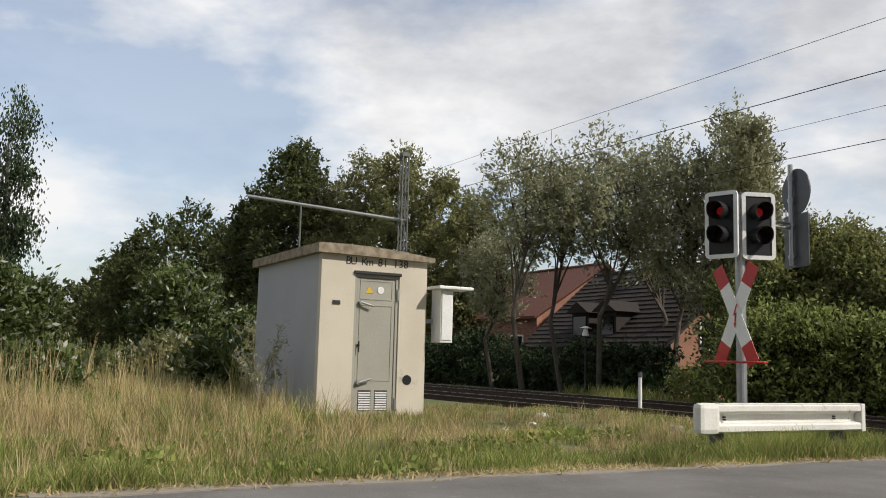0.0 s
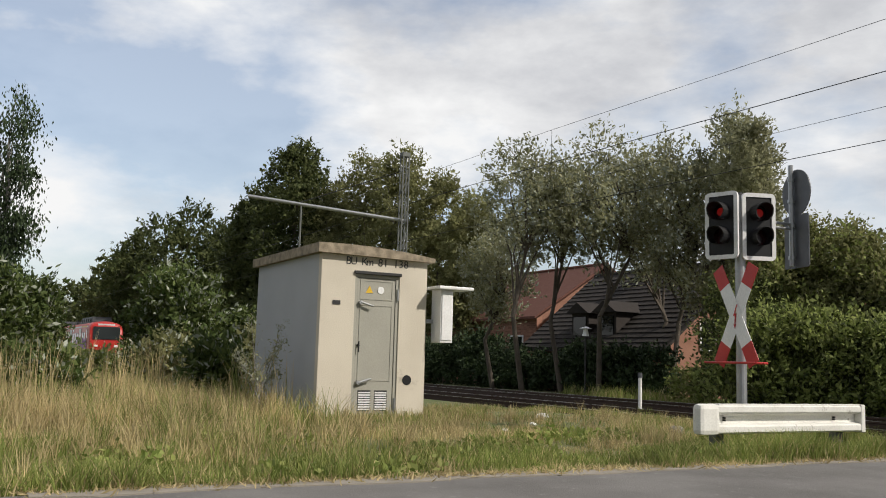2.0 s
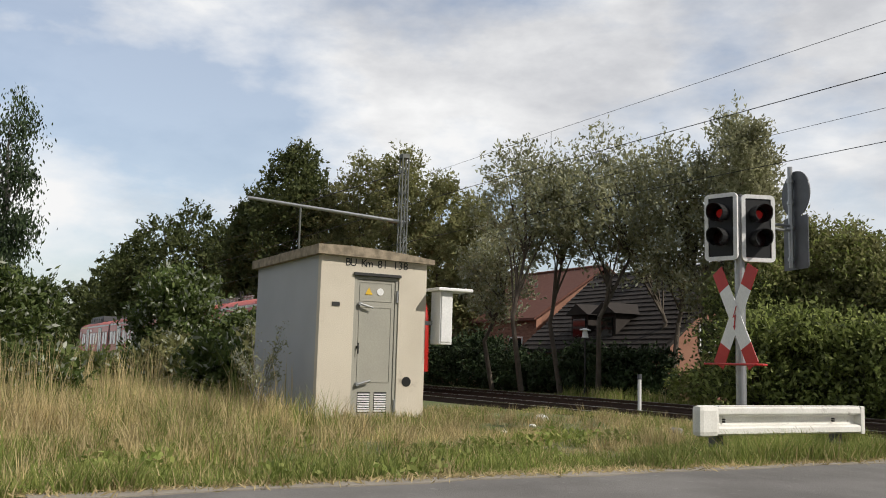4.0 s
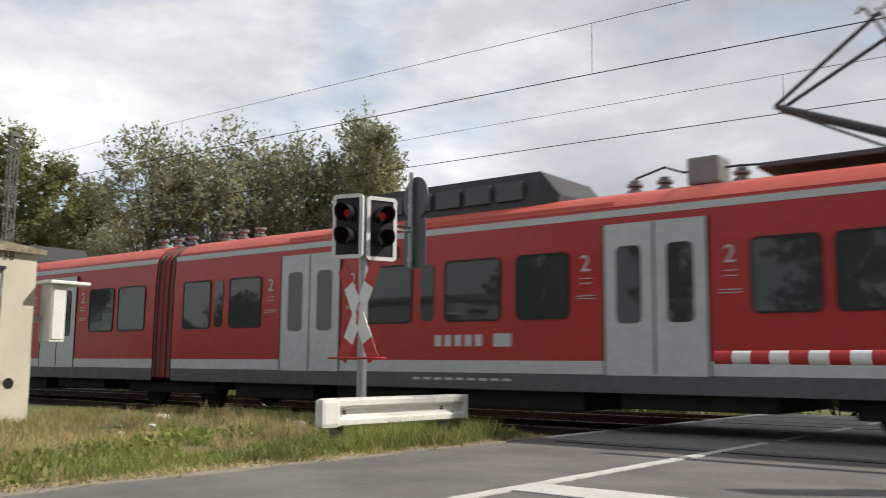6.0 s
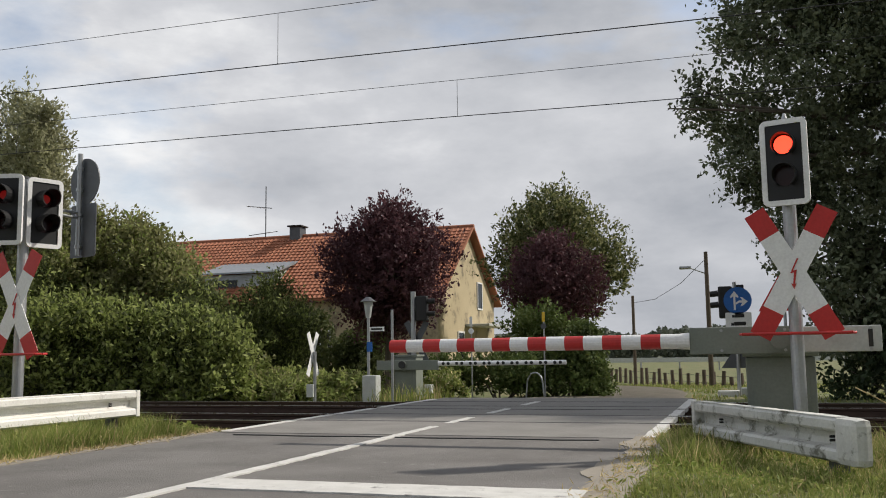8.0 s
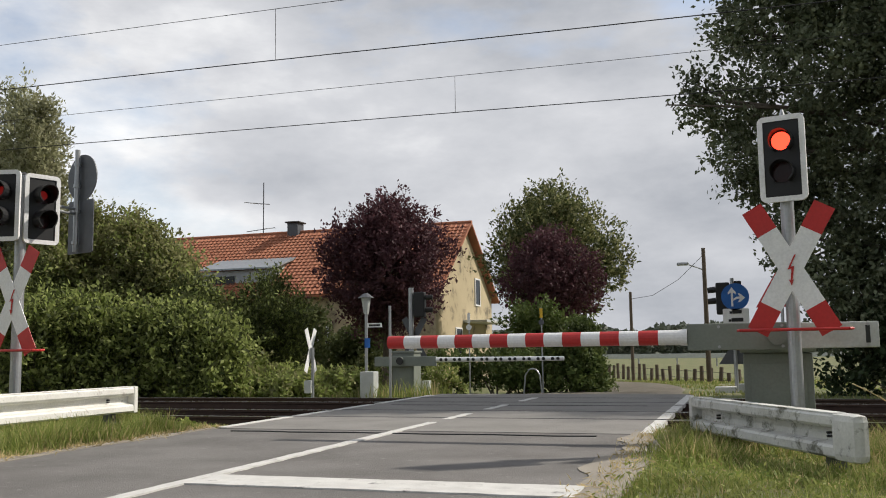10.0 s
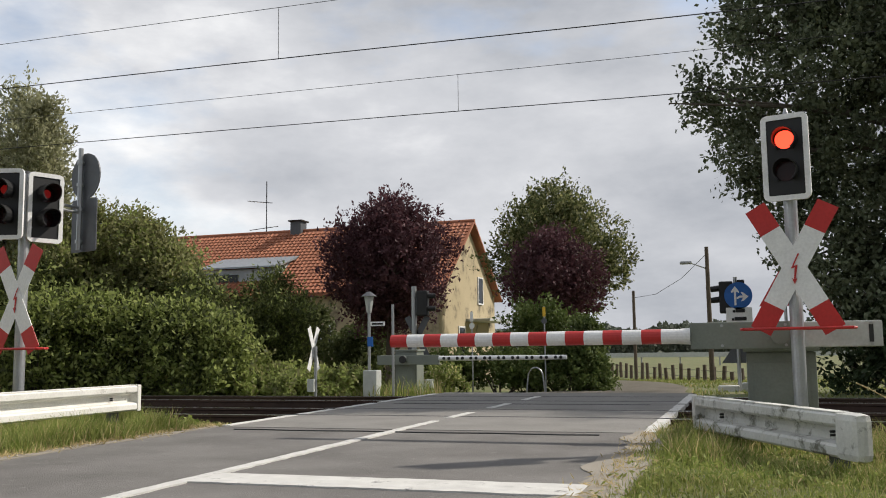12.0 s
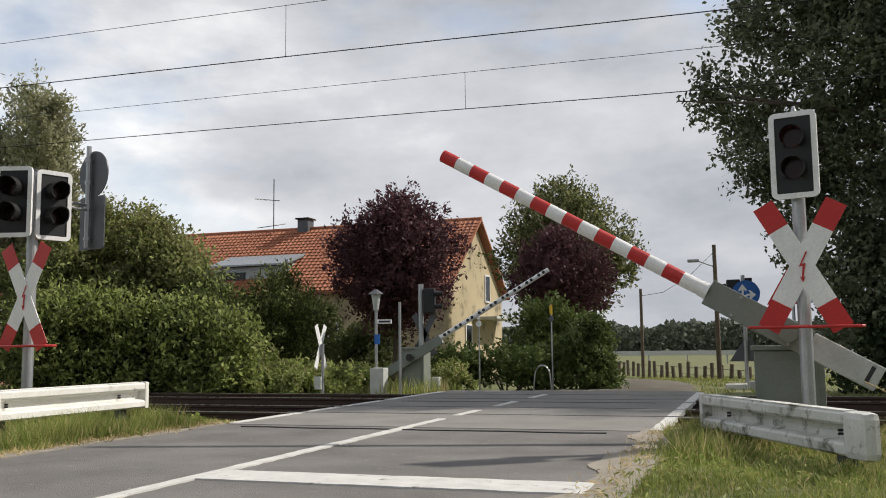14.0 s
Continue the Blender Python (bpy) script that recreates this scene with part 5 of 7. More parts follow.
# ---- trees, shrubs and grass ----
def tree(name, x, y, height, spread, crown_low, mat, label, seed, leaf=0.22, twigs=600, per=16, twig=0.6, base=-0.1, trunk=0.16, bark="bark", lobes=14, droop=0.0, slim=0.5, rise=0.5, extra=None, category="tree", boughs=None, ball=False, fat=0.36, crook=0.02):
    """A tapered trunk with limbs, each limb ending in a lobe of leafy twigs. boughs: the lobes (x, y, z, radius) where the crown is lopsided."""
    rng = np.random.default_rng(seed)
    t = thing(name, pose(x, y, base), label, category)
    lob = []
    mid = (height + crown_low) / 2
    half = (height - crown_low) / 2
    for k in range(lobes):
        f = 1 - 2 * (k + 0.5) / lobes
        a = 2.4 * k + rng.uniform(-0.4, 0.4)
        w = math.sqrt(max(0.0, 1 - f * f)) if ball else (1 - abs(f) ** 2.5) ** 0.6
        rad = spread * fat * rng.uniform(0.8, 1.25) * (1.0 if ball else 0.75 + 0.25 * w)
        out = max(0.0, spread * w - rad) * (1.0 if ball else rng.uniform(0.55, 1.0))
        z = mid + f * (half - rad * 0.8) if ball else max(crown_low + rad * 0.4, mid + f * (half - rad * 0.7) + rng.uniform(-0.25, 0.25) * rad)
        lob.append((out * math.cos(a), out * math.sin(a), min(z, height - rad * 0.85), rad))
    if ball:
        lob.append((0, 0, mid, spread * 0.55))
    if boughs:
        lob = list(boughs)
    bm = bmesh.new()
    pts = [Vector((0, 0, -0.3)), Vector((*(rng.normal(size=2) * crook * height), height * 0.3)), Vector((*(rng.normal(size=2) * crook * height), height * 0.58)), Vector((0, 0, height * 0.82))]
    for i in range(3):
        add_rod(bm, pts[i], pts[i + 1], trunk * (1 - i * 0.3), trunk * (1 - (i + 1) * 0.3), 9)
    for lx, ly, lz, rad in lob:
        tip = Vector((lx, ly, lz))
        root = pts[1].lerp(pts[2], 0.9) if lz > height * 0.72 else pts[1].lerp(pts[2], 0.1 + 0.4 * rng.random()) if lz > height * 0.4 else pts[0].lerp(pts[1], 0.7)
        elbow = root.lerp(tip, 0.5) + Vector((rng.normal() * 0.12, rng.normal() * 0.12, 0.2))
        add_rod(bm, root, elbow, trunk * 0.42, trunk * 0.26, 6)
        add_rod(bm, elbow, tip, trunk * 0.26, trunk * 0.08, 6)
        for k in range(2):
            add_rod(bm, elbow.lerp(tip, 0.4 + 0.3 * k), tip + Vector(rng.normal(size=3)) * rad * 0.6, trunk * 0.14, trunk * 0.05, 5)
    part("trunk", bm, M[bark], t, "branching trunk")
    leafage(t, "crown", sprays(rng, lob, twigs, per, twig, leaf, slim, rise, droop), mat, extra, rng, per)
    return t


def leafage(t, name, q, mat, extra, rng, per):
    """Leaves under their plant; a share of the leaves is of a second kind."""
    mats, idx = [M[mat]], None
    if extra:
        mats.append(M[extra[0]])
        idx = (rng.random(len(q) // 4) < extra[1]).astype(np.int32)
    crown = new(name, quads_mesh(name, q, mats, idx))
    crown.parent = t


def shrub(name, x, y, rx, ry, height, mat, label, seed, leaf=0.10, twigs=500, per=16, twig=0.34, base=-0.1, extra=None, slim=0.5, category="shrub", box_like=False, rise=0.6):
    """A shrub that is leafy down to the ground, of uneven lobes on stems."""
    rng = np.random.default_rng(seed)
    t = thing(name, pose(x, y, base), label, category)
    lob = []
    for k in range(14):
        u = (k + 0.5) / 14
        a = 2.4 * k + rng.uniform(-0.3, 0.3)
        rad = min(rx, height) * rng.uniform(0.26, 0.42)
        w = math.sqrt(1 - u ** 2.2)
        if box_like:
            rad = min(ry, height / 2) * 0.7
            lob.append((rng.uniform(-rx, rx), rng.uniform(-0.4, 0.4) * ry, rng.uniform(rad * 0.6, height - rad * 0.9), rad))
        else:
            lob.append((max(0, rx * w - rad * 0.8) * math.cos(a), max(0, ry * w - rad * 0.5) * math.sin(a), max(rad * 0.35, min(height * u * 1.05, height - rad * 0.9)), rad))
    bm = bmesh.new()
    for lx, ly, lz, rad in lob[::2]:
        add_rod(bm, (lx * 0.1, ly * 0.1, -0.2), (lx, ly, lz), 0.03, 0.008, 6)
    part("stem", bm, M["bark"], t)
    leafage(t, "foliage", sprays(rng, lob, twigs, per, twig, leaf, slim, rise), mat, extra, rng, per)
    return t


def polar(t_yaw, r):
    """A place at a bearing (degrees to the left of the track's normal) and a distance."""
    a = radians(t_yaw)
    return -r * math.sin(a), r * math.cos(a)


def at(name, yaw, r, *args, **kw):
    x, y = polar(yaw, r)
    return tree(name, x, y, *args, **kw)


def bush(name, yaw, r, *args, **kw):
    x, y = polar(yaw, r)
    return shrub(name, x, y, *args, **kw)


OAK = ((-4.5, 0.8, 8.7, 1.2), (-5.5, 1.5, 8.8, 0.4), (-3.4, 0.2, 7.2, 1.3), (-5.5, 1.5, 6.8, 0.8), (-6.4, 0.7, 7.0, 0.35), (-5.1, 0.7, 5.5, 0.7), (-4.3, 1.3, 5.0, 1.0), (-3.9, 0.7, 3.5, 0.9),
       (-2.7, 0.9, 5.7, 1.4), (-2.0, 0.0, 7.4, 1.1), (-3.0, 1.2, 9.2, 1.0), (-2.0, 0.9, 3.7, 1.5), (-3.1, 0.5, 2.2, 1.1), (-2.1, 1.3, 1.6, 1.4), (-1.8, 0.5, 9.9, 1.8), (-3.7, 0.7, 10.2, 1.4),
       (-0.4, 0.2, 7.7, 1.5), (-0.5, 0.6, 4.5, 2.1), (-0.9, 0.3, 1.9, 1.6), (1.8, 0.5, 5.0, 2.2), (1.5, 0.3, 8.5, 2.2))


def build_trees():
    # far side of the line, left to right
    for k, (yaw, r, h, s) in enumerate(((87.6, 62, 4.6, 2.4), (85.4, 64, 4.4, 2.2), (83.4, 168, 12.0, 8.0), (81.6, 150, 13.0, 6.0), (80.6, 130, 15.0, 4.6))):
        at("deciduous_tree", yaw, r, h, s, 0.4, "leaf_dark", "dark green tree in a distant row along the line", 100 + k, leaf=0.42 * max(0.8, r / 90), twigs=500, twig=1.2)
    for k, (yaw, r, h, s) in enumerate(((79.6, 96, 13.0, 4.4), (76.8, 88, 15.0, 6.1), (74.4, 84, 12.6, 4.8), (72.7, 66, 13.0, 2.6))):
        at("deciduous_tree", yaw, r, h, s, 0.6, "leaf_dark", "broad dark green tree behind the track", 120 + k, leaf=0.34, twigs=1300, twig=0.9, lobes=18)
    at("deciduous_tree", 70.4, 62, 15.6, 3.9, 1.0, "leaf_dark", "tall dark green tree behind the hut and the track", 140, leaf=0.26, twigs=2200, twig=0.8, lobes=20)
    for k, (yaw, r, h, s) in enumerate(((68.0, 60, 12.5, 3.4), (66.2, 58, 14.0, 3.1), (63.9, 55, 13.8, 3.1), (61.4, 52, 11.8, 2.6), (59.3, 48, 9.7, 2.3))):
        at("deciduous_tree", yaw, r, h, s, 0.8, "leaf", "tall olive-green tree behind the track", 141 + k, leaf=0.22, twigs=1500, twig=0.7, lobes=16, slim=0.45)
    for k, (yaw, r, h, s, low) in enumerate(((57.8, 37, 6.4, 1.8, 2.4), (56.0, 32, 8.7, 1.9, 4.2), (53.6, 33.5, 8.5, 2.1, 4.6), (51.4, 32, 8.9, 2.3, 4.3), (49.2, 34, 8.9, 1.9, 3.9), (47.2, 32, 8.7, 1.7, 3.4), (45.2, 31, 8.2, 1.5, 2.4), (43.4, 31, 9.4, 1.0, 3.2), (42.1, 30, 8.2, 0.8, 3.0))):
        at("willow_tree", yaw, r, h, s, low, "leaf_pale", "wind-blown tree with silvery green leaves above the gardens", 160 + k, leaf=0.16, twigs=500, per=15, twig=0.66, trunk=0.11, slim=0.42, extra=("leaf_white", 0.22), lobes=13, fat=0.33, rise=0.9, crook=0.09)
    # dark hedge along the far side of the tracks
    for k in range(10):
        if k == 8:
            continue
        x = -43.0 + k * 2.75 - (0.9 if k == 7 else 0)
        shrub("garden_shrub", x, 20.9 + 0.4 * (k % 2), 2.0, 1.0, 1.75 - 0.2 * (k % 3) + (0.6 if k < 4 else 0), "leaf_oak", "dense dark green garden shrub beside the railway", 180 + k, leaf=0.15, twigs=520, twig=0.4)
    for k, (yaw, r, h, rx, m) in enumerate(((42.8, 26, 3.3, 1.4, "leaf_dark"), (41.0, 27, 4.4, 1.5, "leaf"), (38.7, 27.5, 5.0, 1.2, "leaf"), (36.5, 26.5, 4.5, 1.1, "leaf"), (34.7, 26, 3.7, 0.95, "leaf"), (33.2, 25, 2.7, 0.9, "leaf_dark"))):
        bush("garden_shrub", yaw, r, rx, 1.2, h, m, "tall green shrub in the thicket beside the railway", 200 + k, leaf=0.125, twigs=950, twig=0.55, extra=("leaf_bright", 0.25), rise=0.9)
    for k, (yaw, r, h, rx) in enumerate(((42.2, 24, 2.2, 1.3), (39.4, 24, 2.3, 1.5), (36.3, 23.5, 2.1, 1.3), (33.9, 23, 1.9, 1.1), (31.9, 22.5, 1.5, 0.8))):
        bush("bramble_bush", yaw, r, rx, 0.9, h, "leaf_bright", "light green shrub in front of the thicket", 210 + k, leaf=0.13, twigs=620, twig=0.55, extra=("leaf_dark", 0.3), rise=0.9)
    at("young_tree", 42.5, 27.0, 7.9, 1.05, 4.0, "leaf_pale", "slender wind-blown tree with pale leaves", 220, leaf=0.13, twigs=800, twig=0.5, slim=0.42, rise=0.9, trunk=0.08)
    for k, (yaw, r, h, s) in enumerate(((39.6, 27.5, 5.0, 0.8), (37.2, 28, 5.1, 0.7), (35.4, 26.4, 4.3, 0.8))):
        at("young_tree", yaw, r, h, s, 1.6, "leaf", "young green tree rising from the thicket", 222 + k, leaf=0.12, twigs=420, twig=0.45, trunk=0.06, rise=0.9)
    # bramble bank in front of the thicket
    for k, (x, y, rx, h) in enumerate(((-13.6, 20.2, 1.6, 1.2), (-12.3, 20.0, 1.3, 1.2), (-11.0, 19.9, 1.2, 0.62), (-9.9, 19.9, 1.1, 0.5), (-15.5, 20.4, 1.6, 1.2), (-17.5, 20.4, 1.8, 1.3), (-20, 20.4, 1.8, 1.2), (-8.9, 19.9, 0.7, 0.42), (-12.8, 19.3, 1.3, 0.7), (-11.2, 19.3, 1.2, 0.5), (-14.6, 19.4, 1.3, 0.8), (-9.8, 19.3, 0.8, 0.35))):
        shrub("bramble_bush", x, y, rx, 0.9, h, "leaf_bright", "light green bramble spilling towards the rails", 230 + k, leaf=0.115, twigs=420, twig=0.30, extra=("leaf", 0.3), base=-0.15)
    # conical evergreen and the copper plums near the house
    at("clipped_conifer", 28.9, 26, 3.25, 1.3, 0.2, "leaf_bright", "dark green rounded evergreen by the house", 250, leaf=0.12, slim=0.3, extra=("leaf_dark", 0.65), twigs=1300, twig=0.42, base=-0.15, lobes=16, trunk=0.06, rise=1.2, ball=True)
    at("plum_tree", 21.7, 27, 5.65, 2.1, 1.3, "leaf_plum", "dark purple ornamental plum tree", 251, leaf=0.115, twigs=2600, twig=0.5, lobes=20, base=-0.15, ball=True, rise=0.8)
    at("round_maple", 11.1, 40, 8.2, 3.25, 1.8, "leaf", "round green roadside tree", 252, leaf=0.16, twigs=3000, twig=0.6, lobes=24, base=-0.15, ball=True, rise=0.8, extra=("leaf_dark", 0.6), fat=0.32)
    at("plum_tree", 11.3, 36.0, 5.7, 2.1, 1.6, "leaf_plum", "purple plum tree in front of a round green tree", 253, leaf=0.13, twigs=1700, twig=0.5, lobes=18, base=-0.15, ball=True, rise=0.8)
    for k, (x, y, rx, h) in enumerate(((-8.0, 24.5, 1.3, 1.15), (-6.2, 24.8, 1.3, 1.2), (-4.6, 25.2, 1.0, 1.25), (-4.1, 25.6, 0.5, 1.7), (-4.3, 27.2, 0.5, 1.7))):
        shrub("clipped_hedge", x + 0.2, y - 2.2, rx, 0.6, h, "leaf_hedge", "clipped green hedge along the lane", 260 + k, leaf=0.10, twigs=600, twig=0.25, base=-0.15, box_like=k < 2)
    # dark shrubs added to cover the house wall where tree shade would darken it
    for k, (x, y, h) in enumerate(((-15.5, 31.0, 3.0), (-13.2, 30.5, 2.2), (-18.0, 31.5, 3.0))):
        shrub("garden_shrub", x, y, 1.5, 1.0, h, "leaf_dark", "dark shrub added before the house in place of tree shade", 272 + k, leaf=0.15, twigs=500, twig=0.4, base=-0.4)
    shrub("flower_bed", -7.1, 21.3, 0.7, 0.4, 0.7, "leaf_bright", "flowering garden plants with pale blossoms", 279, leaf=0.08, twigs=130, twig=0.2, extra=("petal", 0.12), base=-0.15)
    shrub("garden_shrub", -6.6, 30.5, 1.8, 1.2, 2.6, "leaf_hedge", "leafy green garden shrub behind the hedge", 266, leaf=0.14, twigs=600, twig=0.4, base=-0.15)
    # large tree over the crossing at the right
    tree("oak_tree", 5.5, 21.2, 11.5, 5.2, 1.4, "leaf_crown", "large dark oak hanging over the crossing", 270, leaf=0.125, twigs=8200, per=20, twig=0.62, trunk=0.32, base=-0.2, slim=0.6, boughs=OAK, rise=0.1)
    shrub("garden_shrub", 3.6, 21.3, 2.2, 1.2, 2.0, "leaf_oak", "dark undergrowth below the oak", 271, leaf=0.14, twigs=600, twig=0.4, base=-0.2)
    # birch and bushes at the left
    birch = [(0.55 * math.sin(2.1 * k), 0.55 * math.cos(1.7 * k), 3.6 + 0.56 * k, 0.55 - 0.025 * k) for k in range(13)]
    at("birch_tree", 87.0, 36, 10.4, 1.2, 3.2, "leaf_oak", "slender birch with drooping twigs", 280, leaf=0.15, twigs=430, per=26, twig=1.1, slim=0.42, droop=1.9, rise=0.0, bark="birch", trunk=0.10, boughs=birch)
    for k, (yaw, r, rx, h, m) in enumerate(((77.2, 22.5, 1.35, 2.75, "leaf_hedge"), (73.2, 23.5, 1.1, 1.8, "leaf_hedge"), (85.6, 20, 0.95, 2.1, "leaf_hedge"), (88.5, 19, 1.2, 2.3, "leaf_hedge"), (72.4, 19.0, 0.6, 1.25, "leaf"), (74.8, 17.5, 0.6, 1.0, "leaf_hedge"), (77.6, 19.5, 0.5, 1.0, "leaf"), (84.2, 15.0, 0.45, 0.6, "leaf_hedge"), (82.8, 25, 1.3, 0.55, "leaf_bright"), (80.6, 24, 1.2, 0.55, "leaf_bright"))):
        bush("elder_bush", yaw, r, rx, rx * 0.8, h, m, "leafy green bush with pale leaf undersides in the meadow", 290 + k, leaf=0.14, twigs=int(700 * rx), twig=0.4, extra=("leaf_white", 0.13), base=0.0, rise=1.1, slim=0.42)
    # wood across the meadow, mirrored in the train's windows
    for k in range(9):
        tree("deciduous_tree", -36 + 9 * k, -34 - 5 * (k % 3), 9.0 + 2.5 * (k * 7 % 4), 4.5, 0.6, "leaf_dark", "green tree in a row across the meadow", 320 + k, leaf=0.5, twigs=420, twig=1.2)


def build_far_woods():
    rng = np.random.default_rng(9)
    n = 48000
    yaw = np.radians(rng.uniform(-20, 40, n))
    r = rng.uniform(260, 320, n)
    h = -1 + rng.uniform(0, 1, n) ** 0.8 * (8.2 + 0.7 * np.sin(yaw * 40) + 0.6 * np.sin(yaw * 97) + 0.4 * np.sin(yaw * 230))
    c = np.stack([-r * np.sin(yaw), r * np.cos(yaw), h], 1)
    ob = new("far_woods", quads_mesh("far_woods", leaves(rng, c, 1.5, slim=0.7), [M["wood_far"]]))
    tagged(ob, "row of woods beyond the fields with haze put into its colour", "woods", kind="stuff")


def blades(rng, x, y, z, h, w, bend):
    n = len(x)
    a = rng.uniform(0, 2 * np.pi, n)
    d = np.stack([np.cos(a), np.sin(a), np.zeros(n)], 1)
    l = rng.uniform(0, 2 * np.pi, n)
    k = np.stack([np.cos(l), np.sin(l), np.zeros(n)], 1) * (h * bend * rng.uniform(0.1, 1, n))[:, None]
    base = np.stack([x, y, z], 1)
    mid = base + k * 0.35 + np.array([0, 0, 1]) * (h * 0.55)[:, None]
    tip = base + k + np.array([0, 0, 1]) * h[:, None]
    s = d * (w / 2)[:, None]
    return np.stack([base - s, base + s, mid + s * 0.8, mid - s * 0.8, mid - s * 0.8, mid + s * 0.8, tip + s * 0.1, tip - s * 0.1], 1).reshape(-1, 3)


def heights(x, y):
    return np.array([ground_height(a, b) for a, b in zip(x, y)])


def build_grass():
    rng = np.random.default_rng(21)
    gd = [M["grass_green"], M["grass_dry"]]
    # uneven stands: where straw or green has the upper hand
    stand = lambda x, y: 0.5 + 0.5 * np.tanh(2.2 * (np.sin(1.1 * x + 0.7 * y) + np.sin(2.3 * y - 0.9 * x + 1) + 0.8 * np.sin(3.7 * x + 2.9 * y)))
    # short green verge beside the road and round the hut
    def patch(n, x0, x1, y0, y1, keep, hmin, hmax, w, mats, share, name, label, bend=0.7):
        x, y = rng.uniform(x0, x1, n), rng.uniform(y0, y1, n)
        ok = keep(x, y)
        x, y = x[ok], y[ok]
        h = rng.uniform(hmin, hmax, len(x)) * (0.45 + 0.75 * stand(y + 3, x) + 0.2 * np.sin(x * 4.1) * np.sin(y * 3.7))
        q = blades(rng, x, y, heights(x, y) - 0.02, h, np.full(len(x), w), bend)
        f = np.sin(x * 0.9 + 1.3 * np.sin(y * 0.8)) * 0.5 + 0.5
        pick = (rng.random(len(x)) < share(x, y, f)).astype(np.int32)
        ob = new(name, quads_mesh(name, q, mats, np.repeat(pick, 2)))
        tagged(ob, label, "grass", kind="stuff")
    hut = lambda x, y: ~((x > -15.7) & (x < -12.5) & (y > 4.8) & (y < 6.75))
    edge = lambda y: -6.50 - 0.05 * np.sin(y * 5) - 0.04 * np.sin(y * 13)
    dry_patch = lambda x, y: np.clip(1.25 - np.hypot((x + 9.6 + 0.35 * np.sin(2.1 * y)) / 1.7, (y - 5.6 + 0.3 * np.sin(1.7 * x)) / 2.1), 0, 1) + 0.35 * (np.sin(x * 2.9 + y) * np.sin(y * 2.3) > 0.35)
    bare = lambda x, y: np.sin(x * 0.75 + 1.2) * np.sin(y * 0.9 + 0.4 + 0.3 * x)
    patch(90000, -14.5, -6.4, 1.2, 11.1, lambda x, y: hut(x, y) & (x < edge(y)) & ((bare(x, y) < 0.32) | (rng.random(len(x)) < 0.25)), 0.04, 0.14, 0.008, gd, lambda x, y, f: np.clip(0.42 + 0.55 * dry_patch(x, y), 0, 0.95), "verge_grass", "short green and straw-coloured verge grass")
    patch(30000, -8.0, -6.4, -0.5, 10.9, lambda x, y: (x < edge(y)) & (rng.random(len(x)) < np.clip((x + 8.2) * 0.9, 0.2, 1)), 0.06, 0.20, 0.012, gd, lambda x, y, f: 0.08 + 0 * x, "verge_grass", "lush green grass along the road edge")
    patch(9000, -0.7, 1.5, 6.6, 9.9, lambda x, y: x > -0.86 + 0.10 * np.sin(y * 3), 0.10, 0.27, 0.009, gd, lambda x, y, f: 0.12 + 0.2 * f, "verge_grass", "rank green grass at the foot of the old guard beam", 0.8)
    patch(14000, -8.3, -6.6, 6.9, 10.3, lambda x, y: x < edge(y) - 0.1, 0.16, 0.30, 0.010, gd, lambda x, y, f: 0.10 + 0 * x, "verge_grass", "rank green grass under the guard beam", 0.8)
    patch(60000, -13.0, -6.5, -3.0, 4.8, lambda x, y: (x < edge(y)) & (y < 1.2 + (-x - 6.5) * 0.62), 0.07, 0.25, 0.009, gd, lambda x, y, f: np.clip(0.16 + 0.75 * stand(x, y) * np.clip((-x - 6.4) * 0.7, 0.25, 1), 0.05, 0.92), "meadow_grass", "knee-high green and dry meadow grass", 0.7)
    patch(60000, -27, -11.0, -3.5, 5.0, lambda x, y: hut(x, y) & (y < 0.40 * (-x)) & (y < 4.7), 0.13, 0.44, 0.012, gd, lambda x, y, f: 0.34 + 0.62 * stand(x, y), "meadow_grass", "tall dry meadow grass in straw and green", 0.45)
    patch(9000, -26, -11.5, -3.0, 4.7, lambda x, y: (np.sin(x * 1.3) * np.sin(y * 1.7) > 0.1), 0.55, 1.0, 0.010, gd, lambda x, y, f: 0.85 + 0 * x, "meadow_grass", "tall straw stalks standing above the meadow", 0.25)
    patch(26000, -32, -14.5, 4.6, 11.0, lambda x, y: hut(x, y) & (y < -0.315 * x), 0.3, 0.9, 0.02, gd, lambda x, y, f: 0.35 + 0.2 * f, "meadow_grass", "tall rank meadow grass beyond the hut", 0.5)
    patch(56000, -0.98, 4.5, 4.2, 10.9, lambda x, y: x > -0.86 + 0.10 * np.sin(y * 3) + 0.04 * np.sin(y * 11), 0.05, 0.18, 0.008, gd, lambda x, y, f: 0.08 + 0.18 * f, "verge_grass", "green verge grass round the guard beam")
    patch(9000, -26, -6.6, 18.7, 21.5, lambda x, y: x < -6.7, 0.1, 0.4, 0.02, gd, lambda x, y, f: 0.2 + 0 * x, "verge_grass", "green grass along the far side of the rails")
    patch(26000, -9.0, 9, 19.4, 60, lambda x, y: (x > np.interp(y, [19, 20.2, 22, 25, 28, 31, 34, 38, 44, 52, 62], [-0.9, -1.0, -1.3, -1.4, -1.75, -2.3, -2.95, -3.85, -5.3, -8.7, -9])), 0.03, 0.11, 0.03, gd, lambda x, y, f: 0.12 + 0 * x, "meadow_grass", "green roadside grass beyond the crossing")


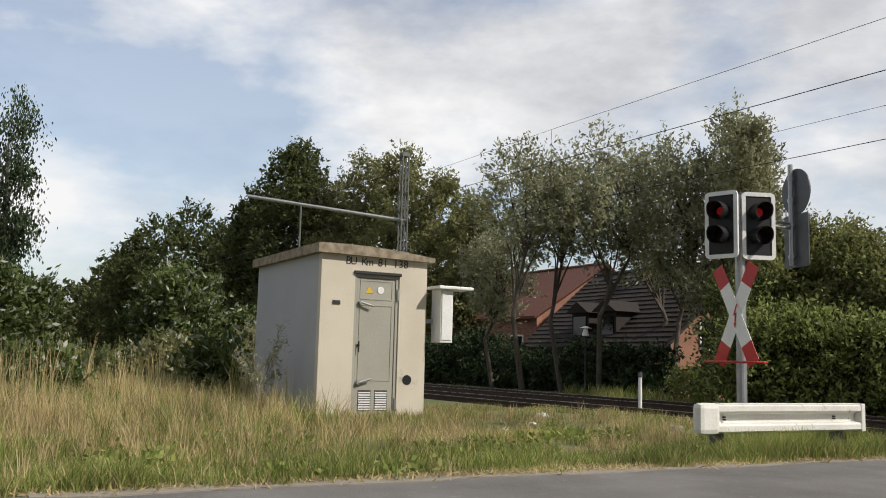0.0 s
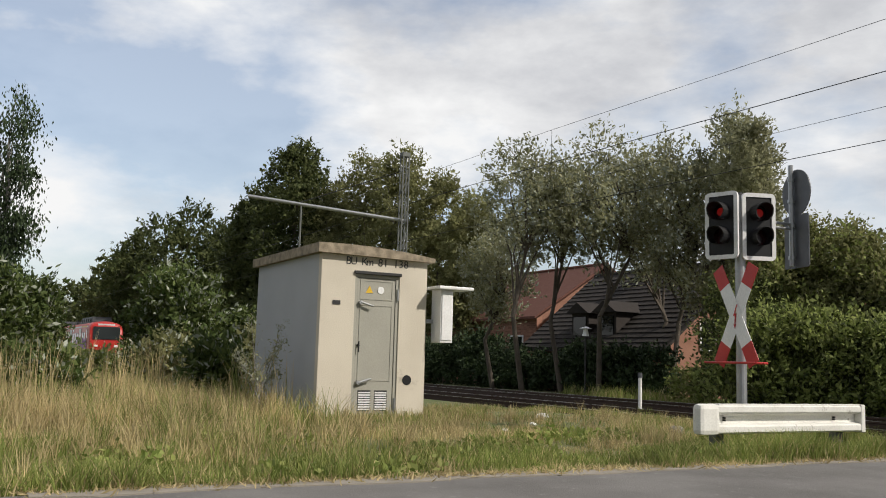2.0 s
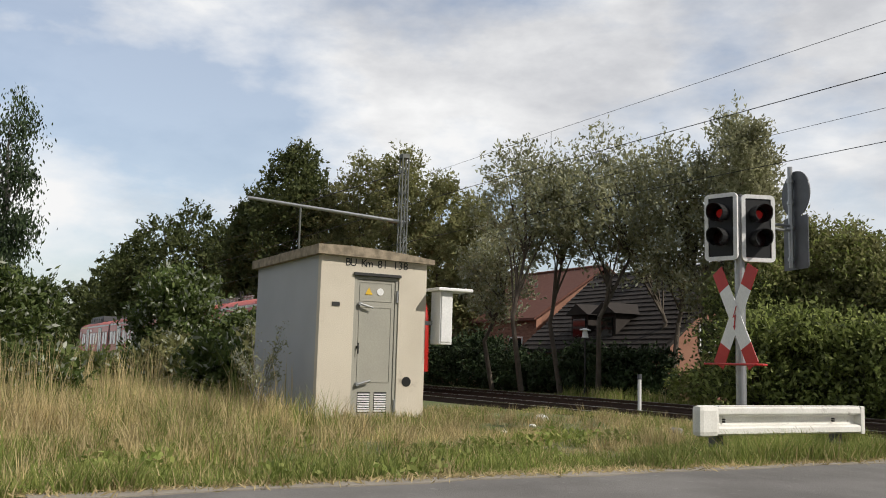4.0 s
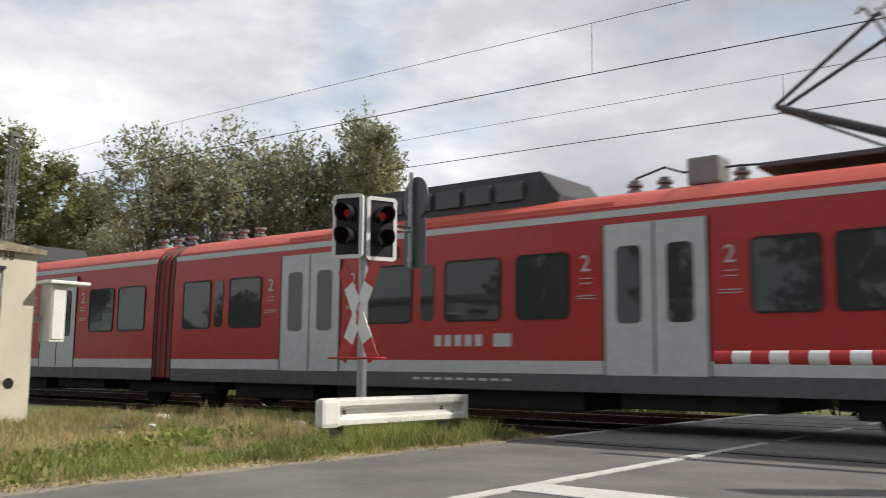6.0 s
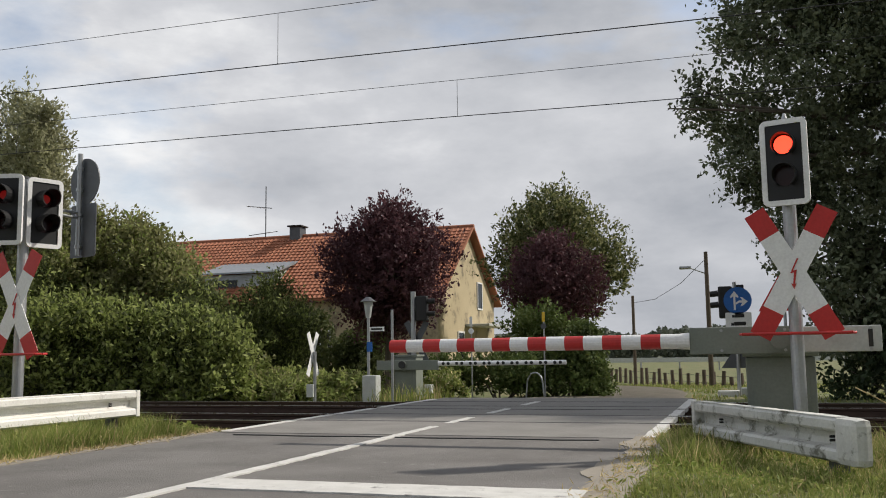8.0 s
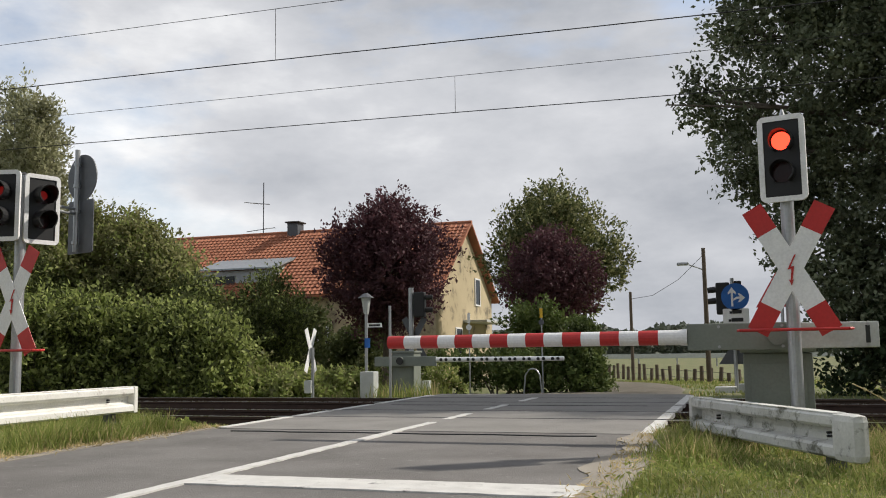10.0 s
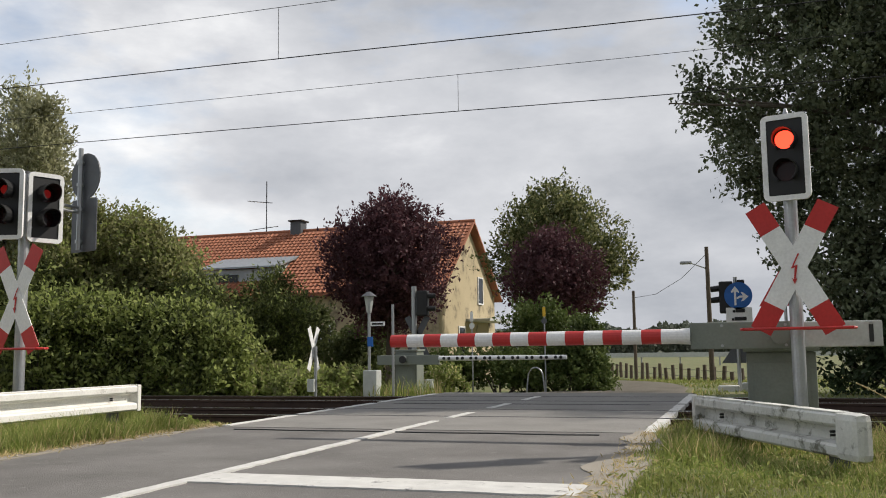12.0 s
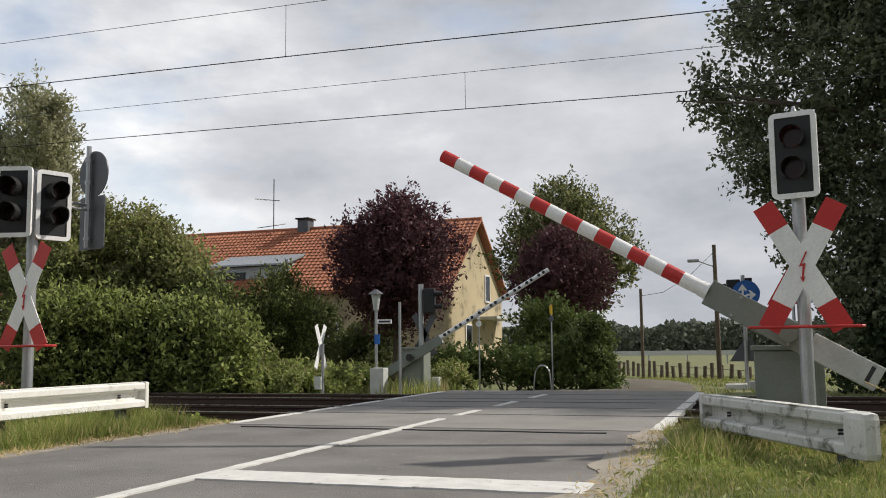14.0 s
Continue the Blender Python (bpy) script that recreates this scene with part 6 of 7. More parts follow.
def build_tufts():
    """Tufts of long blades that fan out, some green, some dry."""
    rng = np.random.default_rng(31)
    n = 1500
    x, y = rng.uniform(-22, -6.7, n), rng.uniform(-2.5, 10.5, n)
    ok = ~((x > -15.9) & (x < -12.3) & (y > 4.5) & (y < 6.9)) & ((y < 4.6) | (x > -12.2))
    x, y = x[ok], y[ok]
    m = 26
    dry = rng.random(len(x)) < np.where(x > -7.6, 0.3, 0.65)
    big = np.where(y > 4.6, 0.5, 1.0) * np.where(x > -8, 0.6, 1.0) * rng.uniform(0.5, 1.3, len(x))
    xx = np.repeat(x, m) + rng.normal(size=len(x) * m) * 0.05
    yy = np.repeat(y, m) + rng.normal(size=len(x) * m) * 0.05
    h = np.repeat(big, m) * rng.uniform(0.18, 0.5, len(xx))
    q = blades(rng, xx, yy, heights(xx, yy) - 0.02, h, np.full(len(xx), 0.008), 0.75)
    ob = new("grass_tufts", quads_mesh("grass_tufts", q, [M["grass_green"], M["grass_dry"]], np.repeat(np.repeat(dry, m).astype(np.int32), 2)))
    tagged(ob, "fanning tufts of green and straw-coloured grass", "grass", kind="stuff")


def build_weeds():
    """Broad-leaved weeds in the verge."""
    rng = np.random.default_rng(77)
    n = 900
    x, y = rng.uniform(-9.5, -6.6, n), rng.uniform(1.0, 10.4, n)
    ok = np.sin(x * 2.3 + 1) * np.sin(y * 1.6) > 0.15
    x, y = x[ok], y[ok]
    c = np.stack([x, y, heights(x, y) + 0.07], 1)
    c = (c[:, None] + rng.normal(size=(len(c), 9, 3)) * np.array([0.05, 0.05, 0.04])).reshape(-1, 3)
    ob = new("verge_weeds", quads_mesh("verge_weeds", leaves(rng, c, 0.075, -0.5, 0.55), [M["grass_green"]]))
    tagged(ob, "broad-leaved green weeds in the verge", "weeds", kind="stuff")
    n = 700
    x, y = rng.uniform(-0.9, 2.5, n), rng.uniform(4.6, 9.5, n)
    c = np.stack([x, y, np.full(n, 0.04)], 1)
    c = (c[:, None] + rng.normal(size=(n, 6, 3)) * np.array([0.04, 0.04, 0.03])).reshape(-1, 3)
    ob = new("verge_weeds", quads_mesh("verge_weeds", leaves(rng, c, 0.05, -0.5, 0.3), [M["grass_green"], M["grass_dry"]], (rng.random(len(c)) < 0.04).astype(np.int32)))
    tagged(ob, "small weeds between the grass by the guard beam", "weeds", kind="stuff")
    n = 2600
    y = rng.uniform(0.5, 10.4, n)
    x = -6.55 + rng.normal(size=n) * 0.10
    c = np.stack([x, y, np.full(n, 0.02)], 1)
    ob = new("dead_grass_litter", quads_mesh("dead_grass_litter", leaves(rng, c, 0.09, slim=0.12), [M["grass_dry"]]))
    tagged(ob, "dead straw litter along the asphalt edge", "litter", kind="stuff")
    n = 500
    y = rng.uniform(4.4, 10.6, n)
    x = -0.98 + rng.normal(size=n) * 0.09
    c = np.stack([x, y, np.full(n, 0.02)], 1)
    ob = new("dead_grass_litter", quads_mesh("dead_grass_litter", leaves(rng, c, 0.08, slim=0.12), [M["grass_dry"]]))
    tagged(ob, "dead straw litter along the sandy edge", "litter", kind="stuff")
    sap = thing("sapling", pose(-13.3, 4.25, 0.05), "thin feathery sapling against the hut wall", "sapling")
    bm = bmesh.new()
    tips = []
    for k in range(9):
        a = rng.uniform(0, 6.28)
        tip = Vector((0.36 * math.cos(a), 0.36 * math.sin(a), rng.uniform(0.6, 1.5)))
        add_rod(bm, (0, 0, 0.1 + 0.06 * k), tip, 0.009, 0.003, 5)
        tips.append((np.array((0, 0, 0.1 + 0.06 * k)), np.array(tip)))
    part("stem", bm, M["birch"], sap)
    pts = np.concatenate([a + (b - a) * rng.uniform(0.30, 1.05, (110, 1)) + rng.normal(size=(110, 3)) * 0.05 for a, b in tips])
    ob = new("foliage", quads_mesh("foliage", leaves(rng, pts, 0.06, -0.6, 0.3), [M["leaf_pale"], M["leaf_white"]], (rng.random(len(pts)) < 0.25).astype(np.int32)))
    ob.parent = sap
    # long dry stalk and blades in front of the rails
    st = bmesh.new()
    pr = None
    for k in range(9):
        t = k / 8
        q = (1.55 - 0.62 * t ** 1.6, 9.4, -0.05 + 0.62 * t * (1.25 - 0.25 * t))
        if pr:
            add_rod(st, pr, q, 0.0035 if k < 6 else 0.006, n=5)
        pr = q
    single("grass_stalk", st, M["grass_dry"], "single bent dry grass stalk by the guard beam", "grass")


build_trees()
build_weeds()
build_tufts()
build_far_woods()
build_grass()


# ---- overhead line ----
def cable(name, pts, r, label, mat="wire"):
    """A bent wire as one tube."""
    bm = bmesh.new()
    pts = [Vector(q) for q in pts]
    rows = []
    for i, q in enumerate(pts):
        d = (pts[min(i + 1, len(pts) - 1)] - pts[max(i - 1, 0)]).normalized()
        u = d.cross(Vector((0, 1, 0.01))).normalized()
        v = d.cross(u)
        rows.append([bm.verts.new(q + u * r * math.cos(a) + v * r * math.sin(a)) for a in (0, 1.0472, 2.0944, 3.1416, 4.1888, 5.236)])
    for a, b in zip(rows, rows[1:]):
        for k in range(6):
            bm.faces.new((a[k], a[(k + 1) % 6], b[(k + 1) % 6], b[k]))
    bm.faces.new(rows[0])
    bm.faces.new(rows[-1][::-1])
    bmesh.ops.recalc_face_normals(bm, faces=bm.faces)
    return single(name, bm, M[mat], label, "wire", group="overhead wires")


def build_wires():
    for n, (yc, zc, zm) in enumerate(((TRACKS[0], 5.555, 6.50), (TRACKS[1], 5.47, 6.27))):
        low = lambda x: zc + 0.36 * min(1.0, max(0.0, -x / 22.0)) ** 0.75
        high = lambda x: zm + 0.20 * min(1.0, max(0.0, -x / 18.0)) + 0.0004 * max(0.0, -x - 18) ** 2 * (x > -58) + (x <= -58) * 0.64
        xs = [-130 + 4 * k for k in range(48)]
        cable("contact_wire", [(x, yc, low(x)) for x in xs], 0.0085, "dark overhead contact wire above the rails")
        cable("messenger_wire", [(x, yc, high(x)) for x in xs], 0.0052, "thin carrying wire over the contact wire")
        for x in ((-52, -41, -30, -18.2, -7.1, 4, 15) if n == 0 else (-49, -38, -27, -16, -5.2, 6, 17)):
            cable("dropper", [(x, yc, low(x)), (x, yc, high(x))], 0.005, "thin vertical dropper between two overhead wires")


def lattice_mast(x, y, h, label):
    m = thing("lattice_mast", pose(x, y, -0.2), label, "mast")
    w = 0.095
    for sx in (-1, 1):
        for sy in (-1, 1):
            part("leg", box(sx * w - 0.016, sx * w + 0.016, sy * w - 0.016, sy * w + 0.016, 0, h), M["mast_steel"], m)
    k, z = 0, 0.0
    while z < h - 0.45:
        for s in (-1, 1):
            a, b = (-w, w) if k % 2 else (w, -w)
            part("brace", rod((a, s * w, z), (b, s * w, z + 0.45), 0.013, n=5), M["mast_steel"], m)
            part("brace", rod((s * w, a, z), (s * w, b, z + 0.45), 0.013, n=5), M["mast_steel"], m)
        z += 0.45
        k += 1
    part("cap", box(-0.115, 0.115, -0.115, 0.115, h, h + 0.12), M["mast_steel"], m)
    return m


def build_mast():
    m = lattice_mast(-23.5, 11.58, 7.0, "grey steel lattice mast carrying a long tube")
    part("cross_tube", rod((0.0, 0.1, 5.12), (-1.5, -4.15, 5.60), 0.05), M["galv"], m, "long pale steel tube")
    part("stay_post", rod((-1.0, -2.75, 3.4), (-1.0, -2.75, 5.42), 0.03), M["mast_steel"], m)
    part("guy_wire", rod((-1.05, -2.9, 5.45), (0, 0, 6.6), 0.012, n=5), M["wire"], m)


build_wires()
build_mast()


# ---- houses ----
def gable_house(name, x0, x1, y0, y1, z0, eave, ridge, wall, roof, label, windows=(), tiles=None, over=0.35, roll=0.045):
    """A house with its ridge along x: walls, gables, two roof slopes and real window openings as recessed panes."""
    h = thing(name, pose(0, 0, 0), label, "house")
    ym = (y0 + y1) / 2
    for nm, a, b in (("front_wall", y0, y0 + 0.3), ("rear_wall", y1 - 0.3, y1)):
        part(nm, box(x0, x1, a, b, z0, eave), M[wall], h)
    for x, s in ((x0, 1), (x1, -1)):
        m = Matrix.Translation((x, 0, 0)) @ Matrix(((0, 0, s, 0), (1, 0, 0, 0), (0, 1, 0, 0), (0, 0, 0, 1)))
        bm = prism([(y0 + 0.301, z0), (y1 - 0.301, z0), (y1 - 0.301, eave + 0.1), (ym, ridge - 0.2), (y0 + 0.301, eave + 0.1)], 0.3, m)
        bmesh.ops.recalc_face_normals(bm, faces=bm.faces)
        part("gable_wall", bm, M[wall], h)
    for s, ye in ((-1, y0), (1, y1)):
        run = abs(ye - ym)
        k = (ridge - eave) / run
        yo, zo = ye + s * over, eave - over * k
        bm = bmesh.new()
        q = [(x0 - over, yo, zo), (x1 + over, yo, zo), (x1 + over, ym, ridge), (x0 - over, ym, ridge)]
        v = [bm.verts.new(p) for p in q]
        f = bm.faces.new(v)
        r = bmesh.ops.extrude_face_region(bm, geom=[f])
        bmesh.ops.translate(bm, vec=(0, 0, 0.12), verts=[e for e in r["geom"] if isinstance(e, bmesh.types.BMVert)])
        bmesh.ops.recalc_face_normals(bm, faces=bm.faces)
        slope = part("roof_slope", bm, M[roof], h)
        if tiles and s < 0:
            tw, th = tiles
            L = math.hypot(run + over, ridge - zo)
            ny, nx = int(L / th), int((x1 - x0 + 2 * over) / tw)
            d = Vector((0, (ym - yo), (ridge - zo))).normalized()
            nrm = Vector((0, -d.z, d.y))
            q = []
            for i in range(ny):
                for j in range(nx):
                    c = Vector((x0 - over + j * tw, yo, zo + 0.125)) + d * (i * th)
                    a = c + nrm * 0.045
                    # each tile: a raised roll and a flat pan, lapping over the row below
                    for u0, u1, l0, l1 in ((0.0, 0.22, 0.0, roll), (0.22, 0.44, roll, 0.0), (0.44, 1.0, 0.0, 0.0)):
                        p0 = a + Vector((u0 * tw, 0, 0)) + nrm * l0
                        p1 = a + Vector((u1 * tw, 0, 0)) + nrm * l1
                        q += [p0, p1, p1 + d * th * 1.02 - nrm * 0.042, p0 + d * th * 1.02 - nrm * 0.042]
                    q += [a - nrm * 0.04, a + Vector((tw, 0, 0)) - nrm * 0.04, a + Vector((tw, 0, 0)), a]
            arr = np.array([tuple(v) for v in q], np.float32)
            ob = new("roof_tiles", quads_mesh("roof_tiles", arr, [M[roof]]))
            ob.parent = h
            tagged(ob, "overlapping rolled clay tiles", kind="stuff")
    part("ridge_cap", rod((x0 - over, ym, ridge + 0.10), (x1 + over, ym, ridge + 0.10), 0.10, n=10), M[roof], h)
    for side, u, z, w, hh in windows:
        if side == "front":
            win = part("window", ring_frame(w, hh, 0.02, 0.07, 0.08, Matrix.Translation((u, y0 - 0.06, z)) @ Matrix(((1, 0, 0, 0), (0, 0, 1, 0), (0, 1, 0, 0), (0, 0, 0, 1)))), M["white"], h, "white window frame")
            part("pane", box(u - w / 2 + 0.07, u + w / 2 - 0.07, y0 - 0.03, y0 - 0.01, z - hh / 2 + 0.07, z + hh / 2 - 0.07), M["pane"], win)
            part("glazing_bar", box(u - 0.025, u + 0.025, y0 - 0.05, y0 - 0.032, z - hh / 2 + 0.07, z + hh / 2 - 0.07), M["white"], win)
        else:
            xg = x1 if side == "east" else x0
            sx = 1 if side == "east" else -1
            m = Matrix.Translation((xg + sx * 0.06, u, z)) @ Matrix(((0, 0, -sx, 0), (1, 0, 0, 0), (0, 1, 0, 0), (0, 0, 0, 1)))
            win = part("window", ring_frame(w, hh, 0.02, 0.07, 0.08, m), M["white"], h, "white window frame")
            xa = sorted((xg + sx * 0.01, xg + sx * 0.03))
            part("pane", box(xa[0], xa[1], u - w / 2 + 0.07, u + w / 2 - 0.07, z - hh / 2 + 0.07, z + hh / 2 - 0.07), M["pane"], win)
    return h


def brick_courses(house, x0, x1, y, z0, z1):
    """Courses of single bricks proud of a wall that looks to the rails."""
    rng = np.random.default_rng(4)
    q = []
    row, z = 0, z0
    while z < z1:
        x = x0 - (0.13 if row % 2 else 0)
        while x < x1:
            a, b = max(x, x0), min(x + 0.24, x1)
            if b - a > 0.05:
                yy = y - 0.012 - rng.uniform(0, 0.004)
                q += [(a, yy, z), (b, yy, z), (b, yy, z + 0.07), (a, yy, z + 0.07)]
                q += [(a, y, z + 0.07), (a, yy, z + 0.07), (b, yy, z + 0.07), (b, y, z + 0.07)]
            x += 0.25
        z += 0.083
        row += 1
    ob = new("brickwork", quads_mesh("brickwork", np.array(q, np.float32), [M["brick"]]))
    ob.parent = house
    tagged(ob, "red facing bricks with pale joints", kind="stuff")


def build_houses():
    h = gable_house("farmhouse", -31.0, -12.9, 38.3, 47.7, -1.1, 3.72, 7.15, "yellow_wall", "tile", "long yellow house with an orange clay tile roof", windows=(("east", 44.9, 3.9, 0.9, 1.4), ("east", 41.6, 1.4, 1.0, 1.3), ("front", -15.6, 1.5, 1.1, 1.3), ("front", -18.6, 1.5, 1.1, 1.3)), tiles=(0.24, 0.30))
    ch = part("chimney", box(-22.5, -21.9, 42.6, 43.3, 6.6, 7.72, 0.02), M["sign_back"], h, "dark grey clad chimney")
    part("chimney_cap", box(-22.6, -21.8, 42.5, 43.4, 7.722, 7.80, 0.02), M["slate"], ch)
    dm = part("dormer", box(-25.2, -21.35, 38.95, 41.0, 3.3, 4.96), M["zinc"], h, "grey zinc-clad dormer")
    bm = prism([(38.7, 4.98), (41.4, 5.78), (41.4, 5.88), (38.7, 5.06)], 4.3, Matrix.Translation((-25.35, 0, 0)) @ Matrix(((0, 0, 1, 0), (1, 0, 0, 0), (0, 1, 0, 0), (0, 0, 0, 1))))
    bmesh.ops.recalc_face_normals(bm, faces=bm.faces)
    part("dormer_roof", bm, M["zinc"], dm, "pale zinc dormer roof")
    bm = prism([(38.95, 4.1), (41.4, 5.74), (38.95, 4.98)], 0.06, Matrix.Translation((-21.34, 0, 0)) @ Matrix(((0, 0, 1, 0), (1, 0, 0, 0), (0, 1, 0, 0), (0, 0, 0, 1))))
    bmesh.ops.recalc_face_normals(bm, faces=bm.faces)
    part("dormer_cheek", bm, M["pale_grey"], dm, "ribbed grey dormer cheek")
    for k in range(5):
        y = 39.3 + k * 0.38
        part("seam", box(-21.28, -21.25, y, y + 0.04, 4.40 + k * 0.27, 4.98 + k * 0.12), M["sign_back"], dm)
    part("dormer_window", box(-24.6, -23.4, 38.90, 38.94, 4.15, 4.70), M["pane"], dm)
    # awning on the gable
    part("awning", box(-12.9, -11.7, 42.4, 46.8, 2.30, 2.42, 0.02, None), M["pale_grey"], h, "pale grey awning roof")
    an = thing("tv_antenna", pose(-24.1, 42.95, 6.9), "thin rooftop television antenna on a pole", "antenna")
    part("pole", rod((0, 0, 0), (0, 0, 3.15), 0.028), M["sign_back"], an)
    part("boom", rod((-1.15, 0, 2.15), (0.35, 0, 1.95), 0.02), M["sign_back"], an)
    part("boom", rod((-1.0, 0, 0.55), (0.7, 0, 0.68), 0.02), M["sign_back"], an)
    for k in range(5):
        part("element", rod((-1.05 + 0.22 * k, -0.2, 2.13 - 0.035 * k), (-1.05 + 0.22 * k, 0.2, 2.13 - 0.035 * k), 0.008, n=5), M["galv"], an)
        part("element", rod((0.2 + 0.1 * k, -0.25, 0.63), (0.2 + 0.1 * k, 0.25, 0.70), 0.008, n=5), M["galv"], an)
    # pale ornament on the tiles
    orn = bmesh.new()
    for dx in (0.0, 0.45):
        for a, b, r in (((-27.2 + dx, 39.9, 5.15), (-26.9 + dx, 39.85, 5.45), 0.07), ((-26.9 + dx, 39.85, 5.45), (-27.05 + dx, 39.85, 5.75), 0.05), ((-27.05 + dx, 39.85, 5.75), (-26.85 + dx, 39.85, 5.85), 0.05)):
            add_rod(orn, a, b, r, n=8)
    single("roof_ornament", orn, M["white"], "white figure-like ornament on the roof tiles", "ornament")
    # houses behind the willows
    b = gable_house("brick_house", -47, -35.0, 24.3, 32.0, -0.6, 3.2, 5.7, "brick", "red_tile", "red brick house with a red-brown tile roof", windows=(("front", -36.6, 1.75, 1.1, 1.0), ("east", 26.6, 3.2, 1.8, 0.8)))
    brick_courses(b, -47, -35.0, 24.3, -0.5, 3.1)
    c = gable_house("brick_house", -33.0, -24.6, 22.6, 30.2, -0.6, 1.75, 4.9, "brick", "slate", "brick house with a steep dark tile roof and dormers", windows=(("front", -26.0, 0.9, 0.9, 0.9), ("east", 24.6, 2.1, 0.8, 1.1),), tiles=(0.28, 0.30), roll=0.012)
    brick_courses(c, -33.0, -24.6, 22.6, -0.5, 1.7)
    part("chimney", box(-29.2, -28.6, 26.0, 26.6, 4.2, 5.7, 0.02), M["slate"], c, "dark slated chimney")
    for x in (-29.9, -28.2):
        d = part("dormer", box(x - 0.55, x + 0.55, 22.9, 25.0, 1.9, 3.0), M["slate"], c, "dark tiled dormer")
        part("pane", box(x - 0.40, x + 0.40, 22.86, 22.895, 2.05, 2.85), M["pane"], d)
        bm = prism([(-0.75, 3.0), (0.75, 3.0), (0, 3.45)], 2.6, Matrix.Translation((x, 25.3, 0)) @ Matrix(((1, 0, 0, 0), (0, 0, -1, 0), (0, 1, 0, 0), (0, 0, 0, 1))))
        bmesh.ops.recalc_face_normals(bm, faces=bm.faces)
        part("dormer_roof", bm, M["slate"], d)


build_houses()


# ---- posts and signs beyond the tracks ----
def cylinder_disc(parent, name, m, r, mat, label=""):
    return part(name, prism([(r * math.cos(radians(i * 11.25)), r * math.sin(radians(i * 11.25))) for i in range(32)], 0.012, m), mat, parent, label)


def build_far_furniture():
    # tall wooden pole with a street lamp
    po = thing("street_lamp", pose(-1.66, 44.5, -1.0), "old wooden pole with a lamp on a bent arm", "street lamp")
    part("pole", rod((0, 0, -0.3), (-0.02, 0, 6.6), 0.13, 0.09), M["wood"], po)
    part("arm", rod((0, 0, 5.55), (-0.75, -0.1, 5.85), 0.03), M["galv"], po)
    part("lamp_head", box(-1.25, -0.7, -0.2, 0.0, 5.80, 5.95, 0.05), M["galv"], po, "grey lamp head")
    p2 = thing("utility_pole", pose(-6.0, 52, -1.0), "slim dark wooden utility pole", "pole")
    part("pole", rod((0, 0, -0.3), (0, 0, 5.1), 0.10, 0.08), M["wood"], p2)
    cable("lamp_cable", [(-1.66, 44.5, 5.3), (-3.0, 46.5, 4.3), (-4.5, 49, 3.7), (-6.0, 52, 3.7)], 0.012, "slack cable between two poles")
    # traffic light seen from behind with a blue arrow sign
    z0 = ground_height(-0.3, 24)
    tl = thing("traffic_light", pose(-0.25, 24.0, z0), "traffic light back with a blue arrow sign and white plate", "traffic light")
    zz = -z0
    part("pole", rod((0, 0, -0.2), (0, 0, 2.65 + zz), 0.05), M["galv"], tl)
    part("head", box(-0.40, -0.06, -0.05, 0.22, 1.75 + zz, 2.55 + zz, 0.04), M["black"], tl, "black signal head")
    part("backplate", box(-0.05, 0.22, -0.02, 0.04, 2.0 + zz, 2.58 + zz, 0.03), M["black"], tl)
    for z in (2.38, 2.10):
        part("visor", rod((-0.40, 0.05, z + zz), (-0.60, 0.05, z - 0.02 + zz), 0.08, 0.075), M["black"], tl)
    fm = Matrix(((1, 0, 0, 0), (0, 0, -1, 0), (0, 1, 0, 0), (0, 0, 0, 1)))
    sm = Matrix.Translation((0.06, -0.07, 2.18 + zz)) @ fm
    sign = cylinder_disc(tl, "blue_sign", sm, 0.335, M["blue"], "round blue sign with white arrows")
    wm = sm @ Matrix.Translation((0, 0, 0.014))
    part("arrow", prism([(-0.10, -0.24), (-0.05, -0.24), (-0.05, 0.10), (0.02, 0.06), (0.02, 0.11), (-0.075, 0.24), (-0.17, 0.11), (-0.17, 0.06), (-0.10, 0.10)], 0.004, wm), M["white"], sign)
    part("arrow", prism([(-0.045, -0.10), (-0.045, -0.05), (0.03, 0.0), (0.11, 0.0), (0.06, 0.08), (0.11, 0.08), (0.24, -0.03), (0.11, -0.14), (0.06, -0.14), (0.11, -0.055), (0.04, -0.055)], 0.004, wm), M["white"], sign)
    plate = part("plate", prism(rounded(0.62, 0.45, 0.03), 0.012, Matrix.Translation((0.06, -0.07, 1.66 + zz)) @ fm), M["white"], tl, "white plate with two black vehicle shapes")
    for z, w in ((1.76, 0.20), (1.56, 0.26)):
        bm = box(-w / 2 + 0.08, w / 2 + 0.10, -0.088, -0.083, z + zz, z + 0.09 + zz)
        add_box(bm, -w / 2 + 0.01, -w / 2 + 0.075, -0.088, -0.083, z + zz, z + 0.06 + zz)
        part("vehicle_shape", bm, M["black"], plate)
    bm = prism([(-0.45, 0.38), (0.45, 0.38), (0, 1.05)], 0.01, Matrix.Translation((0.05, 0.04, 0.55 - 0.25)) @ fm)
    part("triangle_back", bm, M["sign_back"], tl, "grey back of a triangular sign")
    # warning triangle by the barrier
    ws = thing("warning_sign", pose(0.71, 21.6, -0.3), "red-rimmed white warning triangle on a post", "road sign")
    part("post", rod((0.1, 0.03, -0.2), (0.1, 0.03, 2.9), 0.035), M["galv"], ws)
    part("rim", prism([(-0.45, 2.1), (0.45, 2.1), (0, 2.88)], 0.01, fm), M["red"], ws, "red rim")
    part("face", prism([(-0.30, 2.18), (0.30, 2.18), (0, 2.71)], 0.005, Matrix.Translation((0, -0.012, 0)) @ fm), M["white"], ws)
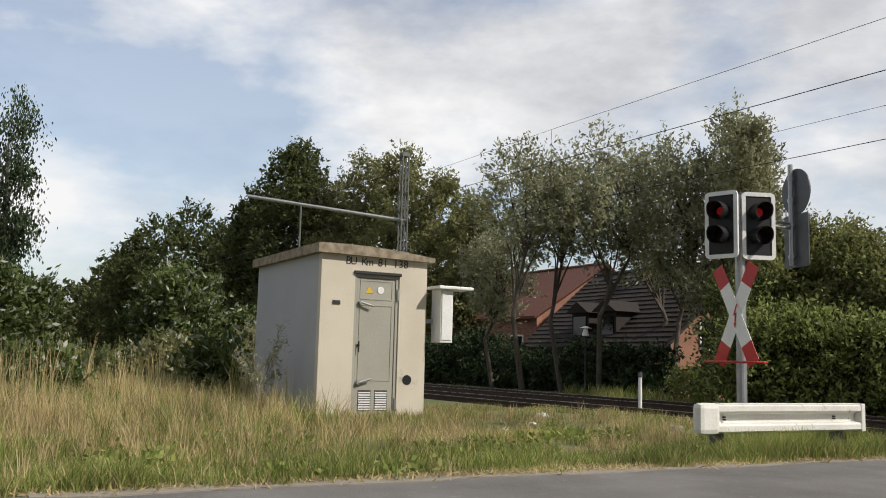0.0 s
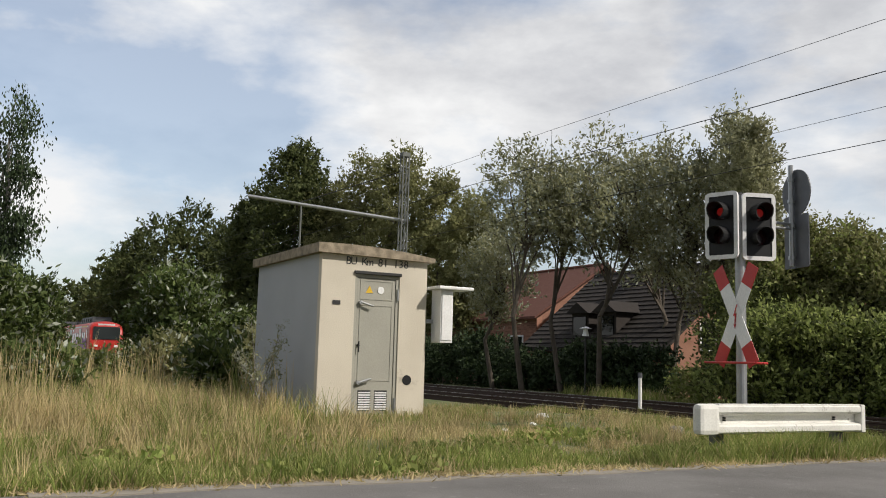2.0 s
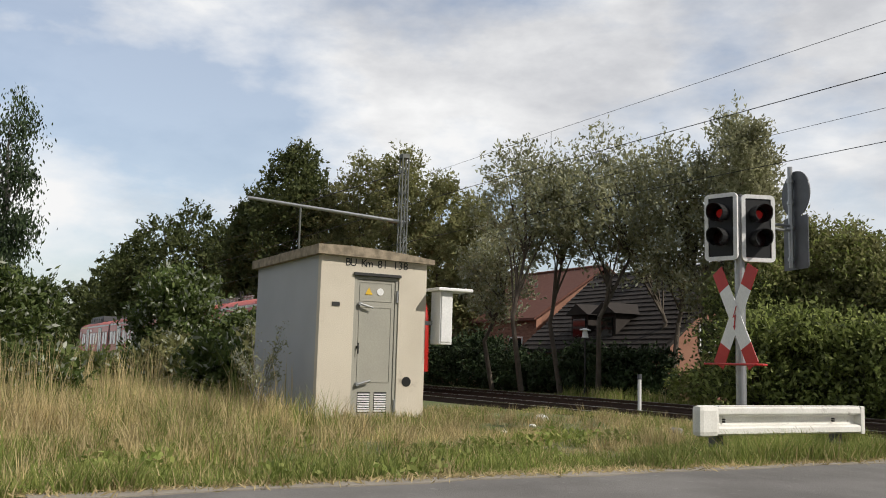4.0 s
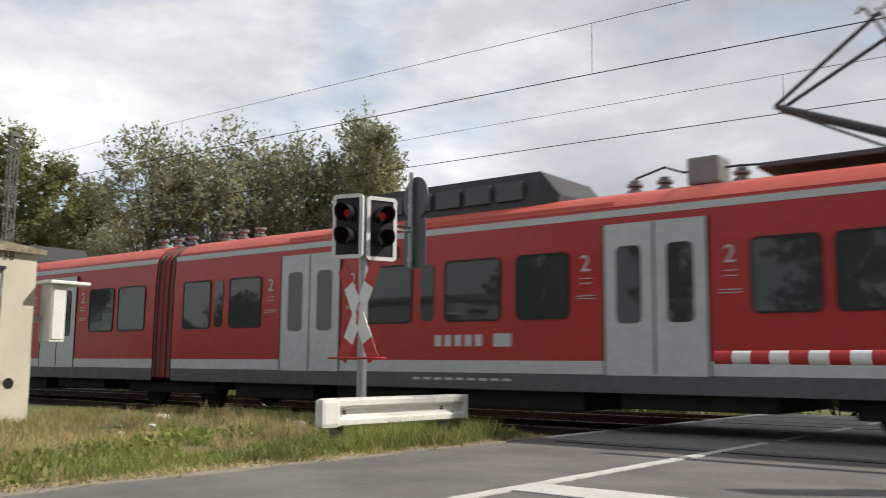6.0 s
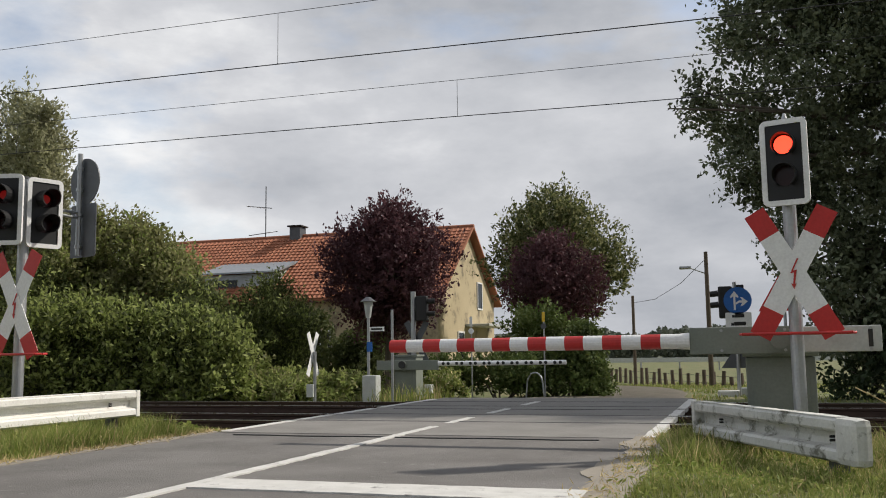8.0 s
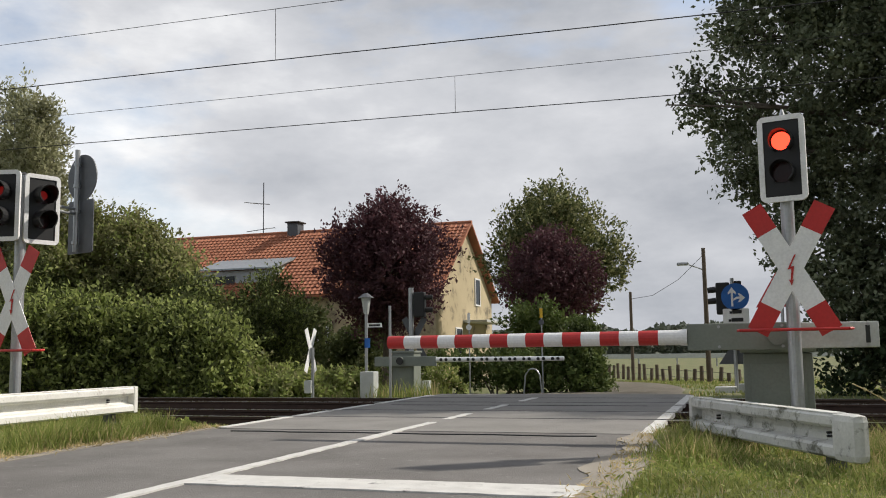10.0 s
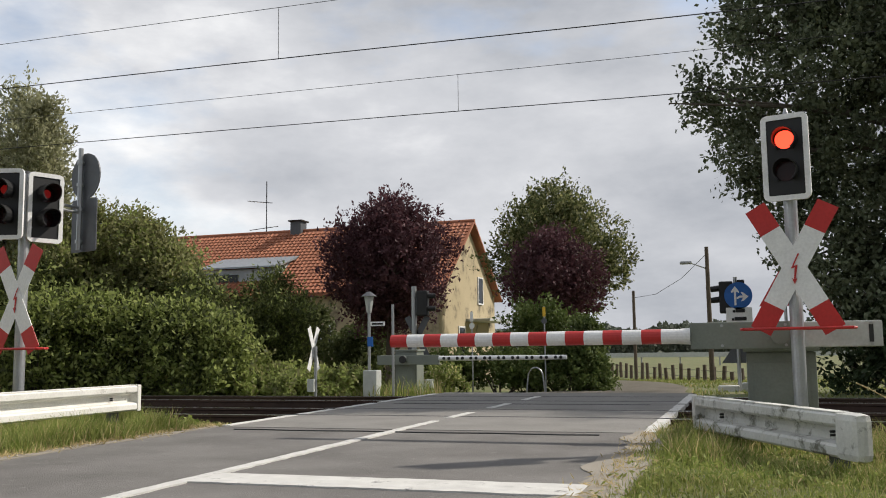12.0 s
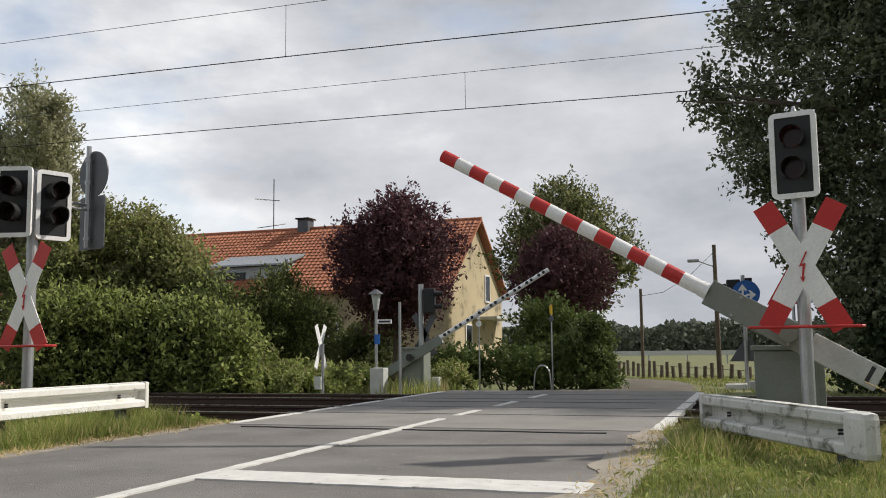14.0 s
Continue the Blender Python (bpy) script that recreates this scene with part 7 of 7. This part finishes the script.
    # concrete block and switch box below
    single("concrete_block", box(-0.75, -0.25, 23.3, 23.8, -0.7, -0.02, 0.03), M["beam_old"], "weathered pale concrete block beside the lane", "block")
    single("switch_box", box(-0.2, 0.12, 23.3, 23.6, -0.7, 0.05, 0.02), M["galv"], "small grey switch box beside the traffic light", "box")
    # cross seen from behind
    cr = thing("crossing_cross", pose(-9.16, 18.45, -0.15), "pale back of a crossing cross on a low post", "road sign")
    part("post", rod((0.06, 0, -0.2), (0.06, 0, 1.2), 0.035), M["galv"], cr)
    mm = face_to(0, 0, 1.14, 1.0, -0.02)
    for a in (26, -26):
        rot = mm @ Matrix.Rotation(radians(a), 4, "Z") @ Matrix.Translation((0, 0, 0.01 if a > 0 else 0.0))
        part("cross_blade", prism([(-0.075, -0.52), (0.075, -0.52), (0.075, 0.52), (-0.075, 0.52)], 0.008, rot), M["white"], cr, "pale cross blade")
    part("junction_box", box(-0.10, 0.06, -0.1, -0.03, 0.20, 0.48, 0.01), M["pale_grey"], cr)
    # lantern and its meter box
    la = thing("garden_lantern", pose(-8.22, 19.4, -0.15), "grey post lantern with a conical shade", "street lamp")
    part("post", rod((0, 0, -0.2), (0, 0, 1.95), 0.035), M["galv"], la)
    part("glass_body", rod((0, 0, 1.95), (0, 0, 2.32), 0.06, 0.12, 8), M["pale_grey"], la, "tapered lantern glass")
    part("shade", rod((0, 0, 2.32), (0, 0, 2.43), 0.19, 0.04, 12), M["sign_back"], la)
    pl = part("name_plate", box(0.05, 0.40, -0.05, -0.03, 1.64, 1.74), M["white"], la, "small white direction plate")
    part("bar", box(0.09, 0.36, -0.056, -0.051, 1.67, 1.71), M["dark"], pl)
    part("blue_plate", box(-0.02, 0.11, -0.055, -0.037, 1.18, 1.40), M["blue"], la, "small blue plate")
    single("meter_box", box(-8.21, -7.88, 19.0, 19.3, -0.2, 0.50, 0.02), M["pale_grey"], "pale concrete cable box beside the lantern", "box")
    single("letter_box", box(-7.36, -7.16, 20.7, 20.9, -0.25, 0.24, 0.015), M["white"], "small white box among flowers", "box")
    # far signal from behind, thin posts
    fs = thing("crossing_signal", pose(-7.6, 20.7, -0.2), "far crossing signal seen from behind on a steel post", "signal", "crossing signals")
    part("post", rod((0, 0, -0.2), (0, 0, 2.66), 0.062), M["galv"], fs)
    part("head", box(0.08, 0.36, -0.08, 0.10, 1.95, 2.55, 0.03), M["black"], fs)
    for z in (2.42, 2.12):
        part("visor", rod((0.36, 0, z), (0.53, 0.05, z), 0.06), M["black"], fs)
    for a in (28, -28):
        rot = Matrix.Translation((0.05, 0.08, 1.45)) @ fm @ Matrix.Rotation(radians(a), 4, "Z")
        part("cross_blade", prism([(-0.075, -0.55), (0.075, -0.55), (0.075, 0.55), (-0.075, 0.55)], 0.008, rot), M["sign_back"], fs)
    for x, y, t in ((-7.48, 19.0, 2.05), (-6.45, 21.7, 2.0), (-4.72, 22.1, 2.1)):
        tp = thing("marker_post", pose(x, y, ground_height(x, y)), "thin grey marker post by the lane", "post", "marker posts")
        part("post", rod((0, 0, -0.2), (0, 0, t), 0.018 if x > -7 else 0.03), M["galv"], tp)
        if x > -7:
            part("tag", box(-0.035, 0.035, -0.03, -0.02, t - 0.25, t - 0.02), M["white"] if x < -6 else M["yellow"], tp)
            part("disc", rod((0, -0.03, t - 0.36), (0, -0.02, t - 0.36), 0.07, n=14), M["white"] if x < -6 else M["sign_back"], tp)
    ar = bmesh.new()
    pr = None
    for k in range(13):
        a = math.pi * k / 12
        p = (-4.94 + 0.19 * math.cos(a) * (1 if 0 < k < 12 else 1.3), 21.95, 0.22 + 0.26 * math.sin(a))
        if k in (0, 12):
            p = (p[0], p[1], -0.35)
        if pr:
            add_rod(ar, pr, p, 0.02, n=8)
        pr = p
    single("hoop_stand", ar, M["galv"], "bent steel tube hoop beside the hedge", "hoop")
    # white marker beyond the rails, seen past the hut
    wp = thing("marker_post", pose(-17.1, 14.9, -0.2), "white cable marker post beside the rails", "post")
    part("post", rod((0, 0, -0.1), (0, 0, 0.86), 0.045), M["white"], wp)
    part("cap", rod((0, 0, 0.86), (0, 0, 0.98), 0.058, 0.05), M["sign_back"], wp)
    # garden lamp
    gl = thing("garden_lamp", pose(-24.9, 19.3, -0.2), "white globe garden lamp on a thin post", "lamp")
    part("post", rod((0, 0, 0), (0, 0, 2.1), 0.03), M["dark"], gl)
    part("globe", rod((0, 0, 2.1), (0, 0, 2.35), 0.12, 0.07, 12), M["white"], gl)
    part("hat", rod((0, 0, 2.35), (0, 0, 2.42), 0.22, 0.05, 12), M["white"], gl)
    # meadow fence
    fence = thing("field_fence", pose(0, 0, 0), "old wooden post and wire fence along the field", "fence")
    rng = random.Random(6)
    k = 0
    pts = []
    for k in range(24):
        t = k / 23
        x, y = -10.5 + 10.2 * t, 66 - 24 * t
        pts.append((x, y))
        hgt = rng.uniform(0.75, 1.05)
        part("post", rod((x, y, -1.2), (x + rng.uniform(-0.1, 0.1), y, -0.95 + hgt), 0.11, 0.09, 7), M["wood"], fence)
    for z in (-0.55, -0.2):
        bm = bmesh.new()
        for a, b in zip(pts, pts[1:]):
            add_rod(bm, (a[0], a[1], z), (b[0], b[1], z), 0.01, n=4)
        part("wire", bm, M["wire"], fence)
    gr = thing("guard_rail", pose(0, 0, 0), "long pale guard rail along a far road", "guard rail")
    part("rail", box(-60, 60, 99.9, 100, -0.1, 0.38, 0.02), M["pale_grey"], gr)
    for k in range(30):
        part("post", box(-59 + k * 4, -58.85 + k * 4, 100.01, 100.15, -1.2, 0.3), M["galv"], gr)
    # stones in the verge
    for k, (x, y, s) in enumerate(((-11.9, 8.4, 0.11), (-10.2, 6.6, 0.06), (-9.9, 9.3, 0.10), (-7.6, 5.6, 0.03), (-11.0, 7.6, 0.05))):
        bm = bmesh.new()
        bmesh.ops.create_icosphere(bm, subdivisions=2, radius=s)
        rg = random.Random(k)
        for v in bm.verts:
            v.co *= rg.uniform(0.8, 1.15)
            v.co.z *= 0.6
        single("stone", bm, M["asphalt_pale"] if k == 2 else M["beam"], "pale stone lying in the short grass", "stone", Matrix.Translation((x, y, ground_height(x, y) + s * 0.3)), group="verge stones")


build_far_furniture()


# ---- what moves ----
def motions():
    x = lambda t: TRAIN_FRONT + TRAIN_SPEED * (t - 6.3)
    walk(TRAIN, [(t, pose(x(t), TRACKS[0], 0)) for t in (0.0, 2.0, 4.0, 6.0, 8.0, 10.0, 12.0, 14.0)])
    swing = ((0.0, 0.0), (12.05, 0.0), (12.3, 1.3), (12.5, 3.4), (12.8, 8.6), (13.0, 12.2), (13.3, 17.7), (13.6, 23.0), (14.0, 30.0))
    for arm, rest, sgn in ARMS:
        walk(arm, [(t, rest @ pose(0, 0, 0, 0, sgn * a, 0)) for t, a in swing])
    # the lamps go out as their discs flip to the unlit side
    for disc, lm in LAMPS:
        on = lm @ Matrix.Translation((0, 0, 0.036))
        turn = lambda a: on @ Matrix.Rotation(radians(a), 4, "Y")
        walk(disc, [(0.0, on), (13.0, on), (13.034, turn(60)), (13.067, turn(120)), (13.1, turn(180)), (14.0, turn(180))])


motions()
